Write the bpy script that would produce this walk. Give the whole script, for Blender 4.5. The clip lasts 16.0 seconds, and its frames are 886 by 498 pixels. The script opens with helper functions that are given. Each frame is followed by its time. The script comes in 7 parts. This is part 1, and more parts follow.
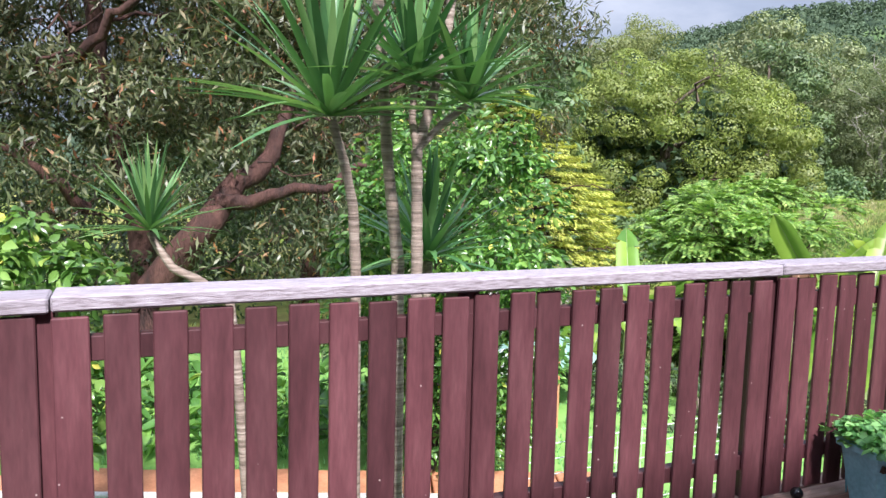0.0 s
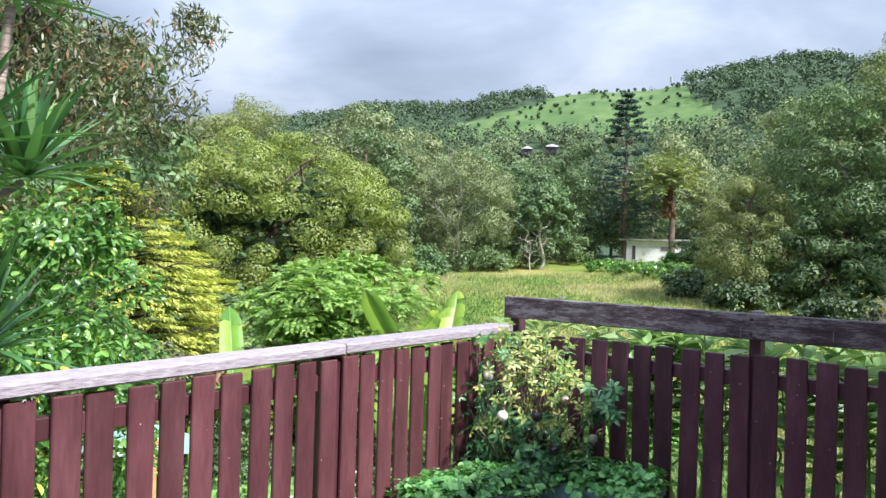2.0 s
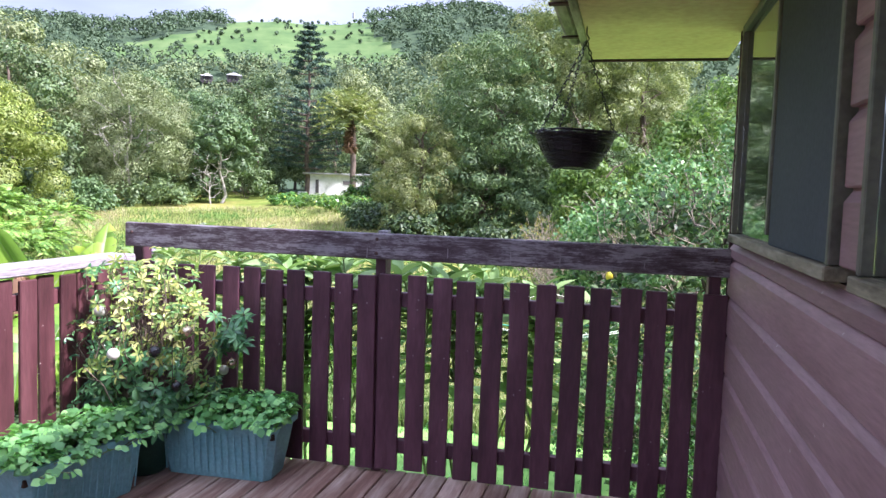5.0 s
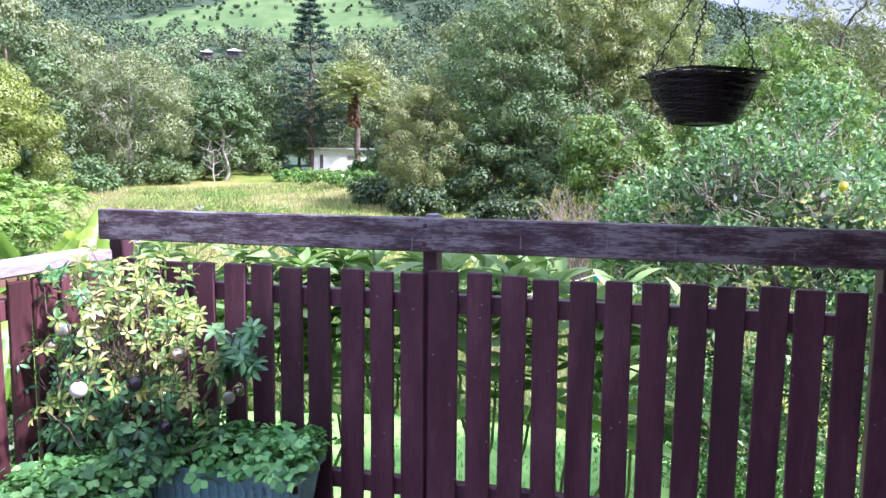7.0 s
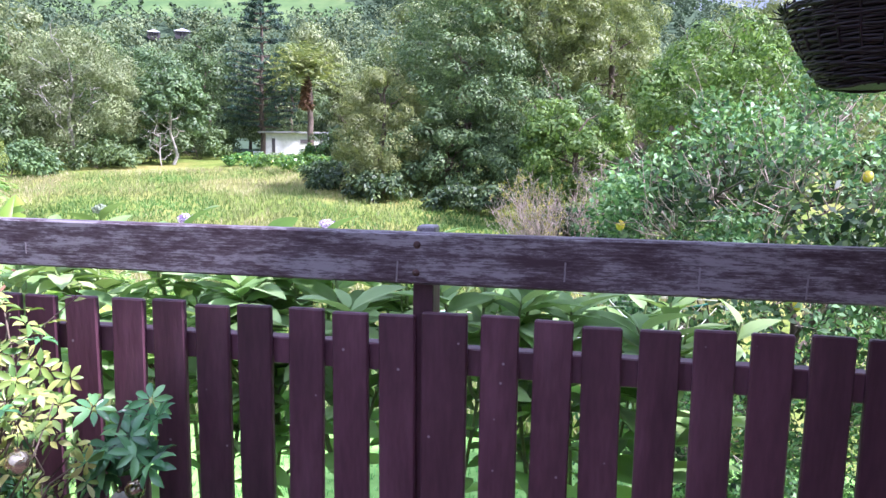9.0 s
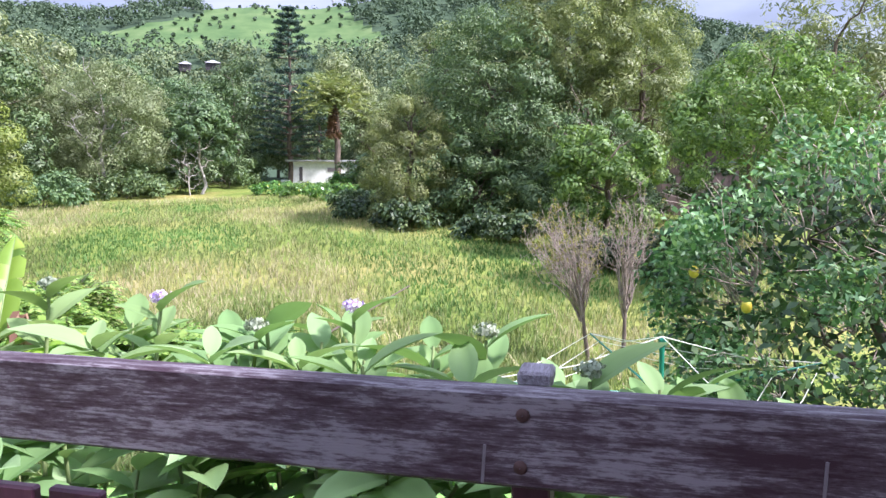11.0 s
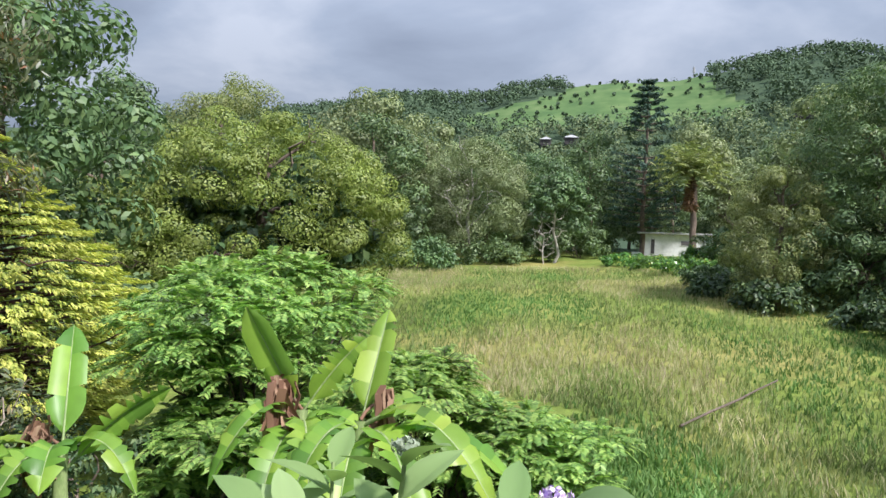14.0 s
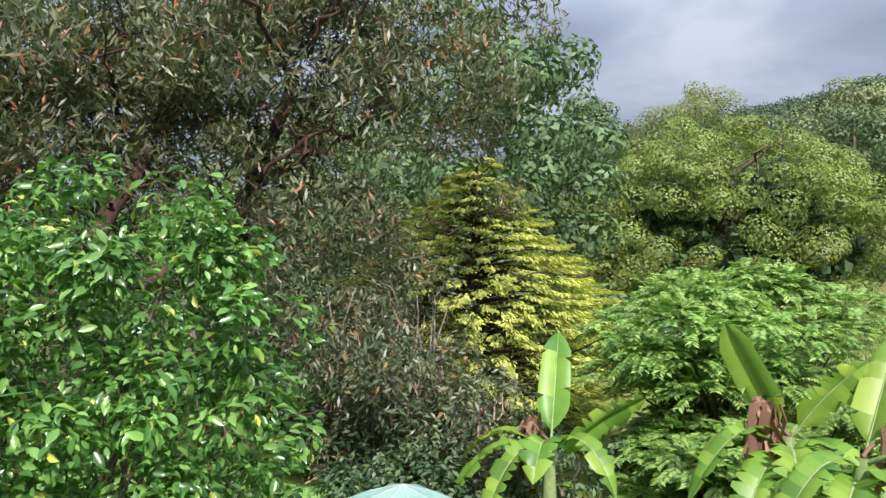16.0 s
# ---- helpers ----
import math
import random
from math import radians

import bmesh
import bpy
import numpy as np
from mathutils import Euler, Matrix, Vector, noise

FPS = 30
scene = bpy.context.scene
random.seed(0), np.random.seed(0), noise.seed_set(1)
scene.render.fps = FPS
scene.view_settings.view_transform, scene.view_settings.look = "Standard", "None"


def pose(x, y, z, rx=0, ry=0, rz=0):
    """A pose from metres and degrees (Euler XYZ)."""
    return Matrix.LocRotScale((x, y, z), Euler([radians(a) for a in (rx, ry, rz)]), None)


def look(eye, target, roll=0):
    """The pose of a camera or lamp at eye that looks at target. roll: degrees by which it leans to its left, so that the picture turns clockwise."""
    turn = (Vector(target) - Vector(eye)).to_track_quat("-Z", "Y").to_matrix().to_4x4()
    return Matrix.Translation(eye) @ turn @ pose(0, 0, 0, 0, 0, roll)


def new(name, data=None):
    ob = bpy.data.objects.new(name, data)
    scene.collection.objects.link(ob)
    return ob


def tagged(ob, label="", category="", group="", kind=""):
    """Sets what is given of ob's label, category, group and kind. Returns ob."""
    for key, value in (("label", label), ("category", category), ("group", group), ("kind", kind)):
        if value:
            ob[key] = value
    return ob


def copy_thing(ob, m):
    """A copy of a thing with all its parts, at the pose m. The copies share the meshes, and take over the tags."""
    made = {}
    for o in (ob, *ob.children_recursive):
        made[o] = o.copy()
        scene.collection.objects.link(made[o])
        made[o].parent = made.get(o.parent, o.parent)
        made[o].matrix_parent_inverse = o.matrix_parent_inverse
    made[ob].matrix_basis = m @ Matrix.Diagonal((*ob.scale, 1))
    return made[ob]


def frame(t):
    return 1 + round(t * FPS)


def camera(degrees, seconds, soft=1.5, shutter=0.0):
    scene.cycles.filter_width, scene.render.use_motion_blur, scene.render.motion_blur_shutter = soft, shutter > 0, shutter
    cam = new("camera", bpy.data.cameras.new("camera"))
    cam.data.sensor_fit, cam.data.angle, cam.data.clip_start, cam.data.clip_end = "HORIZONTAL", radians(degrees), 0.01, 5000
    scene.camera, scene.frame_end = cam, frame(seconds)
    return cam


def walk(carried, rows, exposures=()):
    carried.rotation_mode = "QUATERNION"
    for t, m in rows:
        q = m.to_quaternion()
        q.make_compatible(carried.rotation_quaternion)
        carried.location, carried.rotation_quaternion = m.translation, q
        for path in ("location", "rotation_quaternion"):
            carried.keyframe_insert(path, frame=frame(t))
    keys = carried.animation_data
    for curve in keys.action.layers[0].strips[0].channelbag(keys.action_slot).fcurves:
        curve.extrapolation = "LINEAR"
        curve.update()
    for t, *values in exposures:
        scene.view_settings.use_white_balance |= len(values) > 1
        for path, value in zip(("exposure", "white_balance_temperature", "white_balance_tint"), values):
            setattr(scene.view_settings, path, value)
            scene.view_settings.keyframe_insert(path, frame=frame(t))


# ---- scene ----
cam = camera(61.5, 16.0)

PATH = [
    (0, (0.852, 1.26, 1.354), (-0.972, 2.049, 1.128), 1.4),
    (0.5, (0.865, 1.28, 1.372), (-0.818, 2.35, 1.217), 1.3),
    (1, (0.897, 1.302, 1.396), (-0.648, 2.569, 1.309), 1.9),
    (1.5, (0.914, 1.372, 1.399), (-0.478, 2.808, 1.365), 2.0),
    (2, (0.961, 1.399, 1.405), (-0.263, 2.981, 1.407), 1.6),
    (2.5, (1.0, 1.418, 1.405), (-0.08, 3.102, 1.427), 1.4),
    (3, (1.03, 1.44, 1.406), (0.072, 3.195, 1.435), 1.6),
    (3.5, (1.045, 1.451, 1.404), (0.195, 3.262, 1.434), 1.6),
    (4, (1.082, 1.485, 1.389), (0.397, 3.364, 1.395), 1.5),
    (4.5, (1.122, 1.566, 1.364), (0.61, 3.498, 1.3), 1.9),
    (4.7, (1.132, 1.613, 1.353), (0.652, 3.551, 1.242), 2.1),
    (7, (0.697, 2.462, 1.334), (0.21, 4.389, 1.112), 0.6),
    (7.5, (0.596, 2.658, 1.329), (0.11, 4.584, 1.097), 0.8),
    (8, (0.48, 2.883, 1.325), (0.058, 4.821, 1.072), 0.6),
    (8.5, (0.419, 3.107, 1.333), (0.046, 5.054, 1.071), 1.0),
    (10.8, (0.121, 4.041, 1.384), (-0.252, 5.991, 1.142), 0.1),
    (11, (0.088, 4.117, 1.41), (-0.351, 6.059, 1.218), 0.3),
    (11.5, (-0.032, 4.277, 1.483), (-0.605, 6.193, 1.459), 0.5),
    (12, (-0.153, 4.397, 1.514), (-0.816, 6.282, 1.58), 0.4),
    (12.5, (-0.19, 4.471, 1.518), (-1.008, 6.295, 1.579), 1.7),
    (13, (-0.26, 4.623, 1.534), (-1.244, 6.364, 1.574), 2.3),
    (13.5, (-0.326, 4.715, 1.52), (-1.441, 6.375, 1.525), 2.0),
    (14, (-0.489, 4.805, 1.534), (-1.75, 6.358, 1.509), 2.3),
    (14.5, (-0.552, 4.812, 1.539), (-1.998, 6.194, 1.502), 2.1),
    (15, (-0.55, 4.765, 1.549), (-2.217, 5.869, 1.517), 1.9),
    (15.5, (-0.543, 4.722, 1.55), (-2.365, 5.545, 1.532), 1.0),
    (16, (-0.609, 4.702, 1.543), (-2.525, 5.276, 1.512), 1.1),
]
walk(cam, [(t, look(eye, target, roll)) for t, eye, target, roll in PATH],
     [(0, 0.62, 5950, 20), (2.5, 0.70, 5950, 14), (3.5, 0.76, 5950, 16), (4.7, 1.18, 5800, 26), (7.0, 1.28, 5500, 35), (8.7, 1.26, 5450, 36), (11.0, 0.93, 5700, 29), (12.0, 0.55, 5950, 20), (12.5, 0.39, 6000, 16), (14.5, 0.27, 6000, 16), (16.0, 0.33, 6100, 17)])

# ---- light ----
SUN_AZ = radians(97)     # from +y towards +x
SUN_EL = radians(46)
world = bpy.data.worlds.new("world")
scene.world = world
world.use_nodes = True
wn, wl = world.node_tree.nodes, world.node_tree.links
wn.clear()
w_out = wn.new("ShaderNodeOutputWorld")
w_bg = wn.new("ShaderNodeBackground")
w_sky = wn.new("ShaderNodeTexSky")
w_sky.sky_type = 'NISHITA'
w_sky.sun_disc = False
w_sky.sun_elevation = SUN_EL
w_sky.sun_rotation = SUN_AZ
w_dim = wn.new("ShaderNodeVectorMath"); w_dim.operation = 'SCALE'; w_dim.inputs["Scale"].default_value = 0.1
w_tc = wn.new("ShaderNodeTexCoord")
w_sep = wn.new("ShaderNodeSeparateXYZ")
w_add = wn.new("ShaderNodeMath"); w_add.operation = 'MAXIMUM'; w_add.inputs[1].default_value = 0.0
w_add2 = wn.new("ShaderNodeMath"); w_add2.operation = 'ADD'; w_add2.inputs[1].default_value = 0.22
w_dx = wn.new("ShaderNodeMath"); w_dx.operation = 'DIVIDE'
w_dy = wn.new("ShaderNodeMath"); w_dy.operation = 'DIVIDE'
w_com = wn.new("ShaderNodeCombineXYZ")
w_n1 = wn.new("ShaderNodeTexNoise"); w_n1.inputs["Scale"].default_value = 1.35; w_n1.inputs["Detail"].default_value = 7; w_n1.inputs["Roughness"].default_value = 0.52
w_n1.inputs["Distortion"].default_value = 0.25
w_r1 = wn.new("ShaderNodeValToRGB")
w_mix = wn.new("ShaderNodeMix"); w_mix.data_type = 'RGBA'; w_mix.inputs["Factor"].default_value = 0.9
r = w_r1.color_ramp
r.elements[0].position, r.elements[0].color = 0.34, (0.44, 0.51, 0.61, 1)
r.elements[1].position, r.elements[1].color = 0.66, (0.88, 0.95, 1.02, 1)
e = r.elements.new(0.5); e.color = (0.60, 0.69, 0.80, 1)
wl.new(w_sky.outputs[0], w_dim.inputs[0])
wl.new(w_tc.outputs["Generated"], w_sep.inputs[0])
wl.new(w_sep.outputs[2], w_add.inputs[0]); wl.new(w_add.outputs[0], w_add2.inputs[0])
wl.new(w_sep.outputs[0], w_dx.inputs[0]); wl.new(w_add2.outputs[0], w_dx.inputs[1])
wl.new(w_sep.outputs[1], w_dy.inputs[0]); wl.new(w_add2.outputs[0], w_dy.inputs[1])
wl.new(w_dx.outputs[0], w_com.inputs[0]); wl.new(w_dy.outputs[0], w_com.inputs[1])
wl.new(w_com.outputs[0], w_n1.inputs["Vector"]); wl.new(w_n1.outputs["Fac"], w_r1.inputs[0])
wl.new(w_dim.outputs[0], w_mix.inputs["A"]); wl.new(w_r1.outputs[0], w_mix.inputs["B"])
w_zen = wn.new("ShaderNodeMath"); w_zen.operation = 'MULTIPLY_ADD'; w_zen.inputs[1].default_value = 1.9; w_zen.inputs[2].default_value = 0.60
w_lift = wn.new("ShaderNodeVectorMath"); w_lift.operation = 'SCALE'
wl.new(w_add.outputs[0], w_zen.inputs[0]); wl.new(w_mix.outputs["Result"], w_lift.inputs[0]); wl.new(w_zen.outputs[0], w_lift.inputs["Scale"])
wl.new(w_lift.outputs[0], w_bg.inputs["Color"])
w_bg.inputs["Strength"].default_value = 0.60
wl.new(w_bg.outputs[0], w_out.inputs[0])

sun = new("sun", bpy.data.lights.new("sun", 'SUN'))
sun.data.energy = 6.0
sun.data.angle = radians(5.0)
sun.data.color = (1.0, 0.95, 0.86)
sun_from = Vector((math.sin(SUN_AZ) * math.cos(SUN_EL), math.cos(SUN_AZ) * math.cos(SUN_EL), math.sin(SUN_EL)))
sun.matrix_world = look(sun_from * 60, (0, 0, 0))

# ---- materials ----
RNG = np.random.default_rng(7)


def node_mat(name):
    m = bpy.data.materials.new(name)
    m.use_nodes = True
    nt = m.node_tree
    b = nt.nodes["Principled BSDF"]
    return m, nt, nt.nodes, nt.links, b


def ramp_node(nodes, stops):
    rn = nodes.new("ShaderNodeValToRGB")
    el = rn.color_ramp.elements
    el[0].position, el[0].color = stops[0][0], (*stops[0][1], 1)
    el[1].position, el[1].color = stops[-1][0], (*stops[-1][1], 1)
    for p, c in stops[1:-1]:
        x = el.new(p)
        x.color = (*c, 1)
    return rn


def surface(name, stops, scale=(8, 8, 8), fine=60, rough=0.6, bump=0.25, dist=0.004, rand=0.25, metallic=0.0, spec=0.4, speck=None):
    """A worn surface: a broad stretched noise picks the colour, a fine one the relief, each object differs a little."""
    m, nt, nodes, links, b = node_mat(name)
    tc = nodes.new("ShaderNodeTexCoord")
    oi = nodes.new("ShaderNodeObjectInfo")
    off = nodes.new("ShaderNodeVectorMath"); off.operation = 'MULTIPLY_ADD'
    cx = nodes.new("ShaderNodeCombineXYZ")
    for i in range(3):
        links.new(oi.outputs["Random"], cx.inputs[i])
    off.inputs[1].default_value = (37, 53, 71)
    links.new(cx.outputs[0], off.inputs[0]); links.new(tc.outputs["Object"], off.inputs[2])
    mp = nodes.new("ShaderNodeMapping"); mp.inputs["Scale"].default_value = scale
    links.new(off.outputs[0], mp.inputs[0])
    n1 = nodes.new("ShaderNodeTexNoise"); n1.inputs["Scale"].default_value = 1; n1.inputs["Detail"].default_value = 8; n1.inputs["Roughness"].default_value = 0.62
    links.new(mp.outputs[0], n1.inputs["Vector"])
    rn = ramp_node(nodes, stops)
    links.new(n1.outputs["Fac"], rn.inputs[0])
    mp2 = nodes.new("ShaderNodeMapping"); mp2.inputs["Scale"].default_value = [s / max(scale) * fine for s in scale]
    links.new(off.outputs[0], mp2.inputs[0])
    n2 = nodes.new("ShaderNodeTexNoise"); n2.inputs["Scale"].default_value = 1; n2.inputs["Detail"].default_value = 4
    links.new(mp2.outputs[0], n2.inputs["Vector"])
    hv = nodes.new("ShaderNodeHueSaturation")
    mr = nodes.new("ShaderNodeMapRange"); mr.inputs["To Min"].default_value = 1 - rand; mr.inputs["To Max"].default_value = 1 + rand
    links.new(oi.outputs["Random"], mr.inputs["Value"]); links.new(mr.outputs[0], hv.inputs["Value"])
    links.new(rn.outputs[0], hv.inputs["Color"])
    out = hv.outputs[0]
    ov = nodes.new("ShaderNodeMix"); ov.data_type = 'RGBA'; ov.blend_type = 'OVERLAY'; ov.inputs["Factor"].default_value = 0.35
    links.new(out, ov.inputs["A"]); links.new(n2.outputs["Fac"], ov.inputs["B"])
    out = ov.outputs["Result"]
    if speck:
        amount, colour, sc = speck
        v = nodes.new("ShaderNodeTexVoronoi"); v.inputs["Scale"].default_value = sc
        links.new(off.outputs[0], v.inputs["Vector"])
        sm = nodes.new("ShaderNodeMapRange"); sm.inputs["From Min"].default_value = amount; sm.inputs["From Max"].default_value = amount * 0.6
        links.new(v.outputs["Distance"], sm.inputs["Value"])
        mx = nodes.new("ShaderNodeMix"); mx.data_type = 'RGBA'; mx.inputs["B"].default_value = (*colour, 1)
        links.new(sm.outputs[0], mx.inputs["Factor"]); links.new(out, mx.inputs["A"])
        out = mx.outputs["Result"]
    links.new(out, b.inputs["Base Color"])
    rr = nodes.new("ShaderNodeMapRange"); rr.inputs["To Min"].default_value = max(0.05, rough - 0.15); rr.inputs["To Max"].default_value = min(1, rough + 0.15)
    links.new(n1.outputs["Fac"], rr.inputs["Value"]); links.new(rr.outputs[0], b.inputs["Roughness"])
    b.inputs["Metallic"].default_value = metallic
    b.inputs["Specular IOR Level"].default_value = spec
    if bump:
        bp = nodes.new("ShaderNodeBump"); bp.inputs["Strength"].default_value = bump; bp.inputs["Distance"].default_value = dist
        ad = nodes.new("ShaderNodeMath"); ad.operation = 'ADD'
        links.new(n1.outputs["Fac"], ad.inputs[0]); links.new(n2.outputs["Fac"], ad.inputs[1])
        links.new(ad.outputs[0], bp.inputs["Height"]); links.new(bp.outputs[0], b.inputs["Normal"])
    return m


def leaf_mat(name, stops, rough=0.45, trans=0.3, patch=1.2, spec=0.4, vary=0.35):
    """Foliage: each leaf has its own tint, whole boughs differ, and light passes through."""
    m, nt, nodes, links, b = node_mat(name)
    g = nodes.new("ShaderNodeNewGeometry")
    rn = ramp_node(nodes, stops)
    links.new(g.outputs["Random Per Island"], rn.inputs[0])
    tc = nodes.new("ShaderNodeTexCoord")
    n = nodes.new("ShaderNodeTexNoise"); n.inputs["Scale"].default_value = patch; n.inputs["Detail"].default_value = 3
    links.new(tc.outputs["Object"], n.inputs["Vector"])
    mr = nodes.new("ShaderNodeMapRange"); mr.inputs["From Min"].default_value = 0.3; mr.inputs["From Max"].default_value = 0.7
    mr.inputs["To Min"].default_value = 1 - vary; mr.inputs["To Max"].default_value = 1 + vary
    links.new(n.outputs["Fac"], mr.inputs["Value"])
    oi = nodes.new("ShaderNodeObjectInfo")
    m2 = nodes.new("ShaderNodeMapRange"); m2.inputs["To Min"].default_value = 0.485; m2.inputs["To Max"].default_value = 0.515
    links.new(oi.outputs["Random"], m2.inputs["Value"])
    hv = nodes.new("ShaderNodeHueSaturation")
    links.new(rn.outputs[0], hv.inputs["Color"]); links.new(mr.outputs[0], hv.inputs["Value"]); links.new(m2.outputs[0], hv.inputs["Hue"])
    links.new(hv.outputs[0], b.inputs["Base Color"])
    b.inputs["Roughness"].default_value = rough
    b.inputs["Specular IOR Level"].default_value = spec
    t = nodes.new("ShaderNodeBsdfTranslucent")
    tint = nodes.new("ShaderNodeMix"); tint.data_type = 'RGBA'; tint.blend_type = 'MULTIPLY'; tint.inputs["Factor"].default_value = 1.0
    tint.inputs["B"].default_value = (1.2, 1.3, 0.7, 1)
    links.new(hv.outputs[0], tint.inputs["A"]); links.new(tint.outputs["Result"], t.inputs["Color"])
    ms = nodes.new("ShaderNodeMixShader"); ms.inputs[0].default_value = trans
    links.new(b.outputs[0], ms.inputs[1]); links.new(t.outputs[0], ms.inputs[2])
    links.new(ms.outputs[0], nodes["Material Output"].inputs["Surface"])
    return m


M_PAINT = surface("maroon_paint", [(0.30, (0.052, 0.018, 0.021)), (0.52, (0.090, 0.031, 0.036)), (0.72, (0.132, 0.052, 0.057))], (9, 9, 1.6), 90, 0.55, 0.35, 0.003, 0.28, speck=(0.045, (0.42, 0.33, 0.31), 13))
M_GREYWOOD = surface("weathered_grey_timber", [(0.30, (0.136, 0.109, 0.116)), (0.45, (0.272, 0.238, 0.260)), (0.70, (0.422, 0.391, 0.433))], (150, 16, 150), 500, 0.8, 0.8, 0.003, 0.12)


def worn_rail():
    """Plum stain worn off in patches down to grey grain."""
    m, nt, nodes, links, b = node_mat("peeling_stained_timber")
    tc = nodes.new("ShaderNodeTexCoord")

    def noise(scale, detail, rough):
        mp = nodes.new("ShaderNodeMapping"); mp.inputs["Scale"].default_value = scale
        links.new(tc.outputs["Object"], mp.inputs[0])
        n = nodes.new("ShaderNodeTexNoise"); n.inputs["Scale"].default_value = 1; n.inputs["Detail"].default_value = detail; n.inputs["Roughness"].default_value = rough
        links.new(mp.outputs[0], n.inputs["Vector"])
        return n.outputs["Fac"]
    patch, grain, flecks = noise((5.5, 60, 24), 8, 0.70), noise((12, 300, 260), 6, 0.7), noise((45, 220, 190), 5, 0.75)
    worn = nodes.new("ShaderNodeMath"); worn.operation = 'MULTIPLY_ADD'; worn.inputs[1].default_value = 0.55
    links.new(grain, worn.inputs[0]); links.new(patch, worn.inputs[2])
    w2 = nodes.new("ShaderNodeMath"); w2.operation = 'MULTIPLY_ADD'; w2.inputs[1].default_value = 0.45
    links.new(flecks, w2.inputs[0]); links.new(worn.outputs[0], w2.inputs[2])
    rn = ramp_node(nodes, [(0.84, (0.038, 0.016, 0.025)), (0.96, (0.088, 0.063, 0.076)), (1.0, (0.24, 0.215, 0.235))])
    half = nodes.new("ShaderNodeMapRange"); half.inputs["From Min"].default_value = 0.0; half.inputs["From Max"].default_value = 1.14
    links.new(w2.outputs[0], half.inputs["Value"]); links.new(half.outputs[0], rn.inputs[0])
    rn.color_ramp.elements[0].position, rn.color_ramp.elements[1].position = 0.76, 0.87
    rn.color_ramp.elements[2].position = 0.96
    links.new(rn.outputs[0], b.inputs["Base Color"])
    b.inputs["Roughness"].default_value = 0.58
    bp = nodes.new("ShaderNodeBump"); bp.inputs["Strength"].default_value = 0.6; bp.inputs["Distance"].default_value = 0.0015
    links.new(w2.outputs[0], bp.inputs["Height"]); links.new(bp.outputs[0], b.inputs["Normal"])
    return m


M_RAILWOOD = worn_rail()
M_PLUM = surface("dark_plum_stain", [(0.30, (0.048, 0.018, 0.028)), (0.52, (0.084, 0.032, 0.048)), (0.72, (0.130, 0.056, 0.078))], (9, 9, 1.6), 90, 0.5, 0.35, 0.003, 0.22, speck=(0.06, (0.26, 0.21, 0.23), 14))
M_DRIP = surface("grey_drip_stain", [(0.3, (0.14, 0.12, 0.13)), (0.7, (0.26, 0.23, 0.25))], (9, 9, 9), 60, 0.6, 0.0, 0.001, 0.1)
M_DARKWOOD = surface("dark_rough_timber", [(0.3, (0.03, 0.016, 0.015)), (0.7, (0.10, 0.055, 0.05))], (6, 6, 6), 70, 0.8, 0.4, 0.004, 0.2)
M_DECK = surface("worn_deck_timber", [(0.30, (0.125, 0.056, 0.042)), (0.48, (0.250, 0.144, 0.111)), (0.72, (0.525, 0.400, 0.338))], (14, 1.3, 14), 120, 0.7, 0.6, 0.004, 0.3)
M_BOARD = surface("mauve_brown_weatherboard_paint", [(0.3, (0.216, 0.123, 0.136)), (0.7, (0.338, 0.217, 0.232))], (14, 1.5, 14), 120, 0.5, 0.35, 0.003, 0.08, speck=(0.05, (0.5, 0.42, 0.4), 9))
M_SOFFIT = surface("cream_soffit_sheet", [(0.3, (0.56, 0.40, 0.20)), (0.7, (0.80, 0.62, 0.34))], (2, 2, 2), 30, 0.6, 0.1, 0.002, 0.02)
M_FASCIA = surface("mouldy_fascia_timber", [(0.35, (0.06, 0.05, 0.035)), (0.5, (0.26, 0.24, 0.17)), (0.7, (0.46, 0.43, 0.33))], (12, 2, 12), 80, 0.75, 0.4, 0.004, 0.1)
M_ALU = surface("dull_window_aluminium", [(0.3, (0.10, 0.10, 0.085)), (0.7, (0.18, 0.18, 0.15))], (8, 8, 8), 60, 0.5, 0.15, 0.002, 0.05, metallic=0.3)
# insect screen; also colours the added room dark in place of dim light
M_SCREENROOM = surface("dark_screen_and_room", [(0.3, (0.040, 0.052, 0.060)), (0.7, (0.065, 0.080, 0.090))], (4, 4, 4), 60, 0.8, 0.1, 0.002, 0.03)
M_TEAL = surface("faded_teal_plastic", [(0.3, (0.140, 0.343, 0.390)), (0.7, (0.265, 0.515, 0.562))], (5, 5, 5), 60, 0.45, 0.15, 0.002, 0.08, speck=(0.05, (0.4, 0.45, 0.45), 18))
M_POTGREEN = surface("dark_green_plastic", [(0.3, (0.012, 0.05, 0.04)), (0.7, (0.03, 0.09, 0.07))], (6, 6, 6), 60, 0.35, 0.1, 0.002, 0.05)
M_SOIL = surface("dark_potting_soil", [(0.3, (0.02, 0.013, 0.008)), (0.7, (0.07, 0.045, 0.03))], (30, 30, 30), 120, 0.95, 0.8, 0.01, 0.05)
M_TWIG = surface("black_brown_willow_twig", [(0.3, (0.006, 0.004, 0.005)), (0.7, (0.025, 0.017, 0.022))], (30, 30, 30), 90, 0.45, 0.3, 0.002, 0.2)
M_CHAIN = surface("black_steel_chain", [(0.3, (0.02, 0.02, 0.02)), (0.7, (0.06, 0.06, 0.055))], (30, 30, 30), 90, 0.4, 0.1, 0.001, 0.1, metallic=0.7)
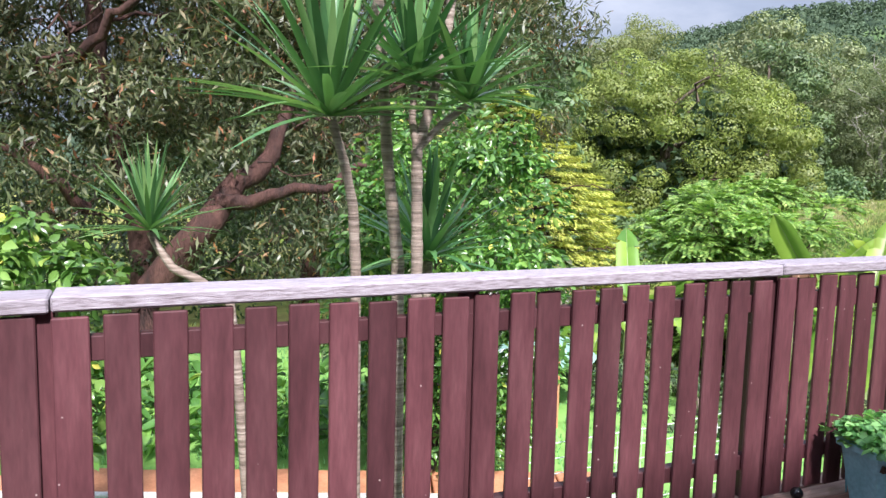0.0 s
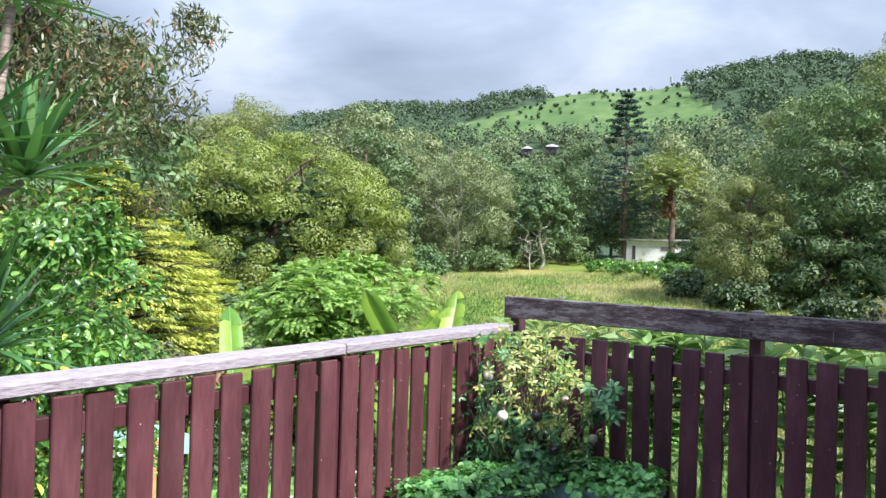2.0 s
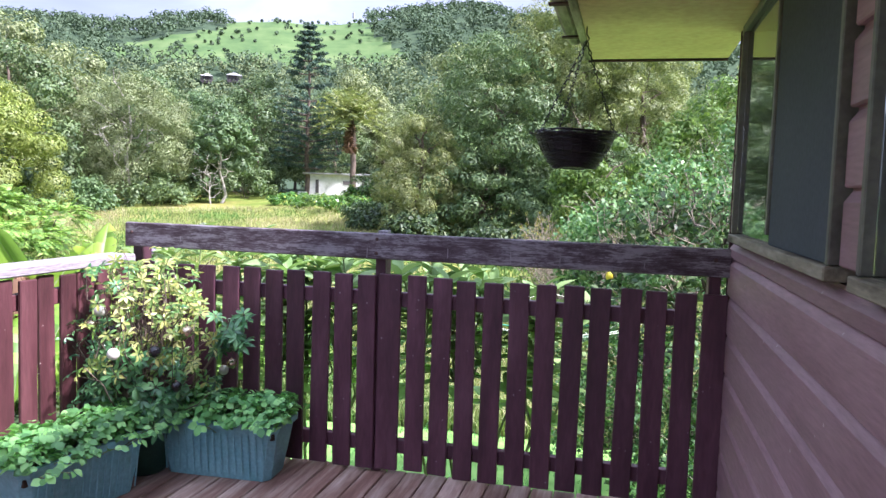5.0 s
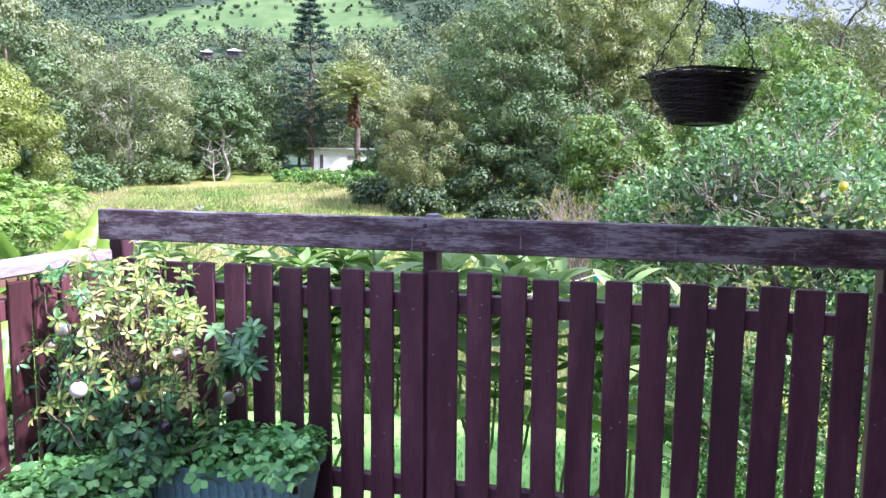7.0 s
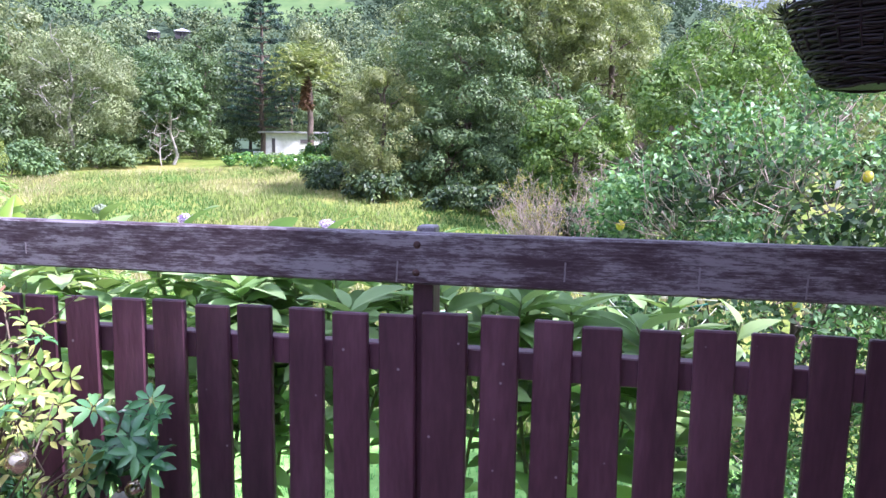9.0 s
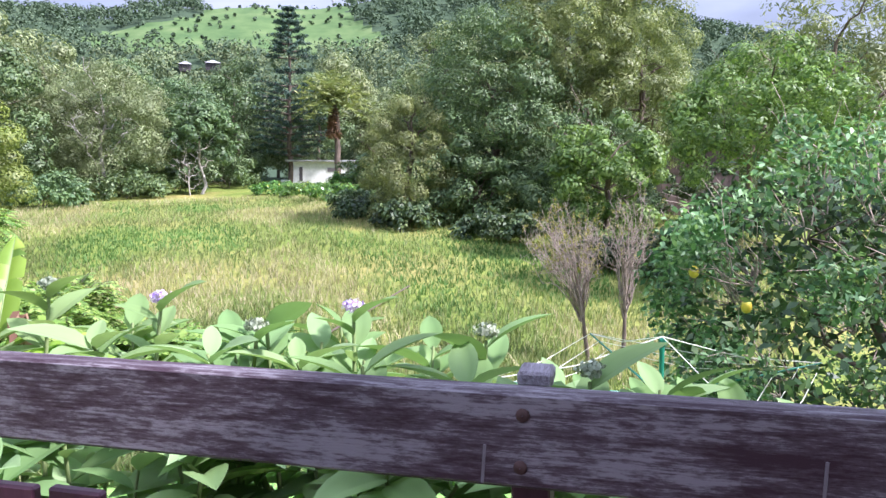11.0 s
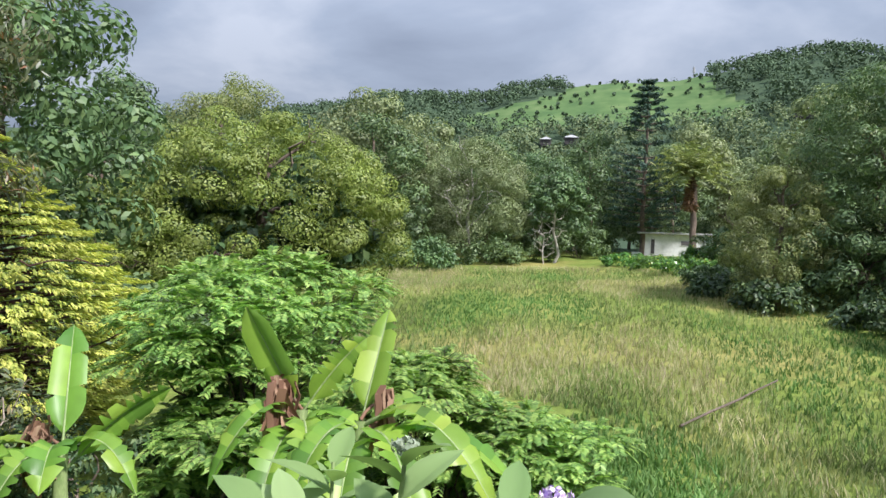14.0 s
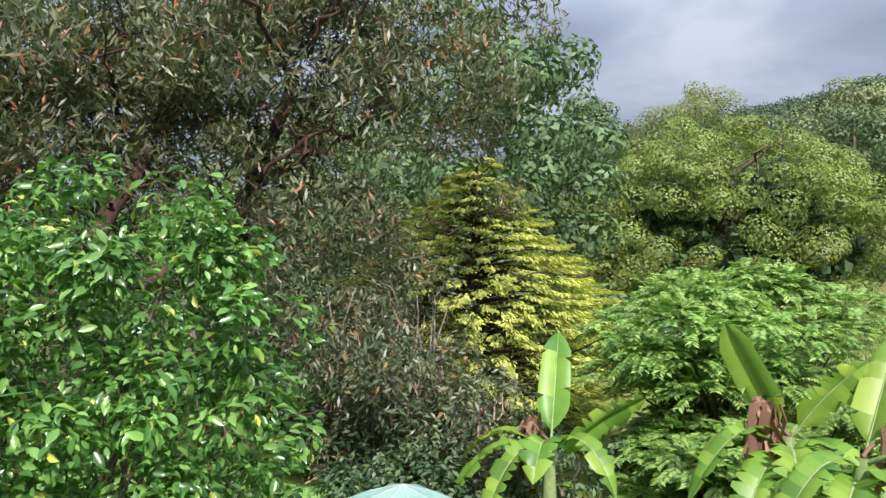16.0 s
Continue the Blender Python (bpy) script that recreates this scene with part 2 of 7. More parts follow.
M_BARK_RED = surface("red_brown_bark", [(0.3, (0.022, 0.013, 0.011)), (0.5, (0.060, 0.028, 0.022)), (0.72, (0.120, 0.060, 0.046))], (6, 6, 1.5), 40, 0.9, 0.9, 0.03, 0.1)
M_BARK = surface("grey_brown_bark", [(0.3, (0.06, 0.045, 0.035)), (0.7, (0.22, 0.17, 0.13))], (6, 6, 1.5), 40, 0.9, 0.8, 0.02, 0.15)
M_BARK_WHITE = surface("pale_smooth_bark", [(0.3, (0.30, 0.27, 0.23)), (0.7, (0.58, 0.55, 0.50))], (4, 4, 1), 30, 0.8, 0.4, 0.01, 0.1)
M_STEM = surface("ringed_grey_stem", [(0.32, (0.10, 0.075, 0.055)), (0.5, (0.27, 0.21, 0.17)), (0.7, (0.42, 0.36, 0.30))], (3, 3, 46), 90, 0.85, 0.8, 0.01, 0.12)
M_DRYTWIG = surface("bleached_dry_twig", [(0.3, (0.20, 0.15, 0.12)), (0.7, (0.45, 0.38, 0.32))], (9, 9, 9), 60, 0.9, 0.2, 0.003, 0.1)
M_GREENSTEM = surface("pale_green_stem", [(0.3, (0.13, 0.20, 0.06)), (0.7, (0.30, 0.36, 0.16))], (9, 9, 3), 60, 0.6, 0.2, 0.003, 0.1)
M_WHITE = surface("white_painted_surface", [(0.3, (0.62, 0.63, 0.62)), (0.7, (0.82, 0.83, 0.82))], (3, 3, 3), 40, 0.5, 0.1, 0.002, 0.03)
M_ROOF = surface("grey_sheet_roof", [(0.3, (0.30, 0.30, 0.31)), (0.7, (0.48, 0.48, 0.48))], (1, 1, 1), 10, 0.5, 0.1, 0.01, 0.1)
M_WALLDARK = surface("dark_house_wall", [(0.3, (0.05, 0.045, 0.05)), (0.7, (0.12, 0.11, 0.11))], (1, 1, 1), 10, 0.7, 0.1, 0.01, 0.1)
M_SHED = surface("brown_timber_shed", [(0.3, (0.09, 0.06, 0.055)), (0.7, (0.22, 0.16, 0.15))], (3, 3, 0.6), 20, 0.8, 0.3, 0.01, 0.1)
M_TERRA = surface("terracotta_paver", [(0.3, (0.42, 0.17, 0.08)), (0.7, (0.62, 0.29, 0.15))], (6, 6, 6), 60, 0.85, 0.3, 0.004, 0.15)
M_CONCRETE = surface("pale_concrete", [(0.3, (0.42, 0.41, 0.38)), (0.7, (0.62, 0.61, 0.58))], (5, 5, 5), 60, 0.85, 0.3, 0.004, 0.1)
M_HOISTGREEN = surface("green_painted_steel", [(0.3, (0.01, 0.16, 0.10)), (0.7, (0.03, 0.26, 0.17))], (9, 9, 9), 60, 0.4, 0.05, 0.001, 0.05)
M_CORD = surface("pale_plastic_cord", [(0.3, (0.60, 0.62, 0.50)), (0.7, (0.80, 0.80, 0.68))], (9, 9, 9), 60, 0.5, 0.0, 0.001, 0.05)
M_UMB = surface("faded_green_canvas", [(0.3, (0.16, 0.30, 0.24)), (0.7, (0.28, 0.44, 0.37))], (3, 3, 3), 90, 0.8, 0.2, 0.003, 0.05)
M_BLUEHOSE = surface("blue_plastic_hose", [(0.3, (0.02, 0.10, 0.35)), (0.7, (0.05, 0.18, 0.5))], (9, 9, 9), 60, 0.4, 0.0, 0.001, 0.05)
M_DEADLEAF = leaf_mat("dry_brown_leaf", [(0, (0.10, 0.055, 0.03)), (0.5, (0.24, 0.14, 0.08)), (1, (0.40, 0.28, 0.17))], 0.8, 0.15)
M_YELLOWLEAF = leaf_mat("yellowing_leaf", [(0, (0.45, 0.36, 0.05)), (1, (0.62, 0.52, 0.08))], 0.5, 0.3)
M_LEMON = surface("lemon_rind", [(0.3, (0.72, 0.52, 0.03)), (0.7, (0.85, 0.70, 0.08))], (20, 20, 20), 120, 0.4, 0.2, 0.001, 0.05)
M_FLOWER = leaf_mat("mauve_petals", [(0, (0.26, 0.16, 0.42)), (0.5, (0.50, 0.36, 0.66)), (1, (0.85, 0.80, 0.78))], 0.6, 0.2)
M_BUD = leaf_mat("grey_green_buds", [(0, (0.16, 0.20, 0.13)), (1, (0.40, 0.44, 0.33))], 0.8, 0.1)
L_GUM = leaf_mat("gum_leaves", [(0, (0.045, 0.065, 0.029)), (0.5, (0.111, 0.142, 0.066)), (0.92, (0.223, 0.230, 0.124)), (1, (0.416, 0.162, 0.073))], 0.42, 0.25, 0.6, 0.5)
L_ROUND = leaf_mat("yellow_green_crown_leaves", [(0, (0.15, 0.195, 0.044)), (0.5, (0.22, 0.270, 0.062)), (1, (0.31, 0.34, 0.088))], 0.5, 0.3, 0.35, 0.4)
L_FOREST = leaf_mat("forest_leaves", [(0, (0.145, 0.195, 0.088)), (0.5, (0.215, 0.270, 0.122)), (1, (0.300, 0.345, 0.172))], 0.55, 0.25, 0.15, 0.4, 0.4)
L_FORESTDARK = leaf_mat("dark_forest_leaves", [(0, (0.066, 0.118, 0.050)), (0.5, (0.112, 0.178, 0.070)), (1, (0.170, 0.240, 0.094))], 0.5, 0.2, 0.3, 0.4, 0.35)
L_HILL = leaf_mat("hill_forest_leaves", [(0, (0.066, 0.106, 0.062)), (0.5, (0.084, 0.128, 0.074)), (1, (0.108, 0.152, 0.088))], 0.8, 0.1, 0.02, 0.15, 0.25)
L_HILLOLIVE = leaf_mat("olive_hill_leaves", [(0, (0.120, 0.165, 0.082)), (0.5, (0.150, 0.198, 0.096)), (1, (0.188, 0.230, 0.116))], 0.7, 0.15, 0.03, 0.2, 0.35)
L_GOLD = leaf_mat("golden_cypress_tips", [(0, (0.29, 0.34, 0.075)), (0.5, (0.48, 0.49, 0.115)), (1, (0.69, 0.63, 0.19))], 0.6, 0.3, 1.5, 0.3, 0.25)
L_GOLDIN = leaf_mat("cypress_inner_foliage", [(0, (0.075, 0.127, 0.030)), (0.6, (0.220, 0.304, 0.061)), (1, (0.507, 0.558, 0.086))], 0.6, 0.25, 1.5)
L_BRIGHT = leaf_mat("bright_green_pinnate_leaves", [(0, (0.095, 0.205, 0.050)), (0.5, (0.217, 0.390, 0.095)), (1, (0.415, 0.575, 0.155))], 0.45, 0.35, 0.8, 0.4, 0.25)
L_BUSH = leaf_mat("glossy_green_leaves", [(0, (0.039, 0.104, 0.023)), (0.5, (0.098, 0.227, 0.047)), (0.97, (0.221, 0.390, 0.085)), (1, (0.650, 0.598, 0.101))], 0.28, 0.3, 1.1, 0.6, 0.35)
# dark leaves of the understorey; inside crowns their darkness stands in for shade
L_UNDER = leaf_mat("understorey_and_shade_fill_leaves", [(0, (0.024, 0.049, 0.021)), (0.6, (0.068, 0.117, 0.046)), (1, (0.164, 0.218, 0.091))], 0.5, 0.2, 0.8)
L_BANANA = leaf_mat("banana_leaf", [(0, (0.09, 0.19, 0.030)), (0.5, (0.165, 0.305, 0.040)), (1, (0.29, 0.42, 0.062))], 0.4, 0.35, 3.0, 0.4, 0.15)
L_TOBACCO = leaf_mat("soft_grey_green_leaf", [(0, (0.165, 0.265, 0.095)), (0.5, (0.25, 0.37, 0.15)), (1, (0.37, 0.49, 0.25))], 0.7, 0.3, 2.5, 0.2, 0.2)
L_MID = leaf_mat("mid_green_broad_leaves", [(0, (0.062, 0.139, 0.035)), (0.5, (0.123, 0.232, 0.059)), (1, (0.224, 0.348, 0.099))], 0.5, 0.3, 0.8, 0.4, 0.3)
L_TALL = leaf_mat("olive_gum_leaves", [(0, (0.125, 0.172, 0.064)), (0.5, (0.200, 0.250, 0.092)), (1, (0.300, 0.335, 0.140))], 0.5, 0.3, 0.25, 0.4, 0.3)
L_YUCCA = leaf_mat("strap_leaf", [(0, (0.042, 0.120, 0.047)), (0.5, (0.096, 0.228, 0.078)), (1, (0.204, 0.348, 0.125))], 0.3, 0.2, 2.0, 0.5, 0.2)
L_LEMON = leaf_mat("citrus_leaves", [(0, (0.050, 0.116, 0.051)), (0.5, (0.136, 0.256, 0.101)), (1, (0.338, 0.465, 0.252))], 0.55, 0.3, 1.5, 0.25)
L_STRAW = leaf_mat("potted_herb_leaves", [(0, (0.069, 0.219, 0.074)), (0.5, (0.180, 0.464, 0.149)), (1, (0.391, 0.773, 0.275))], 0.45, 0.25, 4.0, 0.4, 0.2)
L_SCHEFF = leaf_mat("umbrella_plant_dark_leaves", [(0, (0.032, 0.118, 0.050)), (0.6, (0.096, 0.275, 0.107)), (1, (0.218, 0.471, 0.177))], 0.3, 0.2, 4.0, 0.6)
L_VARIEG = leaf_mat("umbrella_plant_cream_leaves", [(0, (0.09, 0.19, 0.045)), (0.45, (0.24, 0.32, 0.075)), (0.8, (0.50, 0.48, 0.15)), (1, (0.64, 0.62, 0.30))], 0.4, 0.25, 4.0, 0.5, 0.2)
L_PINE = leaf_mat("dark_pine_needles", [(0, (0.020, 0.051, 0.040)), (0.6, (0.051, 0.105, 0.075)), (1, (0.102, 0.170, 0.111))], 0.6, 0.1, 0.5)
L_SHRUBY = leaf_mat("sparse_yellow_green_leaves", [(0, (0.160, 0.180, 0.039)), (1, (0.420, 0.400, 0.078))], 0.5, 0.3, 2.0)
L_GRASS = leaf_mat("meadow_grass_blades", [(0, (0.107, 0.165, 0.051)), (0.5, (0.184, 0.245, 0.083)), (0.85, (0.272, 0.300, 0.121)), (1, (0.349, 0.340, 0.190))], 0.7, 0.3, 0.12, 0.2, 0.3)
L_STRAWGRASS = leaf_mat("straw_grass_blades", [(0, (0.240, 0.290, 0.103)), (0.5, (0.370, 0.370, 0.181)), (1, (0.500, 0.430, 0.297))], 0.75, 0.3, 0.15, 0.2, 0.3)
L_LUSH = leaf_mat("lush_grass_blades", [(0, (0.075, 0.150, 0.039)), (0.6, (0.140, 0.240, 0.065)), (1, (0.240, 0.340, 0.117))], 0.6, 0.3, 0.2, 0.2, 0.3)
L_LAWN = leaf_mat("lawn_blades", [(0, (0.111, 0.275, 0.094)), (0.6, (0.220, 0.464, 0.165)), (1, (0.358, 0.609, 0.296))], 0.6, 0.3, 0.8, 0.2, 0.25)


def bauble_mat(name, colour, rough, metallic):
    m, nt, nodes, links, b = node_mat(name)
    n = nodes.new("ShaderNodeTexNoise"); n.inputs["Scale"].default_value = 60
    tc = nodes.new("ShaderNodeTexCoord"); links.new(tc.outputs["Object"], n.inputs["Vector"])
    rn = ramp_node(nodes, [(0.3, tuple(c * 0.8 for c in colour)), (0.7, colour)])
    links.new(n.outputs["Fac"], rn.inputs[0]); links.new(rn.outputs[0], b.inputs["Base Color"])
    b.inputs["Roughness"].default_value = rough
    b.inputs["Metallic"].default_value = metallic
    return m


M_BPEARL = bauble_mat("pearl_white_glitter", (0.80, 0.77, 0.68), 0.45, 0.1)
M_BBLACK = bauble_mat("gloss_black_glass", (0.012, 0.012, 0.014), 0.06, 0.0)
M_BGOLD = bauble_mat("champagne_gold", (0.62, 0.52, 0.36), 0.12, 0.9)
M_GLASS, _nt, _nodes, _links, _b = node_mat("window_glass")
_b.inputs["Base Color"].default_value = (0.85, 0.92, 0.88, 1)
_b.inputs["Roughness"].default_value = 0.03
_b.inputs["Transmission Weight"].default_value = 1.0
_b.inputs["IOR"].default_value = 1.45


def ground_mat():
    m, nt, nodes, links, b = node_mat("meadow_and_soil")
    tc = nodes.new("ShaderNodeTexCoord")
    n1 = nodes.new("ShaderNodeTexNoise"); n1.inputs["Scale"].default_value = 0.11; n1.inputs["Detail"].default_value = 9; n1.inputs["Roughness"].default_value = 0.66
    n2 = nodes.new("ShaderNodeTexNoise"); n2.inputs["Scale"].default_value = 1.7; n2.inputs["Detail"].default_value = 8; n2.inputs["Roughness"].default_value = 0.7
    links.new(tc.outputs["Object"], n1.inputs["Vector"]); links.new(tc.outputs["Object"], n2.inputs["Vector"])
    r1 = ramp_node(nodes, [(0.30, (0.105, 0.165, 0.032)), (0.47, (0.18, 0.235, 0.048)), (0.60, (0.30, 0.285, 0.085)), (0.75, (0.40, 0.33, 0.13))])
    r2 = ramp_node(nodes, [(0.25, (0.45, 0.45, 0.45)), (0.75, (1.35, 1.35, 1.35))])
    links.new(n1.outputs["Fac"], r1.inputs[0]); links.new(n2.outputs["Fac"], r2.inputs[0])
    mx = nodes.new("ShaderNodeMix"); mx.data_type = 'RGBA'; mx.blend_type = 'MULTIPLY'; mx.inputs["Factor"].default_value = 1
    links.new(r1.outputs[0], mx.inputs["A"]); links.new(r2.outputs[0], mx.inputs["B"])
    links.new(mx.outputs["Result"], b.inputs["Base Color"])
    b.inputs["Roughness"].default_value = 0.9
    b.inputs["Specular IOR Level"].default_value = 0.1
    bp = nodes.new("ShaderNodeBump"); bp.inputs["Strength"].default_value = 0.8; bp.inputs["Distance"].default_value = 0.15
    links.new(n2.outputs["Fac"], bp.inputs["Height"]); links.new(bp.outputs[0], b.inputs["Normal"])
    return m


def far_mat(name, stops, scale):
    m, nt, nodes, links, b = node_mat(name)
    tc = nodes.new("ShaderNodeTexCoord")
    n1 = nodes.new("ShaderNodeTexNoise"); n1.inputs["Scale"].default_value = scale; n1.inputs["Detail"].default_value = 10; n1.inputs["Roughness"].default_value = 0.65
    links.new(tc.outputs["Object"], n1.inputs["Vector"])
    r1 = ramp_node(nodes, stops)
    links.new(n1.outputs["Fac"], r1.inputs[0]); links.new(r1.outputs[0], b.inputs["Base Color"])
    b.inputs["Roughness"].default_value = 0.95
    b.inputs["Specular IOR Level"].default_value = 0.05
    return m


M_GROUND = ground_mat()
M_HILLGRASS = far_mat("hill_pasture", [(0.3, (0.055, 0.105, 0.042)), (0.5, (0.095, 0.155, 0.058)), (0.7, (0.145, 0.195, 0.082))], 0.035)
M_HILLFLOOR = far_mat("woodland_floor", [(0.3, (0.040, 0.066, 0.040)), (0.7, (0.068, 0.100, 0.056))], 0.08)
M_LAWN = far_mat("mown_lawn", [(0.3, (0.14, 0.28, 0.07)), (0.5, (0.21, 0.40, 0.10)), (0.7, (0.28, 0.47, 0.14))], 2.5)

# ---- building helpers ----


def mesh_np(name, v, f, mat, smooth=False):
    """A mesh from arrays of corners and of quads (or triangles)."""
    me = bpy.data.meshes.new(name)
    v = np.asarray(v, dtype=np.float32)
    f = np.asarray(f, dtype=np.int32)
    k = f.shape[1]
    me.vertices.add(len(v)); me.vertices.foreach_set("co", v.ravel())
    me.loops.add(f.size); me.loops.foreach_set("vertex_index", f.ravel())
    me.polygons.add(len(f))
    me.polygons.foreach_set("loop_start", np.arange(0, f.size, k, dtype=np.int32))
    if smooth:
        me.polygons.foreach_set("use_smooth", np.ones(len(f), dtype=bool))
    me.materials.append(mat)
    me.update(calc_edges=True)
    return me


def join_np(pieces):
    vs, fs, n = [], [], 0
    for v, f in pieces:
        vs.append(np.asarray(v)); fs.append(np.asarray(f) + n)
        n += len(v)
    return np.concatenate(vs), np.concatenate(fs)


FINE = {"stems", "stalks", "twigs", "branches", "frond_crown", "dead_skirt", "leaves", "dead_leaves", "cream_leaves", "green_leaves", "stakes", "upright_wires", "bleached_limbs",
        "golden_sprays", "needles", "bed_leaves", "tree_crowns", "side_limbs", "roots"}


def part_np(name, vf, mat, parent, label="", smooth=False):
    ob = new(name, mesh_np(name, vf[0], vf[1], mat, smooth))
    ob.parent = parent
    if name in FINE:
        ob["kind"] = "stuff"
    if label:
        ob["label"] = label
    return ob


def part(name, bm, mat, parent, label="", smooth=False):
    me = bpy.data.meshes.new(name)
    bm.to_mesh(me); bm.free()
    me.materials.append(mat)
    if smooth:
        for p in me.polygons:
            p.use_smooth = True
    ob = new(name, me)
    ob.parent = parent
    if label:
        ob["label"] = label
    return ob


def thing(name, loc, label, category, group="", kind=""):
    ob = new(name)
    ob.empty_display_size = 0.1
    ob.location = loc
    return tagged(ob, label, category, group, kind)


def unit(a):
    return a / np.maximum(np.linalg.norm(a, axis=-1, keepdims=True), 1e-9)


def rand_dirs(n):
    return unit(RNG.normal(size=(n, 3)))


def leaves(c, nrm, axis, length, width, fold=0.15):
    """Leaf blades: a kite of four corners about each centre, along axis, facing nrm, a little folded."""
    n = len(c)
    length = np.broadcast_to(np.asarray(length, float), (n,))[:, None]
    width = np.broadcast_to(np.asarray(width, float), (n,))[:, None]
    axis = unit(axis - nrm * np.sum(axis * nrm, 1, keepdims=True))
    side = np.cross(nrm, axis)
    v = np.stack([c - axis * length * 0.5,
                  c + side * width * 0.5 + nrm * width * fold,
                  c + axis * length * 0.5 - nrm * length * 0.08,
                  c - side * width * 0.5 + nrm * width * fold], 1).reshape(-1, 3)
    f = np.arange(4 * n).reshape(n, 4)
    return v, f


def cloud(clumps, per, length, width, shell=0.55, out=0.75, droop=0.0, up=0.25):
    """Leaves on the skins of clumps (x, y, z, rx, ry, rz)."""
    cl = np.asarray(clumps, float)
    n = len(cl) * per
    idx = np.repeat(np.arange(len(cl)), per)
    d = rand_dirs(n)
    rr = (shell + (1 - shell) * RNG.random(n) ** 0.6)[:, None]
    c = cl[idx, :3] + d * cl[idx, 3:6] * rr
    nrm = unit(d * out + rand_dirs(n) * (1 - out) * 1.4 + np.array([0, 0, up]))
    ax = rand_dirs(n) + np.array([0, 0, -droop])
    ls = length * (0.65 + 0.7 * RNG.random(n))
    return leaves(c, nrm, ax, ls, ls / length * width)


def tube(points, radii, sides=7):
    """A tapered tube along a bent line."""
    p = np.asarray(points, float)
    r = np.asarray(radii, float)
    t = unit(np.gradient(p, axis=0))
    ref = np.where(np.abs(t[:, 2:3]) > 0.9, np.array([[1.0, 0, 0]]), np.array([[0, 0, 1.0]]))
    a = unit(np.cross(t, ref)); b = np.cross(t, a)
    th = np.linspace(0, 2 * np.pi, sides, endpoint=False)
    ring = p[:, None] + r[:, None, None] * (a[:, None] * np.cos(th)[None, :, None] + b[:, None] * np.sin(th)[None, :, None])
    v = ring.reshape(-1, 3)
    i = np.arange(len(p) - 1)[:, None] * sides
    j = np.arange(sides)[None]
    jn = (j + 1) % sides
    f = np.stack([i + j, i + jn, i + sides + jn, i + sides + j], -1).reshape(-1, 4)
    return v, f


def bend(a, b, n=6, wob=0.06):
    """A slightly crooked line from a to b."""
    a, b = np.asarray(a, float), np.asarray(b, float)
    t = np.linspace(0, 1, n)[:, None]
    p = a + (b - a) * t
    p[1:-1] += RNG.normal(size=(n - 2, 3)) * wob * np.linalg.norm(b - a)
    return p


def branching(base, top, r0, reach, n_limbs=7, twigs=3, wob=0.05, start=0.35, sides=7):
    """A trunk from base to top with limbs that fork into twigs; gives the mesh and the twig tips."""
    trunk = bend(base, top, 8, wob * 0.5)
    out = [tube(trunk, np.linspace(r0, r0 * 0.25, 8), sides)]
    tips = []
    for k in range(n_limbs):
        t = start + (1 - start) * (k + RNG.random()) / n_limbs
        i = min(int(t * 7), 6)
        s = trunk[i] + (trunk[i + 1] - trunk[i]) * (t * 7 - i)
        ang = k * 2.4 + RNG.random()
        d = np.array([math.cos(ang), math.sin(ang), 0.45 + 0.5 * RNG.random()])
        e = s + d * reach * (0.6 + 0.5 * RNG.random()) * (1.15 - 0.5 * t)
        limb = bend(s, e, 6, wob)
        rl = r0 * (0.5 - 0.25 * t)
        out.append(tube(limb, np.linspace(rl, rl * 0.3, 6), max(4, sides - 2)))
        tips.append(e)
        for q in range(twigs):
            j = RNG.integers(2, 5)
            e2 = limb[j] + (rand_dirs(1)[0] * 0.7 + np.array([0, 0, 0.4])) * reach * 0.45
            out.append(tube(bend(limb[j], e2, 4, wob), np.linspace(rl * 0.4, rl * 0.12, 4), 4))
            tips.append(e2)
    return join_np(out), np.array(tips)


def box(bm, x0, x1, y0, y1, z0, z1, bevel=0.0):
    m = Matrix.Translation(((x0 + x1) / 2, (y0 + y1) / 2, (z0 + z1) / 2)) @ Matrix.Diagonal((x1 - x0, y1 - y0, z1 - z0, 1))
    r = bmesh.ops.create_cube(bm, size=1, matrix=m)
    if bevel:
        es = list({e for v in r["verts"] for e in v.link_edges})
        bmesh.ops.bevel(bm, geom=es, offset=bevel, segments=1, affect='EDGES')
    return bm


def box_part(name, dims, mat, parent, label="", bevel=0.003):
    return part(name, box(bmesh.new(), *dims, bevel), mat, parent, label)


def shared(ob_mesh, name, parent, m):
    ob = new(name, ob_mesh)
    ob.parent = parent
    ob.matrix_local = m
    return ob


def smoothstep(a, b, x):
    t = np.clip((x - a) / (b - a), 0, 1)
    return t * t * (3 - 2 * t)


# ---- ground ----
RIDGE_AZ = [-180, -60, -30, -10.6, -8, 0, 4.4, 6.3, 9.6, 12.7, 15.1, 16.3, 18.8, 23, 26, 27.4, 29.6, 32, 37, 40, 42.8, 47, 60, 90, 180]
RIDGE_EL = [0.03, 0.06, 0.16, 0.226, 0.244, 0.262, 0.268, 0.276, 0.273, 0.267, 0.257, 0.252, 0.248, 0.243, 0.238, 0.236, 0.227, 0.216, 0.209, 0.208, 0.189, 0.177, 0.14, 0.06, 0.03]
BASE_Y = [-60, 5, 12, 20, 27, 48, 80, 100, 220]
BASE_Z = [-1.3, -1.75, -1.85, -2.65, -2.5, -0.35, 1.8, 3.5, 10]


def dip(x, y):
    """How far the land falls away below the level of the deck."""
    az = np.degrees(np.arctan2(-x, y))
    return np.clip(0.030 - 0.00045 * az, 0, 0.04) * np.hypot(x, y)


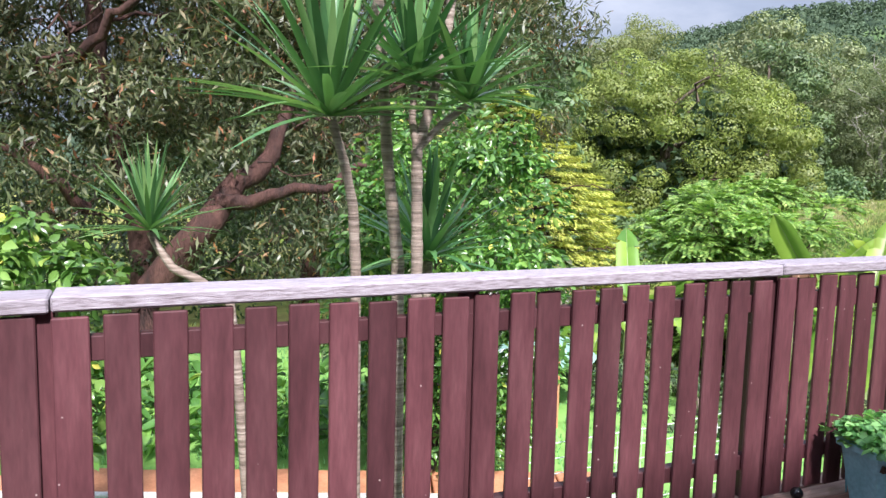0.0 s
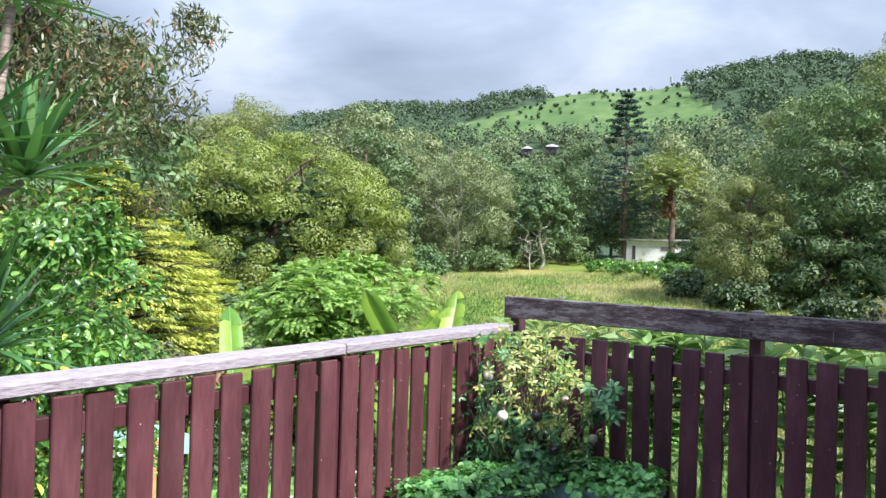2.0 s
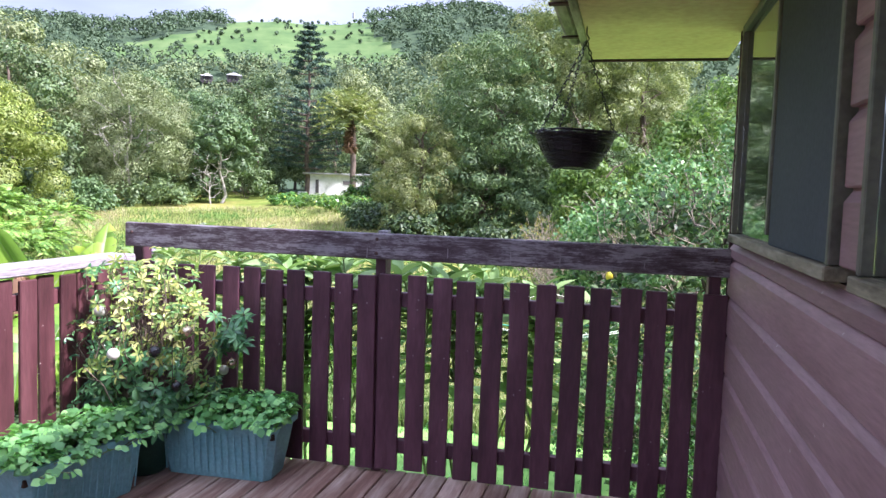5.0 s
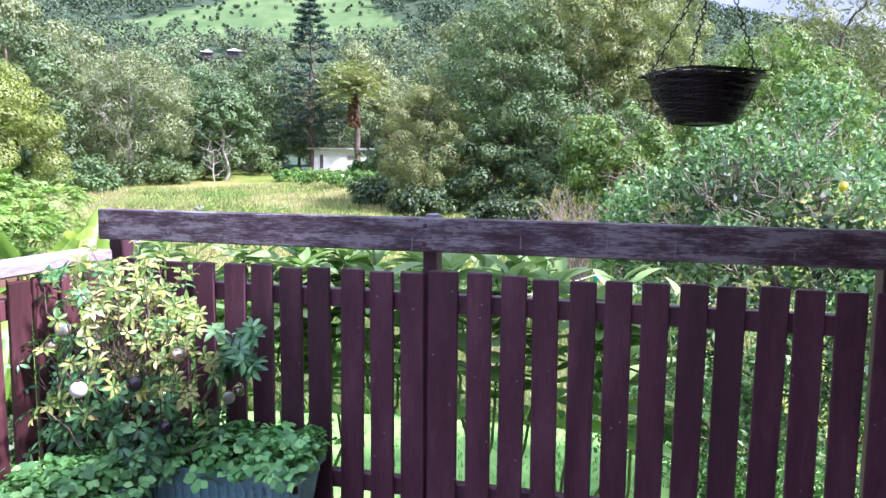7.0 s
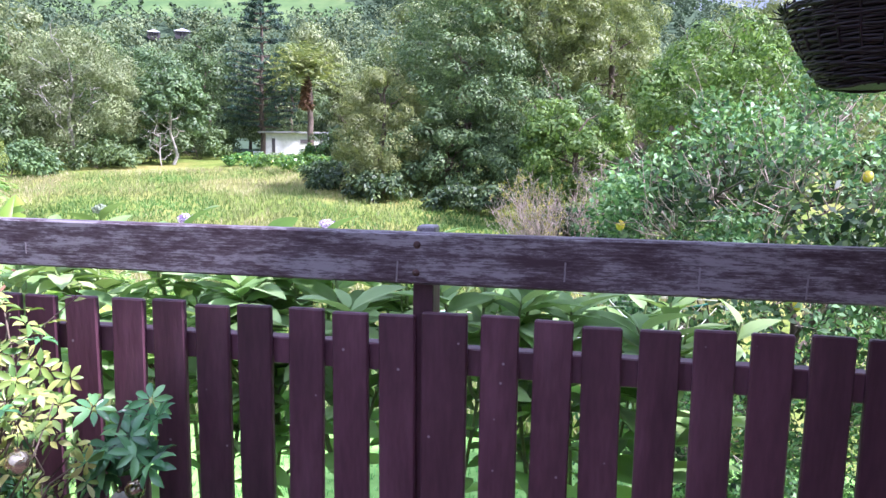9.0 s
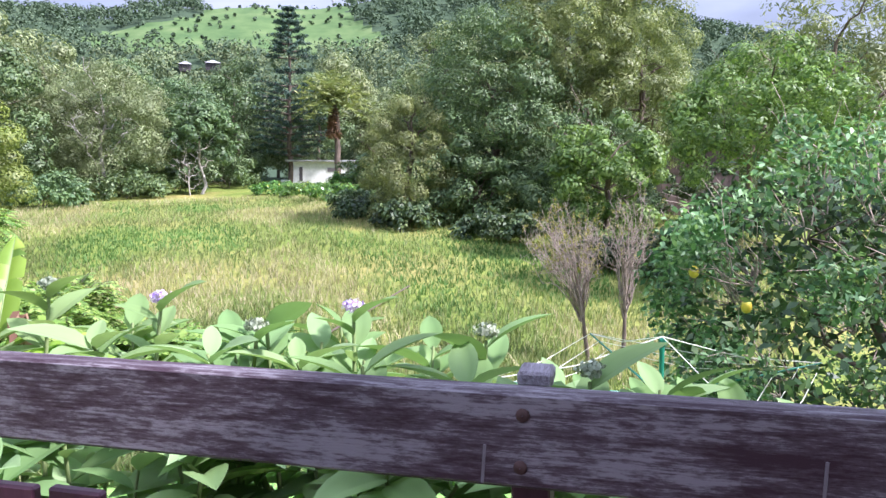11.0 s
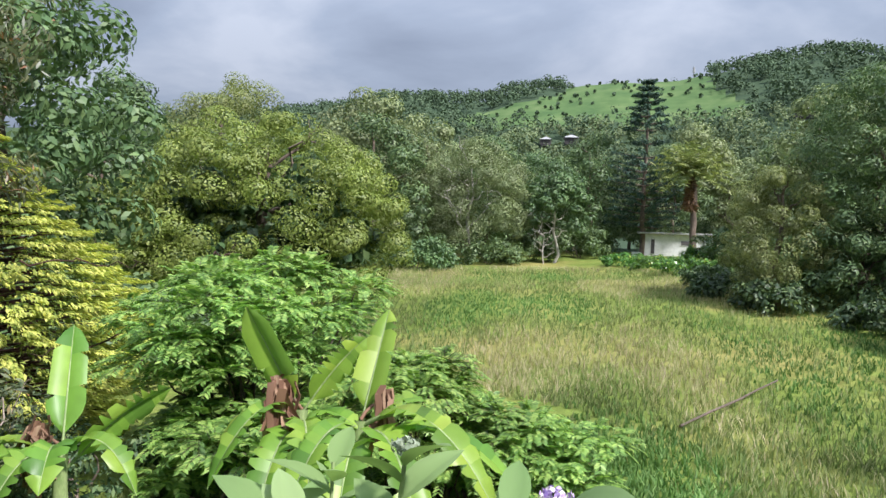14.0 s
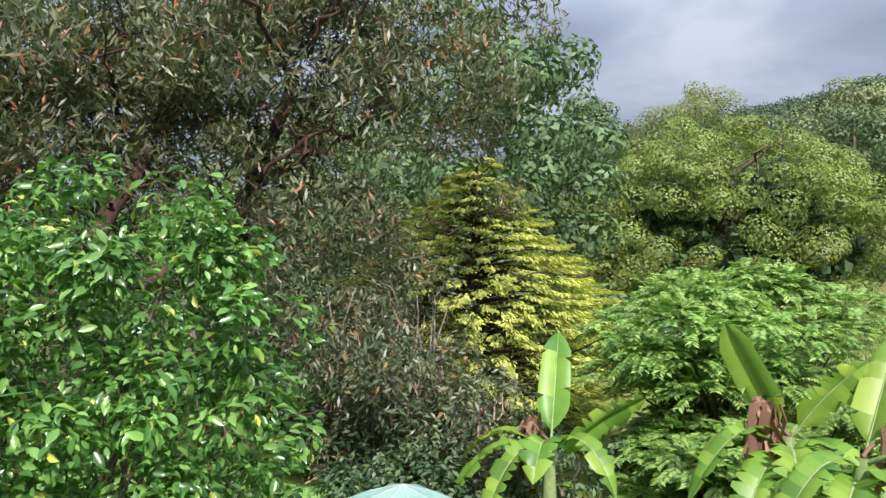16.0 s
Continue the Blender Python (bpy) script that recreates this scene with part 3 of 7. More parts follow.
def ground_z(x, y):
    x, y = np.asarray(x, float), np.asarray(y, float)
    d = np.hypot(x, y)
    az = np.degrees(np.arctan2(-x, y))
    base = np.interp(y, BASE_Y, BASE_Z) - 0.028 * np.clip(-x - 10, 0, 60)
    ridge = (np.interp(az, RIDGE_AZ, RIDGE_EL) - 0.020) * 700 + 0.8 * np.sin(az * 0.9) + 0.5 * np.sin(az * 2.3 + 1)
    s = smoothstep(130, 700, d) ** 1.6
    far = smoothstep(700, 1500, d)
    return base * (1 - s) + ridge * s * (1 - 0.35 * far) - dip(x, y)


def gz(x, y):
    return float(ground_z(x, y))


def polar_sheet(radii, az0, az1, n, lift=0.0):
    az = np.radians(np.linspace(az0, az1, n))
    rr, aa = np.meshgrid(radii, az, indexing="ij")
    x, y = -np.sin(aa) * rr, np.cos(aa) * rr
    v = np.stack([x, y, ground_z(x, y) + lift], -1).reshape(-1, 3)
    i = np.arange(len(radii) - 1)[:, None] * n
    j = np.arange(n - 1)[None]
    f = np.stack([i + j, i + n + j, i + n + j + 1, i + j + 1], -1).reshape(-1, 4)
    return v, f


near_r = np.concatenate([np.linspace(0.5, 120, 70), np.linspace(128, 460, 30), np.linspace(470, 800, 40), np.linspace(830, 3000, 16)])
all_az = np.concatenate([np.linspace(-180, -60, 31)[:-1], np.linspace(-60, 100, 241)[:-1], np.linspace(100, 180, 21)])
aa, rr_ = np.meshgrid(np.radians(all_az), near_r)
gxx, gyy = -np.sin(aa) * rr_, np.cos(aa) * rr_
na = len(all_az)
gi = np.arange(len(near_r) - 1)[:, None] * na
gj = np.arange(na - 1)[None]
gf = np.stack([gi + gj, gi + na + gj, gi + na + gj + 1, gi + gj + 1], -1).reshape(-1, 4)
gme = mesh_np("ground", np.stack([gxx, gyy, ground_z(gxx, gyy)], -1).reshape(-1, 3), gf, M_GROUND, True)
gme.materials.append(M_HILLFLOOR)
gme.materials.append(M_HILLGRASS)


def pasture(az, r):
    """Where the hillside is open grass."""
    x, y = -np.sin(np.radians(az)) * r, np.cos(np.radians(az)) * r
    el = (ground_z(x, y) + dip(x, y)) / r
    low = np.interp(az, [12, 21, 27, 31, 34], [0.198, 0.180, 0.174, 0.168, 0.176]) + 0.004 * np.sin(az * 2.6)
    left = np.interp(el, [0.17, 0.179, 0.221, 0.24], [34.5, 33.8, 26.3, 26.0]) + 0.5 * np.sin(r * 0.05)
    right = np.interp(el, [0.198, 0.238], [12.2, 15.9]) + 0.4 * np.sin(r * 0.06)
    return (az < left) & (az > right) & (el > low) & (r > 300) & (r < 790)


fr_ = (near_r[:-1] + near_r[1:])[:, None] / 2 + 0 * gj
fa_ = (all_az[:-1] + all_az[1:])[None] / 2 + 0 * gi
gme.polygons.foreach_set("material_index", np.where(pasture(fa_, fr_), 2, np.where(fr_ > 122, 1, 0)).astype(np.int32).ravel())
ground = new("ground", gme)
tagged(ground, "rough meadow of long grass rising to wooded hills", "ground", kind="structure")
lv, lf = polar_sheet(np.linspace(0.5, 12.5, 30), -80, 140, 90, 0.02)
lawn = new("lawn", mesh_np("lawn", lv, lf, M_LAWN, True))
tagged(lawn, "mown bright green lawn beside the deck", "lawn", kind="structure")


TURN = Matrix.Rotation(radians(4.05), 4, 'Z')


def settle(before, shift=(0.45, 0.05)):
    """Turn what was built since into line with the deck."""
    for ob in set(bpy.data.objects) - before:
        if ob.parent is None:
            ob.matrix_world = Matrix.Translation((*shift, 0)) @ TURN @ ob.matrix_basis


def on_land(x, y):
    """The height of the turned ground."""
    p = TURN.inverted() @ Vector((x - 0.45, y - 0.05, 0))
    return (x, y, gz(p.x, p.y))


def blades(x, y, h, w, mat, name, label, per=3):
    n = len(x) * per
    xx = np.repeat(x, per) + RNG.normal(size=n) * 0.10 * h
    yy = np.repeat(y, per) + RNG.normal(size=n) * 0.10 * h
    z = ground_z(xx, yy) + 0.01
    hh = h * (0.5 + 0.8 * RNG.random(n))
    a = RNG.random(n) * np.pi
    ca, sa = np.cos(a) * w / 2, np.sin(a) * w / 2
    lean = RNG.normal(size=(n, 2)) * 0.35
    p0 = np.stack([xx - ca, yy - sa, z], -1); p1 = np.stack([xx + ca, yy + sa, z], -1)
    m = np.stack([xx + lean[:, 0] * hh * 0.4, yy + lean[:, 1] * hh * 0.4, z + hh * 0.62], -1)
    k = np.stack([ca, sa, np.zeros(n)], -1) * 0.7
    tip = np.stack([xx + lean[:, 0] * hh, yy + lean[:, 1] * hh, z + hh], -1)
    v = np.stack([p0, p1, m + k, tip, m - k], 1).reshape(-1, 3)
    i = np.arange(n)[:, None] * 5
    f3 = np.concatenate([i + np.array([[0, 1, 2]]), i + np.array([[0, 2, 4]]), i + np.array([[4, 2, 3]])], 0)
    ob = new(name, mesh_np(name, v, f3, mat))
    return tagged(ob, label, "grass", kind="stuff")


def scatter(n, rmin, rmax, az0, az1, power=1.6):
    r = rmin + (rmax - rmin) * RNG.random(n) ** power
    a = np.radians(az0 + (az1 - az0) * RNG.random(n))
    return -np.sin(a) * r, np.cos(a) * r


gx, gy = scatter(66000, 12.5, 80, -14, 50, 1.45)
keep = (gy > 9) & ~((gx < -9) & (gy < 24))
gx, gy = gx[keep], gy[keep]
patch = np.sin(gx * 0.31 + 1.3 * np.sin(gy * 0.13)) + np.sin(gy * 0.27 + 0.9 * np.sin(gx * 0.21 + 2)) + 0.7 * np.sin(gx * 0.9 + gy * 0.5) + RNG.normal(size=len(gx)) * 0.5 + 1.1 * smoothstep(40, 75, gy)
straw = patch > 0.95
lush = patch < -0.75
blades(gx[straw], gy[straw], 0.32, 0.03, L_STRAWGRASS, "seeding_grass", "long straw-coloured seeding meadow grass")
blades(gx[lush], gy[lush], 0.20, 0.05, L_LUSH, "lush_grass", "low lush dark green meadow growth")
mid_ = ~straw & ~lush
blades(gx[mid_], gy[mid_], 0.27, 0.03, L_GRASS, "meadow_grass", "long green meadow grass")
gx, gy = scatter(11000, 4.5, 12.5, -30, 110, 0.8)
keep = ((gy > 5.6) | (gx < -2.0))
blades(gx[keep], gy[keep], 0.09, 0.012, L_LAWN, "lawn_grass", "short bright green lawn grass", 3)

settle({cam, sun})

# ---- deck, fences, house ----
deck = thing("deck_floor", (0, 0, 0), "worn brown timber deck boards with pale wear", "deck", kind="structure")
DECK_Y0, DECK_Y1 = -3.6, 5.07
bmb = box(bmesh.new(), -0.0475, 0.0475, DECK_Y0, DECK_Y1, -0.03, 0.0, 0.004)
board_me = bpy.data.meshes.new("deck_board"); bmb.to_mesh(board_me); bmb.free(); board_me.materials.append(M_DECK)
x = -1.41
while x < 1.56:
    shared(board_me, "deck_board", deck, pose(x, RNG.normal() * 0.006, RNG.normal() * 0.0012))
    x += 0.1005
for y in (-3.3, -1.8, -0.3, 1.2, 2.7, 4.2, 4.98):
    box_part("joist", (-1.45, 1.6, y - 0.022, y + 0.022, -0.17, -0.031), M_DARKWOOD, deck)
for (px, py) in ((-1.3, 4.9), (1.5, 4.9), (-1.3, 1.2), (1.5, 1.2), (-1.3, -3.2), (1.5, -3.2), (0.0, 4.9)):
    box_part("deck_stump", (px - 0.045, px + 0.045, py - 0.045, py + 0.045, gz(px, py) - 0.2, -0.171), M_DARKWOOD, deck)


def slat_mesh(w, h, d, paint=M_PAINT):
    bm = box(bmesh.new(), -w / 2, w / 2, -d / 2, d / 2, 0, h, 0.004)
    me = bpy.data.meshes.new("slat"); bm.to_mesh(me); bm.free(); me.materials.append(paint)
    return me


# fence A along x = -1.33
OA = (-1.325, 2.0, 0)
fa = thing("fence", OA, "maroon painted picket fence with a bleached grey timber cap", "fence", kind="structure")


def rel(o, d):
    return (d[0] - o[0], d[1] - o[0], d[2] - o[1], d[3] - o[1], d[4] - o[2], d[5] - o[2])


for y0, y1, dz in ((-3.6, 1.077, -0.004), (1.082, 3.672, 0.0), (3.677, 4.998, 0.002)):
    box_part("cap_board", rel(OA, (-1.45, -1.302, y0, y1, 0.944 + dz, 0.988 + dz)), M_GREYWOOD, fa, "bleached grey timber cap", 0.006)
for y0, y1 in ((-3.55, 1.0), (1.1, 3.59), (3.69, 4.99)):
    box_part("rail", rel(OA, (-1.38, -1.3365, y0, y1, 0.798, 0.868)), M_PAINT, fa)
    box_part("rail", rel(OA, (-1.38, -1.3365, y0, y1, 0.145, 0.207)), M_PAINT, fa)
for y in (-3.5, -1.3, 1.05, 2.305, 3.645):
    box_part("post", rel(OA, (-1.44, -1.3375, y - 0.04, y + 0.04, -0.25, 0.942)), M_PAINT, fa)
sa_me = slat_mesh(0.092, 0.912, 0.019)
a_slats = [1.126 + 0.1253 * i for i in range(10)] + [2.368, 2.5, 2.611, 2.745, 2.86, 2.977, 3.104, 3.235, 3.352, 3.47, 3.59, 3.714]
a_slats += [3.834 + 0.1178 * i for i in range(10)] + [0.998 - 0.124 * i for i in range(37)]
for y in a_slats:
    if y > 4.95:
        continue
    shared(sa_me, "slat", fa, pose(-0.0015 + RNG.normal() * 0.0015, y - 2.0, 0.018 + RNG.normal() * 0.005, RNG.normal() * 0.35, 0, 90 + RNG.normal() * 0.8))
screws = part_np("screw", tube([(0.0085, 0.375, 0.93), (0.0115, 0.375, 0.93)], [0.006, 0.004], 8), M_CONCRETE, fa, "pale screw filler")
shared(screws.data, "screw", fa, pose(0, 0.024, 0.004))

# fence B along y = 5.02
OB = (0.0, 5.02, 0)
fb = thing("fence", OB, "dark maroon picket fence with a raised peeling top rail", "fence", kind="structure")
box_part("top_rail", rel(OB, (-1.37, 1.555, 5.0, 5.038, 1.028, 1.15)), M_RAILWOOD, fb, "peeling weathered top rail", 0.005)
for x0, x1 in ((-1.28, -0.035), (0.03, 1.42)):
    box_part("rail", rel(OB, (x0, x1, 5.031, 5.073, 0.805, 0.873)), M_PLUM, fb)
    box_part("rail", rel(OB, (x0, x1, 5.031, 5.073, 0.098, 0.165)), M_PLUM, fb)
for x in (-1.325, -0.004, 1.495):
    box_part("post", rel(OB, (x - 0.025, x + 0.025, 5.0395, 5.125, -0.3, 1.10)), M_PLUM, fb)
bm = box(bmesh.new(), -0.022, 0.024, -0.006, 0.05, -0.01, 0.010, 0.004)
part("post_cap", bm, M_GREYWOOD, fb).matrix_local = pose(-0.004, 0.045, 1.15, 0, 0, 0)
for x, zz, hh in ((-1.05, 1.06, 0.03), (-0.06, 1.032, 0.05), (0.33, 1.05, 0.045), (0.62, 1.035, 0.06), (0.84, 1.035, 0.055), (1.2, 1.05, 0.03)):
    bm = box(bmesh.new(), -0.002, 0.002, -0.0008, 0.0008, 0, hh, 0.0007)
    part("paint_drip", bm, M_DRIP, fb).matrix_local = pose(x, -0.0205, zz, 0, RNG.normal() * 2, 0)
bolt_me = mesh_np("bolt", *tube([(0, 0, 0), (0, -0.003, 0), (0, -0.004, 0)], [0.009, 0.008, 0.001], 10), M_DARKWOOD)
for x, z in ((-0.011, 1.122), (-0.013, 1.056), (-1.33, 1.10), (1.49, 1.10)):
    shared(bolt_me, "bolt", fb, pose(x, -0.0205, z))
sb_me = slat_mesh(0.09, 0.935, 0.019, M_PLUM)
sb_wide = slat_mesh(0.110, 0.94, 0.019, M_PLUM)
shared(sb_wide, "slat", fb, pose(0.054, 0, 0.020))
b_slats = [-0.055, -0.173, -0.297, -0.419] + [-0.541 - 0.1205 * i for i in range(7)] + [0.188, 0.304, 0.428, 0.541, 0.668, 0.787, 0.904, 1.022, 1.141, 1.262, 1.382]
for x in b_slats:
    shared(sb_me, "slat", fb, pose(x + RNG.normal() * 0.002, RNG.normal() * 0.0012, 0.018 + RNG.normal() * 0.004, 0, RNG.normal() * 0.35, RNG.normal() * 0.6))
shared(slat_mesh(0.1, 0.935, 0.019, M_PLUM), "slat", fb, pose(1.5, 0, 0.018))

# house wall along x = 1.56, of lapped boards, with a window
wall = thing("wall_house", (1.56, 0, 0), "mauve-brown painted weatherboard wall", "wall", kind="structure")
WIN = (3.39, 4.88, 1.22, 2.04)   # y0, y1, z0, z1
WIN2 = (1.7, 3.19, 1.22, 2.04)
box_part("wall_core", (0.035, 0.13, -4.0, 1.7, -1.9, 2.3), M_DARKWOOD, wall)
for y0, y1, z0, z1 in ((1.7, 5.06, -1.9, 1.22), (1.7, 5.06, 2.04, 2.3), (3.19, 3.39, 1.22, 2.04), (4.88, 5.06, 1.22, 2.04)):
    box_part("wall_core", (0.035, 0.13, y0, y1, z0, z1), M_DARKWOOD, wall)


def lapped(y0, y1, z0, z1):
    bm = bmesh.new()
    pts = ((0.0, z0 + 0.004), (0.004, z0), (0.034, z0), (0.034, z1), (0.016, z1), (0.016, z1 - 0.009), (0.004, z1 - 0.026), (0.0, z1 - 0.032))
    n = len(pts)
    a = [bm.verts.new((px, y0, pz)) for px, pz in pts]
    b = [bm.verts.new((px, y1, pz)) for px, pz in pts]
    for i in range(n):
        bm.faces.new((a[i], a[(i + 1) % n], b[(i + 1) % n], b[i]))
    bm.faces.new(a[::-1]); bm.faces.new(b)
    bmesh.ops.recalc_face_normals(bm, faces=bm.faces)
    bmesh.ops.translate(bm, verts=bm.verts, vec=(-0.012, 0, 0))
    return bm


z = -0.19
while z < 2.2:
    z1 = min(z + 0.163, 2.28)
    if z1 <= 1.21 or z > 2.04:
        spans = [(-4.0, 5.055)]
    elif z < 1.22:
        spans = [(-4.0, 5.055)]; z1 = 1.18
    else:
        spans = [(-4.0, 1.69), (3.2, 3.38), (4.89, 5.055)]
    for y0, y1 in spans:
        part("weatherboard", lapped(y0, y1, z, z1 + 0.002), M_BOARD, wall)
    z = z1 if z1 != 1.18 else 1.22
box_part("corner_stop", (-0.014, 0.13, 5.0605, 5.09, -1.9, 2.3), M_DARKWOOD, wall)
box_part("wall_core", (0.14, 4.5, 5.0, 5.06, -1.9, 2.3), M_BOARD, wall)


def window(name, y0, y1, z0, z1, label):
    w = thing(name, (1.535, (y0 + y1) / 2, z0), label, "window", kind="structure")
    hw, h = (y1 - y0) / 2, z1 - z0
    for d in ((-0.008, 0.115, -hw, -hw + 0.022, 0, h), (-0.008, 0.115, hw - 0.022, hw, 0, h), (-0.008, 0.115, -hw + 0.0305, hw - 0.0305, h - 0.03, h), (-0.006, 0.05, -0.014, 0.014, 0.03, h - 0.031)):
        box_part("window_frame", d, M_ALU, w)
    box_part("window_sill", (-0.018, 0.115, -hw - 0.012, hw + 0.012, -0.032, -0.001), M_FASCIA, w, "paint-flaked window sill")
    box_part("insect_screen", (0.002, 0.006, -hw + 0.031, -0.016, 0.001, h - 0.031), M_SCREENROOM, w, "dark insect screen")
    for a, b in ((-hw + 0.031, -0.021), (0.021, hw - 0.031)):
        pane = box_part("pane", (0.012, 0.017, a, b, 0.001, h - 0.031), M_GLASS, w, "", 0)
        pane.visible_shadow = False
    return w


window("window_1", *WIN, "aluminium sliding window with a dark insect screen")
window("window_2", *WIN2, "aluminium sliding window with a dark insect screen")
# room added behind the glass, plain; near-black surfaces stand in for lack of light
room = thing("room_shell", (1.7, 3.4, 0), "plain added room behind the windows, its dimness put in the wall colour", "room", kind="structure")
box_part("wall_back", (2.6, 2.7, -7.4, 1.6, -1.9, 2.3), M_SCREENROOM, room)
box_part("wall_end", (0.0, 2.6, -7.4, -7.3, -1.9, 2.3), M_SCREENROOM, room)
box_part("room_floor", (0.0, 2.6, -7.3, 1.59, -0.1, 0.0), M_SCREENROOM, room)

EAVE_Z = 2.06
eave = thing("roof_eave", (1.2, 2.0, EAVE_Z), "low roof eave with cream soffit sheet and mouldy fascia", "roof", kind="structure")
OE = (1.2, 2.0, EAVE_Z)
box_part("soffit", rel(OE, (0.905, 1.57, -4.0, 5.68, EAVE_Z, EAVE_Z + 0.012)), M_SOFFIT, eave, "cream soffit sheet")
box_part("soffit_bead", rel(OE, (0.885, 1.57, 5.6805, 5.70, EAVE_Z - 0.012, EAVE_Z + 0.03)), M_DARKWOOD, eave)
box_part("fascia", rel(OE, (0.872, 0.904, -4.0, 5.66, EAVE_Z - 0.008, EAVE_Z + 0.2)), M_FASCIA, eave, "mould-stained fascia board", 0.004)
box_part("gutter", rel(OE, (0.795, 0.871, -4.0, 5.42, EAVE_Z + 0.02, EAVE_Z + 0.13)), M_FASCIA, eave, "mouldy gutter", 0.02)
for y in (2.2, 3.4, 4.6, 5.2):
    box_part("gutter_bracket", rel(OE, (0.79, 0.8705, y - 0.02, y + 0.02, EAVE_Z + 0.012, EAVE_Z + 0.0195)), M_DARKWOOD, eave, "dark gutter bracket", 0.002)
bm = bmesh.new()
rv = [bm.verts.new(p) for p in ((0.76 - 1.2, -6.0, 0.205), (4.5 - 1.2, -6.0, 1.15), (4.5 - 1.2, 3.72, 1.15), (0.76 - 1.2, 3.72, 0.205))]
rf = bm.faces.new(rv)
g = bmesh.ops.extrude_face_region(bm, geom=[rf])
bmesh.ops.translate(bm, verts=[q for q in g["geom"] if isinstance(q, bmesh.types.BMVert)], vec=(0, 0, 0.03))
bmesh.ops.recalc_face_normals(bm, faces=bm.faces)
part("roof_sheet", bm, M_ROOF, eave, "grey sheet roof")

# ---- things on the deck ----


def planter(loc, rz, length, label, n_leaf):
    p = thing("planter_box", loc, label, "planter", "teal planter boxes")
    p.rotation_euler = (0, 0, radians(rz))
    bm = bmesh.new()
    hl, hw, h = length / 2, 0.125, 0.272
    rings = ((hl - 0.045, hw - 0.03, 0.0), (hl - 0.04, hw - 0.028, 0.012), (hl, hw, h - 0.03), (hl + 0.014, hw + 0.014, h - 0.028), (hl + 0.016, hw + 0.016, h), (hl - 0.006, hw - 0.006, h), (hl - 0.01, hw - 0.01, h - 0.05))
    prev = None
    for a, b, zz in rings:
        c = min(0.03, b * 0.3)
        loop = [bm.verts.new((sx, sy, zz)) for sx, sy in ((a, b - c), (a - c, b), (-a + c, b), (-a, b - c), (-a, -b + c), (-a + c, -b), (a - c, -b), (a, -b + c))]
        if prev:
            for i in range(8):
                bm.faces.new((prev[i], prev[(i + 1) % 8], loop[(i + 1) % 8], loop[i]))
        else:
            bm.faces.new(loop[::-1])
        prev = loop
    bmesh.ops.recalc_face_normals(bm, faces=bm.faces)
    part("tub", bm, M_TEAL, p)
    for i in range(15):
        xr = -hl + 0.06 + i * (length - 0.12) / 14
        for s in (-1, 1):
            bm = box(bmesh.new(), -0.004, 0.004, -0.0012, 0.0012, 0, 0.20, 0.0006)
            part("rib", bm, M_TEAL, p).matrix_local = pose(xr, s * (hw - 0.0135), 0.025, s * -7, 0, 0)
    bm = bmesh.new()
    box(bm, -hl + 0.012, hl - 0.012, -hw + 0.012, hw - 0.012, h - 0.07, h - 0.04)
    part("soil", bm, M_SOIL, p)
    pl = thing("strawberry_plants", loc, "dense low leafy strawberry plants filling the planter", "plant", "planted herbs")
    pl.rotation_euler = (0, 0, radians(rz))
    c = np.stack([RNG.uniform(-hl - 0.03, hl + 0.03, n_leaf), RNG.normal(size=n_leaf) * hw * 0.75, np.zeros(n_leaf)], -1)
    c[:, 2] = h + 0.005 + 0.10 * RNG.random(n_leaf) * np.clip(1.2 - (c[:, 1] / (hw * 1.6)) ** 2, 0.15, 1)
    pieces = []
    nrm = unit(np.stack([RNG.normal(size=n_leaf) * 0.45, RNG.normal(size=n_leaf) * 0.45 + c[:, 1] * 3, np.ones(n_leaf)], -1))
    a0 = RNG.random(n_leaf) * 6.28
    for k in (-1.15, 0, 1.15):
        ax = np.stack([np.cos(a0 + k), np.sin(a0 + k), RNG.normal(size=n_leaf) * 0.2 - 0.15], -1)
        sz = 0.036 * (0.7 + 0.6 * RNG.random(n_leaf))
        pieces.append(broad(c + ax * sz[:, None] * 0.55, nrm, ax, sz, sz * 0.82))
    part_np("foliage", join_np(pieces), L_STRAW, pl)
    st = np.repeat(c[::2], 1, 0)
    foot = st * np.array([0.8, 0.5, 0]) + np.array([0, 0, h - 0.05])
    part_np("stalks", join_np([tube(np.stack([foot[i], (foot[i] + st[i]) / 2 + np.array([0, 0, 0.012]), st[i]]), [0.0022, 0.0018, 0.0014], 4) for i in range(len(st))]), M_GREENSTEM, pl)
    return p


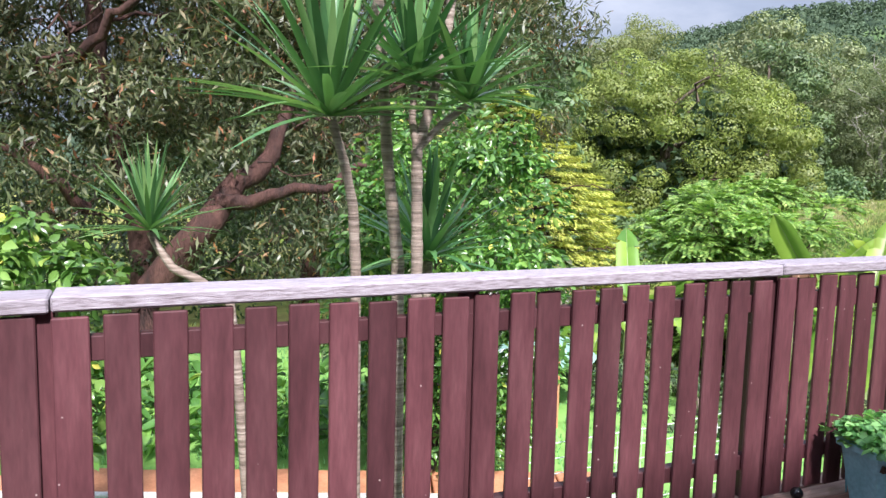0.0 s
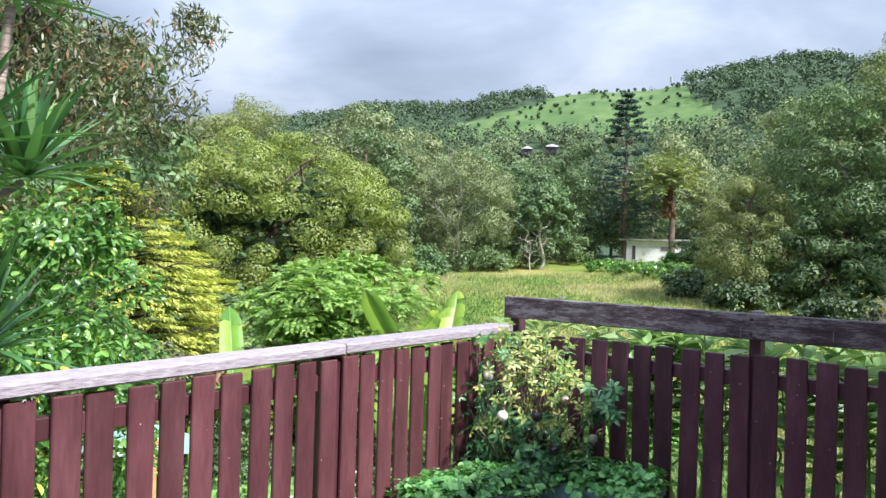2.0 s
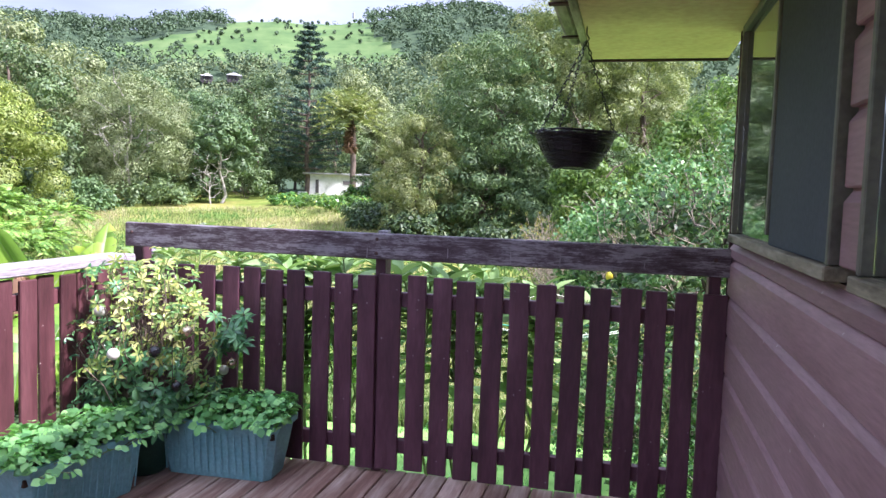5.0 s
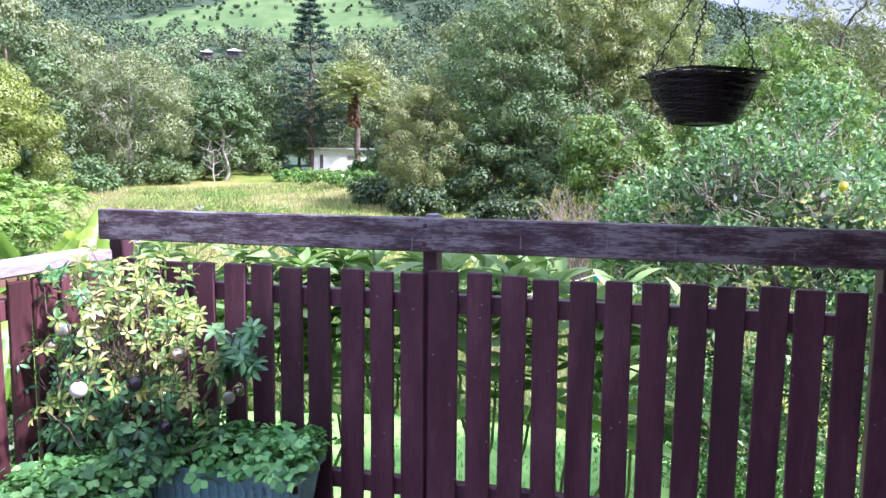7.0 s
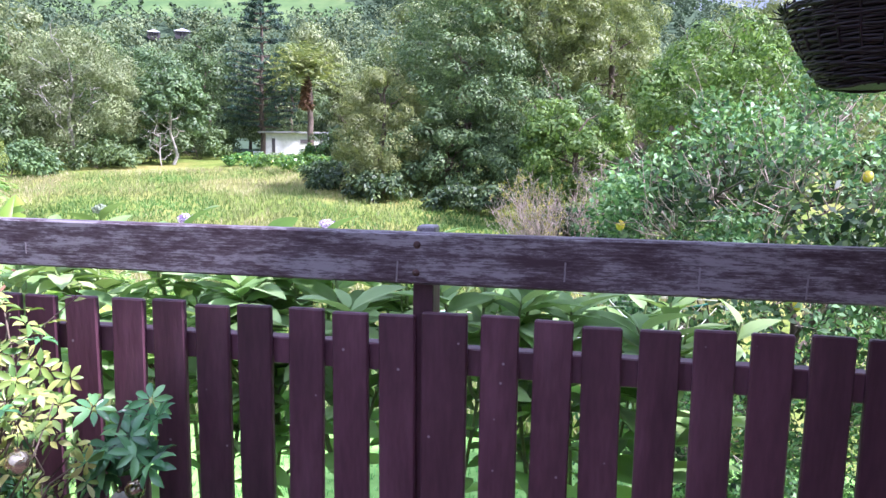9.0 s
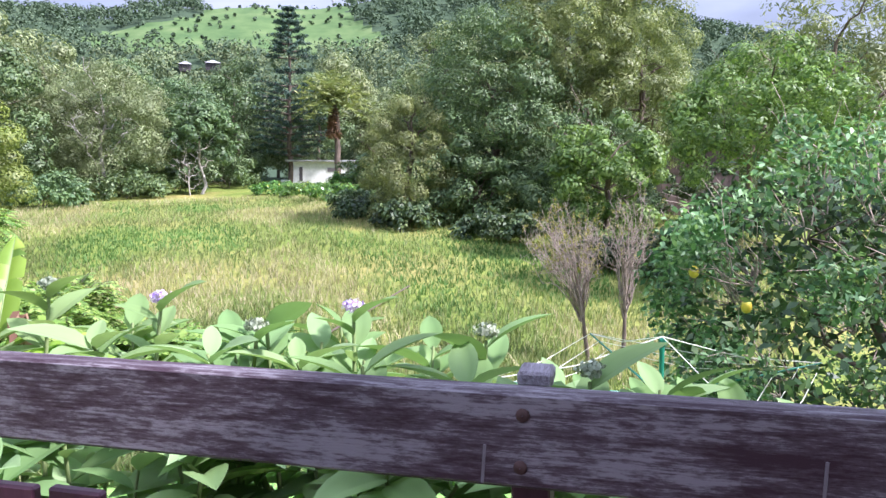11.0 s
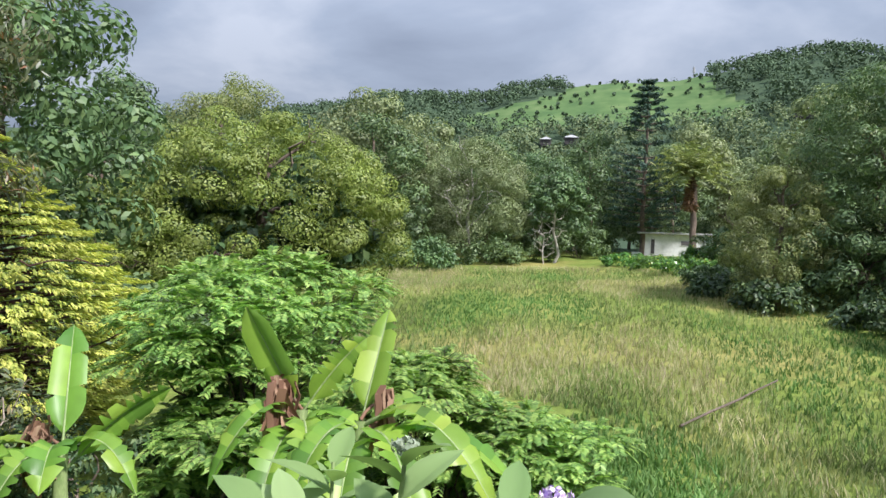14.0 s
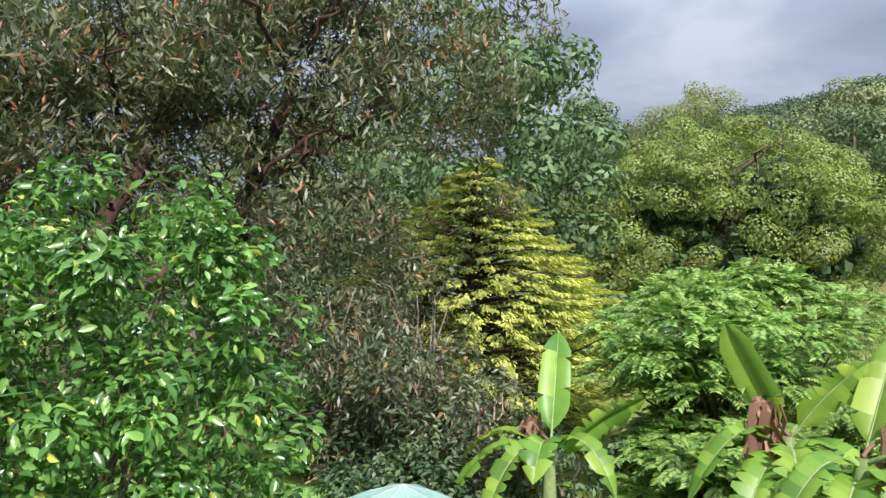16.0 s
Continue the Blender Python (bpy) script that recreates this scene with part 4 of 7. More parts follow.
def broad(c, nrm, axis, length, width, cup=0.12, droop=0.12):
    """Broader leaves of eight corners: rounded, cupped along the midrib, with drooping tips."""
    n = len(c)
    length = np.broadcast_to(np.asarray(length, float), (n,))[:, None]
    width = np.broadcast_to(np.asarray(width, float), (n,))[:, None]
    axis = unit(axis - nrm * np.sum(axis * nrm, 1, keepdims=True))
    side = np.cross(nrm, axis)
    prof = ((-0.5, 0.0, 0.0), (-0.22, 0.40, cup * 0.6), (0.12, 0.5, cup), (0.36, 0.26, cup * 0.3), (0.5, 0.0, -droop))
    mid = [(-0.22, -0.02), (0.12, 0.0), (0.36, -droop * 0.4)]
    vs = []
    for a, w, u in prof:
        vs.append(c + axis * length * a + side * width * w + nrm * length * u)
    for a, w, u in prof[1:4]:
        vs.append(c + axis * length * a - side * width * w + nrm * length * u)
    for a, u in mid:
        vs.append(c + axis * length * a + nrm * length * u)
    v = np.stack(vs, 1).reshape(-1, 3)
    i = np.arange(n)[:, None] * 11
    q = [(0, 1, 8, 5), (1, 2, 9, 8), (2, 3, 10, 9), (5, 8, 9, 6), (6, 9, 10, 7), (3, 4, 7, 10)]
    f = np.concatenate([i + np.array([k]) for k in q], 0)
    return v, f


planter((-1.07, 4.25, 0.0), 80, 0.60, "faded teal plastic planter box full of strawberry plants", 640)
planter((-0.68, 4.82, 0.0), 3, 0.60, "faded teal plastic planter box full of strawberry plants", 640)


def bauble(loc, r, mat, label):
    b = thing("bauble", loc, label, "ornament", "hanging baubles")
    bm = bmesh.new()
    bmesh.ops.create_uvsphere(bm, u_segments=24, v_segments=16, radius=r)
    part("ball", bm, mat, b, smooth=True)
    bm = bmesh.new()
    bmesh.ops.create_cone(bm, cap_ends=True, segments=12, radius1=r * 0.24, radius2=r * 0.22, depth=r * 0.3, matrix=Matrix.Translation((0, 0, r * 1.08)))
    part("cap", bm, M_BGOLD, b, "metal cap")
    part_np("string", tube([(0, 0, r * 1.2), (0.004, 0, r * 2.0), (0, 0, r * 3.2)], [0.001] * 3, 4), M_CHAIN, b)
    return b


def whorl(c, axis, n, length, width, cup=0.1):
    """Leaflets spread round a stalk end, as on an umbrella plant."""
    axis = unit(np.asarray(axis, float)[None])[0]
    a = unit(np.cross(axis, [0.3, 0.7, 0.2])[None])[0]
    b = np.cross(axis, a)
    th = np.arange(n) * 2 * np.pi / n + RNG.random() * 6
    d = np.cos(th)[:, None] * a + np.sin(th)[:, None] * b - axis * (0.15 + 0.3 * RNG.random())
    d = unit(d)
    nr = unit(axis + d * 0.1 + RNG.normal(size=(n, 3)) * 0.12)
    ln = length * (0.8 + 0.4 * RNG.random(n))
    return broad(c + d * ln[:, None] * 0.62, nr, d, ln, ln * width / length, cup)


def umbrella_plant():
    loc = (-1.05, 4.71, 0)
    pot = thing("plant_pot", loc, "dark green round plastic pot on the deck", "pot")
    bm = bmesh.new()
    prof = ((0.10, 0.0), (0.105, 0.01), (0.145, 0.20), (0.155, 0.205), (0.157, 0.235), (0.143, 0.235), (0.135, 0.19))
    prev = None
    for rr, zz in prof:
        ring = [bm.verts.new((rr * math.cos(k * math.pi / 12), rr * math.sin(k * math.pi / 12), zz)) for k in range(24)]
        if prev:
            for k in range(24):
                bm.faces.new((prev[k], prev[(k + 1) % 24], ring[(k + 1) % 24], ring[k]))
        else:
            bm.faces.new(ring[::-1])
        prev = ring
    bm.faces.new(prev)
    part("pot_body", bm, M_POTGREEN, pot, smooth=True)
    p = thing("umbrella_plant", (loc[0], loc[1], 0.19), "umbrella plant with cream-yellow and dark green leaves", "plant")
    stems, cream, dark = [], [], []
    targets = []
    for k in range(150):
        zz = 0.15 + 0.64 * RNG.random()
        ang = RNG.random() * 6.28
        rad = (0.10 + 0.20 * RNG.random()) * (1.15 - 0.5 * abs(zz - 0.4))
        targets.append((0.03 + rad * 1.0 * math.cos(ang), -0.05 + rad * 0.8 * math.sin(ang), zz))
    for (tx, ty, tz) in targets:
        base = np.array([RNG.normal() * 0.03, RNG.normal() * 0.03, 0.0])
        e = np.array([tx, ty, tz])
        stems.append(tube(bend(base, e, 6, 0.05), np.linspace(0.005, 0.002, 6), 5))
        ax = unit(np.array([[tx * 0.9 - 0.05, ty - 0.35, 0.6]]))[0]
        low = tz < 0.30 or tx < -0.12
        for q in range(2):
            cc = e + RNG.normal(size=3) * 0.03
            tgt = dark if (low or RNG.random() < 0.10) else cream
            tgt.append(whorl(cc, ax + RNG.normal(size=3) * 0.55, RNG.integers(5, 8), 0.036, 0.014))
    # the leggy side branch with a green head, and bare stems to its right
    b0, b1, b2 = np.array([0.05, 0, 0.08]), np.array([0.24, 0.02, 0.22]), np.array([0.36, 0.08, 0.42])
    stems.append(tube([b0, (b0 + b1) / 2 + [0, 0, -0.02], b1, b2, b2 + [0.03, 0.02, 0.12]], [0.009, 0.008, 0.007, 0.006, 0.004], 6))
    for k in range(20):
        cc = b2 + np.array([0.03, 0.03, 0.05]) + np.clip(RNG.normal(size=3), -1.4, 1.4) * np.array([0.05, 0.035, 0.06])
        dark.append(whorl(cc, np.array([RNG.normal() * 0.4, -0.5 + RNG.normal() * 0.3, 0.8]), 8, 0.055, 0.02))
    for k in range(80):
        an = RNG.random() * 6.28
        cc = np.array([0.02 + math.cos(an) * 0.20, -0.07 + math.sin(an) * 0.14, 0.05 + 0.36 * RNG.random()])
        dark.append(whorl(cc, np.array([math.cos(an) * 0.6, math.sin(an) * 0.6 - 0.4, 0.6]) + RNG.normal(size=3) * 0.2, 7, 0.05, 0.02))
    for k in range(30):
        cc = np.array([-0.18, -0.02, 0.22]) + RNG.normal(size=3) * np.array([0.06, 0.06, 0.13])
        dark.append(whorl(cc, np.array([RNG.normal() * 0.4, -0.5, 0.8]), 8, 0.055, 0.021))
    # a ferny top
    for k in range(9):
        s = np.array([0.02 + RNG.normal() * 0.08, RNG.normal() * 0.05, 0.55])
        e = s + np.array([RNG.normal() * 0.14, RNG.normal() * 0.06, 0.20 + 0.12 * RNG.random()])
        ln = bend(s, e, 8, 0.04)
        stems.append(tube(ln, np.linspace(0.003, 0.001, 8), 4))
        for j in range(2, 8):
            for sgn in (-1, 1):
                d = np.array([[sgn * 0.8, -0.2, 0.15]])
                cream.append(leaves(ln[j][None] + d * 0.022, unit(np.array([[0, -0.7, 0.7]]) + RNG.normal(size=(1, 3)) * 0.2), d, 0.045, 0.013))
    part_np("branchwork", join_np(stems), M_BARK, p)
    part_np("cream_leaves", join_np(cream), L_VARIEG, p, "cream and yellow variegated leaves")
    part_np("green_leaves", join_np(dark), L_SCHEFF, p, "dark green leaves")
    for bl, r, mt, lb in (((-1.014, 4.40, 0.624), 0.026, M_BPEARL, "pearl white bauble hanging in the umbrella plant"),
                          ((-0.998, 4.57, 0.317), 0.024, M_BPEARL, "pearl white bauble hanging low in the umbrella plant"),
                          ((-0.885, 4.50, 0.625), 0.026, M_BBLACK, "glossy black bauble hanging in the umbrella plant"),
                          ((-1.178, 4.60, 0.678), 0.024, M_BBLACK, "glossy black bauble hanging in the umbrella plant"),
                          ((-0.832, 4.58, 0.457), 0.025, M_BBLACK, "glossy black bauble hanging in the umbrella plant"),
                          ((-1.221, 4.58, 0.767), 0.026, M_BPEARL, "pearl white bauble hanging in the umbrella plant"),
                          ((-1.323 + 0.08, 4.55, 0.707), 0.024, M_BGOLD, "champagne gold bauble hanging in the umbrella plant"),
                          ((-0.78, 4.58, 0.706), 0.026, M_BGOLD, "champagne gold bauble hanging in the umbrella plant"),
                          ((-0.802, 4.93, 0.455), 0.024, M_BPEARL, "pearl white bauble on the leggy side branch"),
                          ((-0.758, 4.93, 0.49), 0.025, M_BGOLD, "champagne bauble on the leggy side branch")):
        bauble((bl[0] + 0.05, bl[1] - 0.015, bl[2]), r, mt, lb)


umbrella_plant()
knob = thing("bauble", (-1.285, 3.82, 0.026), "glossy black bauble lying on the deck by the fence", "ornament")
bm = bmesh.new(); bmesh.ops.create_uvsphere(bm, u_segments=20, v_segments=14, radius=0.026)
part("ball", bm, M_BBLACK, knob, smooth=True)


def twig_basket():
    c = np.array([0.892, 4.865, 1.468])
    b = thing("hanging_basket", tuple(c), "dark woven twig basket hanging on chains from the eave", "basket")
    h, r0, r1 = 0.15, 0.084, 0.168
    rods = []
    for k in range(46):
        t = (k + 0.5) / 46
        rr = r0 + (r1 - r0) * t ** 0.75
        n = 40
        th = np.linspace(0, 2 * np.pi, n) + RNG.random() * 6.28
        wob = 0.0035 * np.sin(th * 12 + (k % 2) * np.pi) + RNG.normal(size=n) * 0.0012
        pts = np.stack([(rr + wob) * np.cos(th), (rr + wob) * np.sin(th), t * h + 0.003 * np.sin(th * 3 + k) + RNG.normal(size=n) * 0.0008], -1)
        rods.append(tube(pts, np.full(n, 0.0024 + 0.0009 * RNG.random()), 5))
    part_np("weave", join_np(rods), M_TWIG, b, "woven dark twigs")
    st = []
    for k in range(24):
        a = k * 2 * np.pi / 24
        st.append(tube([(r0 * 0.98 * math.cos(a), r0 * 0.98 * math.sin(a), 0), (r1 * math.cos(a) * 0.82, r1 * math.sin(a) * 0.82, h * 0.5), (r1 * math.cos(a), r1 * math.sin(a), h + 0.004)], [0.0028] * 3, 5))
    for k in range(34):
        a = RNG.random() * 6.28
        s = np.array([r1 * math.cos(a), r1 * math.sin(a), h - 0.01])
        d = np.array([-math.sin(a), math.cos(a), 0.1 * RNG.normal()]) + np.array([math.cos(a), math.sin(a), 0]) * 0.3
        st.append(tube([s, s + d * 0.03, s + d * 0.055], [0.0022, 0.0018, 0.001], 4))
    part_np("stake_ring", join_np(st), M_TWIG, b)
    bm = bmesh.new()
    bmesh.ops.create_cone(bm, cap_ends=True, segments=28, radius1=r0 * 0.96, radius2=r1 * 0.93, depth=h * 0.9, matrix=Matrix.Translation((0, 0, h * 0.46)))
    part("liner", bm, M_TWIG, b, "black liner")
    hook = np.array([0.03, 0.0, EAVE_Z - c[2] - 0.012])
    for k, a in enumerate((2.75, 0.35, 4.4)):
        s = np.array([r1 * math.cos(a), r1 * math.sin(a), h])
        e = hook - np.array([0, 0, 0.06])
        n = int(np.linalg.norm(e - s) / 0.019)
        links = []
        for i in range(n):
            p = s + (e - s) * (i + 0.5) / n
            d = unit((e - s)[None])[0]
            side = unit(np.cross(d, [0.2, 1, 0.1] if i % 2 else [1, -0.2, 0.1])[None])[0]
            th = np.linspace(0, 2 * np.pi, 9)
            links.append(tube(p + d * np.cos(th)[:, None] * 0.0125 + side * np.sin(th)[:, None] * 0.006, np.full(9, 0.0018), 4))
        part_np("chain", join_np(links), M_CHAIN, b)
    part_np("hook", tube([hook + [0, 0, 0.0], hook - [0, 0, 0.03], hook + [0.012, 0, -0.05], hook + [0, 0, -0.066]], [0.003] * 4, 6), M_CHAIN, b)


twig_basket()

# ---- trees and shrubs ----
built = set(bpy.data.objects)


def dome_clumps(n, cx, cy, cz, rx, ry, rz, size, low=-0.2):
    """Clumps spread over the skin of a dome, with a few inside."""
    out = []
    k = 0
    while len(out) < n:
        d = rand_dirs(1)[0]
        if d[2] < low:
            continue
        q = 0.80 + 0.2 * RNG.random() if k % 4 else 0.45 + 0.3 * RNG.random()
        s = size * (0.7 + 0.6 * RNG.random())
        out.append((cx + d[0] * rx * q, cy + d[1] * ry * q, cz + d[2] * rz * q, s, s, s * 0.75))
        k += 1
    return out


def tree(name, loc, label, category, height, clumps, per, leaf, leaf_l, leaf_w, bark, r0, reach, limbs=8, droop=0.0, lean=(0, 0), shell=0.6, out=0.86, crown_label="", trunk_top=0.8):
    t = thing(name, loc, label, category)
    tr, tips = branching((0, 0, -0.3), (lean[0], lean[1], height * trunk_top), r0, reach, limbs, 3, 0.06)
    part_np("trunk", tr, bark, t, smooth=True)
    part_np("crown", cloud(clumps, per, leaf_l, leaf_w, shell, out, droop), leaf, t, crown_label)
    return t


def at(x, y, dz=0.0):
    return (x, y, gz(x, y) + dz)


# the great rounded tree at the meadow's edge
b = at(-32.2, 32.6)
H = 8.9 - float(dip(b[0], b[1])) - b[2]
cl = dome_clumps(330, 0, 0, H * 0.40, 8.0, 7.5, H * 0.56, 0.95, -0.75) + dome_clumps(90, -4.0, -3.5, H * 0.33, 6, 6, H * 0.36, 0.9, -0.6)
cl = [(a, b_, c, r1, r2, r3 * 0.85) for a, b_, c, r1, r2, r3 in cl]
b = at(-32.2, 32.6)
tree("rounded_tree", b, "broad rounded tree with dense yellow-green clumped foliage", "tree", H, cl, 400, L_ROUND, 0.145, 0.085, M_BARK, 0.5, 3.6, 10, shell=0.9, out=0.95, crown_label="clumped yellow-green foliage")
# dark filler against see-through; the crown's inner shade is put into its colour
part_np("inner_crown", cloud(dome_clumps(70, 0, 0, H * 0.38, 5.8, 5.4, H * 0.42, 1.5, -0.7), 70, 0.6, 0.34, 0.4, 0.6), L_UNDER, bpy.data.objects["rounded_tree"], "dark inner fill foliage, crown shade put in its colour")
b = at(-41, 36.5)
H = 12.2 - float(dip(b[0], b[1])) - b[2]
tree("tall_gum_tree", b, "tall olive gum tree behind the rounded tree", "tree", H, dome_clumps(30, 0.5, 0, H * 0.80, 3.4, 3.4, H * 0.20, 1.0, -0.6), 330, L_TALL, 0.19, 0.075, M_BARK, 0.35, 3, 8)
b = at(-46, 31)
H = 9.5 - float(dip(b[0], b[1])) - b[2]
tree("tall_gum_tree", b, "olive gum tree behind the golden cypress", "tree", H, dome_clumps(55, 0, 0, H * 0.62, 5.5, 5.5, H * 0.38, 1.3, -0.6), 330, L_UNDER, 0.20, 0.07, M_BARK, 0.35, 4, 8, 0.6)

settle(built)

# golden cypress
def cypress():
    x, y = -14.4, 9.5
    t = thing("golden_cypress", on_land(x, y), "golden cypress with tiers of yellow-tipped sprays", "tree")
    H = 3.2 - on_land(x, y)[2]
    tips, inner, wood = [], [], []
    tier = 0.21
    for level in range(int(H / tier)):
        u = (level + 0.5) * tier / H
        rad = 2.75 * min(1.0, (1 - u) / 0.52) ** 0.9 + 0.05
        for k in range(max(4, int(rad * 15))):
            a = k * 2 * math.pi / max(4, int(rad * 15)) + level * 0.7 + RNG.normal() * 0.08
            reach = rad * (0.80 + 0.28 * RNG.random())
            zz = H * u + RNG.normal() * 0.06
            d = np.array([math.cos(a), math.sin(a), 0.0])
            side = np.array([-d[1], d[0], 0])
            run = min(1.15, reach * 0.9)
            m = 84
            s = RNG.random(m) ** 0.6
            lat = RNG.normal(size=m) * 0.13 * (1.25 - s)
            rise = 0.10 * s - 0.16 * s ** 2 + 0.30 * np.clip(s - 0.85, 0, 1)
            c = np.array([0, 0, zz]) + d * (reach - run * (1 - s))[:, None] + side * lat[:, None] + np.array([0, 0, 1.0]) * (rise + RNG.normal(size=m) * 0.018)[:, None]
            ax = d + side * (lat * 3.5)[:, None] + np.array([0, 0, 0.12]) + RNG.normal(size=(m, 3)) * 0.16
            nr = unit(np.array([0, 0, 1.0]) + d * 0.25 + RNG.normal(size=(m, 3)) * 0.22)
            sel = s > 0.45
            tips.append((c[sel], nr[sel], ax[sel])); inner.append((c[~sel], nr[~sel], ax[~sel]))
            if k % 2 == 0:
                wood.append(tube([np.array([0, 0, zz - 0.25]), np.array([0, 0, zz - 0.05]) + d * reach * 0.5, np.array([0, 0, zz]) + d * reach * 0.85], [0.022, 0.013, 0.004], 4))
    for nm, arr, mt, l in (("golden_sprays", tips, L_GOLD, "bright yellow spray tips"), ("inner_foliage", inner, L_GOLDIN, "darker green inner foliage")):
        c, nr, ax = (np.concatenate([q[i] for q in arr]) for i in range(3))
        ln = 0.115 * (0.7 + 0.6 * RNG.random(len(c)))
        part_np(nm, leaves(c, nr, ax, ln, ln * 0.30, 0.3), mt, t, l)
    part_np("branchwork", join_np(wood), M_BARK_RED, t)["kind"] = "stuff"
    part_np("trunk", tube(bend((0, 0, -0.3), (0, 0, H * 0.95), 8, 0.01), np.linspace(0.17, 0.03, 8), 8), M_BARK_RED, t)


cypress()
built = set(bpy.data.objects)


# the old gum over the garden
def old_gum():
    t = thing("old_gum_tree", at(-11.5, 3.2), "old gum tree with leaning red-brown trunks and drooping grey-green leaves", "tree")
    g0 = gz(-11.5, 3.2)
    L = lambda x, y, z: np.array([x + 11.5, y - 3.2, z - g0])
    wood = []
    def limb(pts, r0, r1, sides=9):
        p = np.array([L(*q) for q in pts])
        tt = np.linspace(0, 1, 14)
        k = np.linspace(0, 1, len(p))
        q = np.stack([np.interp(tt, k, p[:, i]) for i in range(3)], -1)
        q[1:-1] += RNG.normal(size=(12, 3)) * 0.05
        if r0 > 0.1:
            part_np("trunk" if r0 > 0.2 else "limb", tube(q, np.linspace(r0, r1, 14), sides), M_BARK_RED, t, "", True)
        else:
            wood.append(tube(q, np.linspace(r0, r1, 14), sides))
        return q
    main = limb([(-11.2, 1.9, g0 - 0.3), (-10.6, 2.4, -0.4), (-10.3, 3.2, 0.75), (-10.5, 3.9, 1.35), (-11.2, 4.6, 2.6)], 0.32, 0.07)
    limb([(-11.6, 2.5, g0 - 0.3), (-11.8, 2.2, 0.6), (-11.8, 1.8, 2.4), (-11.7, 1.7, 4.5)], 0.22, 0.10)
    limb([(-13.9, 5.6, g0 - 0.3), (-13.9, 5.8, 0.8), (-13.8, 6.1, 2.3), (-13.4, 6.8, 4.2)], 0.22, 0.09)
    limb([(-13.8, 6.1, 2.3), (-13.4, 7.2, 2.9), (-13.0, 8.2, 3.6)], 0.08, 0.02)
    limb([(-10.3, 3.2, 0.75), (-9.9, 4.3, 0.9), (-9.7, 5.4, 1.3)], 0.12, 0.03)
    limb([(-11.3, 1.2, 2.4), (-10.4, 2.2, 3.4), (-10.2, 3.4, 4.6)], 0.09, 0.02)
    limb([(-11.4, 1.6, 0.6), (-11.0, 0.6, 1.5), (-10.8, -0.8, 2.5)], 0.09, 0.02)
    for k in range(46):
        s = np.array([-12.3 + RNG.normal() * 1.0, 5.0 + RNG.normal() * 2.6, 3.6 + RNG.normal() * 1.2])
        e = s + np.array([0.7 + RNG.normal(), RNG.normal() * 1.2 + 0.4, 0.3 + RNG.normal() * 0.7])
        s[1], e[1] = np.clip(s[1], -2, 6.6), np.clip(e[1], -2, 7.6)
        e[2] = min(e[2], 5.4)
        limb([s, (s + e) / 2 + RNG.normal(size=3) * 0.12, e], 0.035, 0.008, 5)
    for k in range(60):
        s = np.array([-10.5 + RNG.normal() * 0.9, 4.5 + RNG.normal() * 3.2, 0.4 + RNG.normal() * 0.9])
        e = s + np.array([0.4 + RNG.normal() * 0.4, RNG.normal() * 0.9, RNG.normal() * 0.35])
        limb([s, (s + e) / 2 + RNG.normal(size=3) * 0.1, e], 0.015, 0.004, 4)
    part_np("branchwork", join_np(wood), M_BARK_RED, t, "fine crooked side limbs", True)["kind"] = "stuff"
    cl = []
    for k in range(640):
        u = RNG.random()
        y = -2.5 + 14.0 * u
        c = np.array([-12.4 + RNG.normal() * 1.2, y, 4.4 + RNG.normal() * 1.5 - 0.05 * (y - 4) ** 2 * (1 if y > 8 else 0.3)])
        if y > 10.2 or (y > 9.2 and c[2] > 5.2) or (y > 7.2 and c[2] < 3.3 + 0.1 * RNG.normal()):
            continue
        s = 0.55 * (0.6 + 0.7 * RNG.random())
        q = L(*c)
        cl.append((*q, s, s, s * 0.8))
    for k in range(170):
        c = np.array([-12.0 + RNG.normal() * 1.0, 1.0 + RNG.normal() * 3.6, 2.0 + RNG.normal() * 0.9])
        q = L(*c)
        cl.append((*q, 0.5, 0.5, 0.4))
    part_np("crown", cloud(cl, 185, 0.165, 0.036, 0.25, 0.35, 0.9), L_GUM, t, "drooping grey-green gum leaves")
    # a veil of fine leaves hanging under the crown
    cl = [(*L(-10.6 + RNG.normal() * 0.7, 6.0 + RNG.normal() * 1.0, 0.2 + RNG.normal() * 0.8), 0.4, 0.4, 0.4) for _ in range(90)]
    part_np("low_foliage", cloud(cl, 110, 0.14, 0.034, 0.2, 0.35, 0.9), L_GUM, t, "fine hanging leaves")


old_gum()
settle(built, (0.57, 0.02))
built = set(bpy.data.objects)


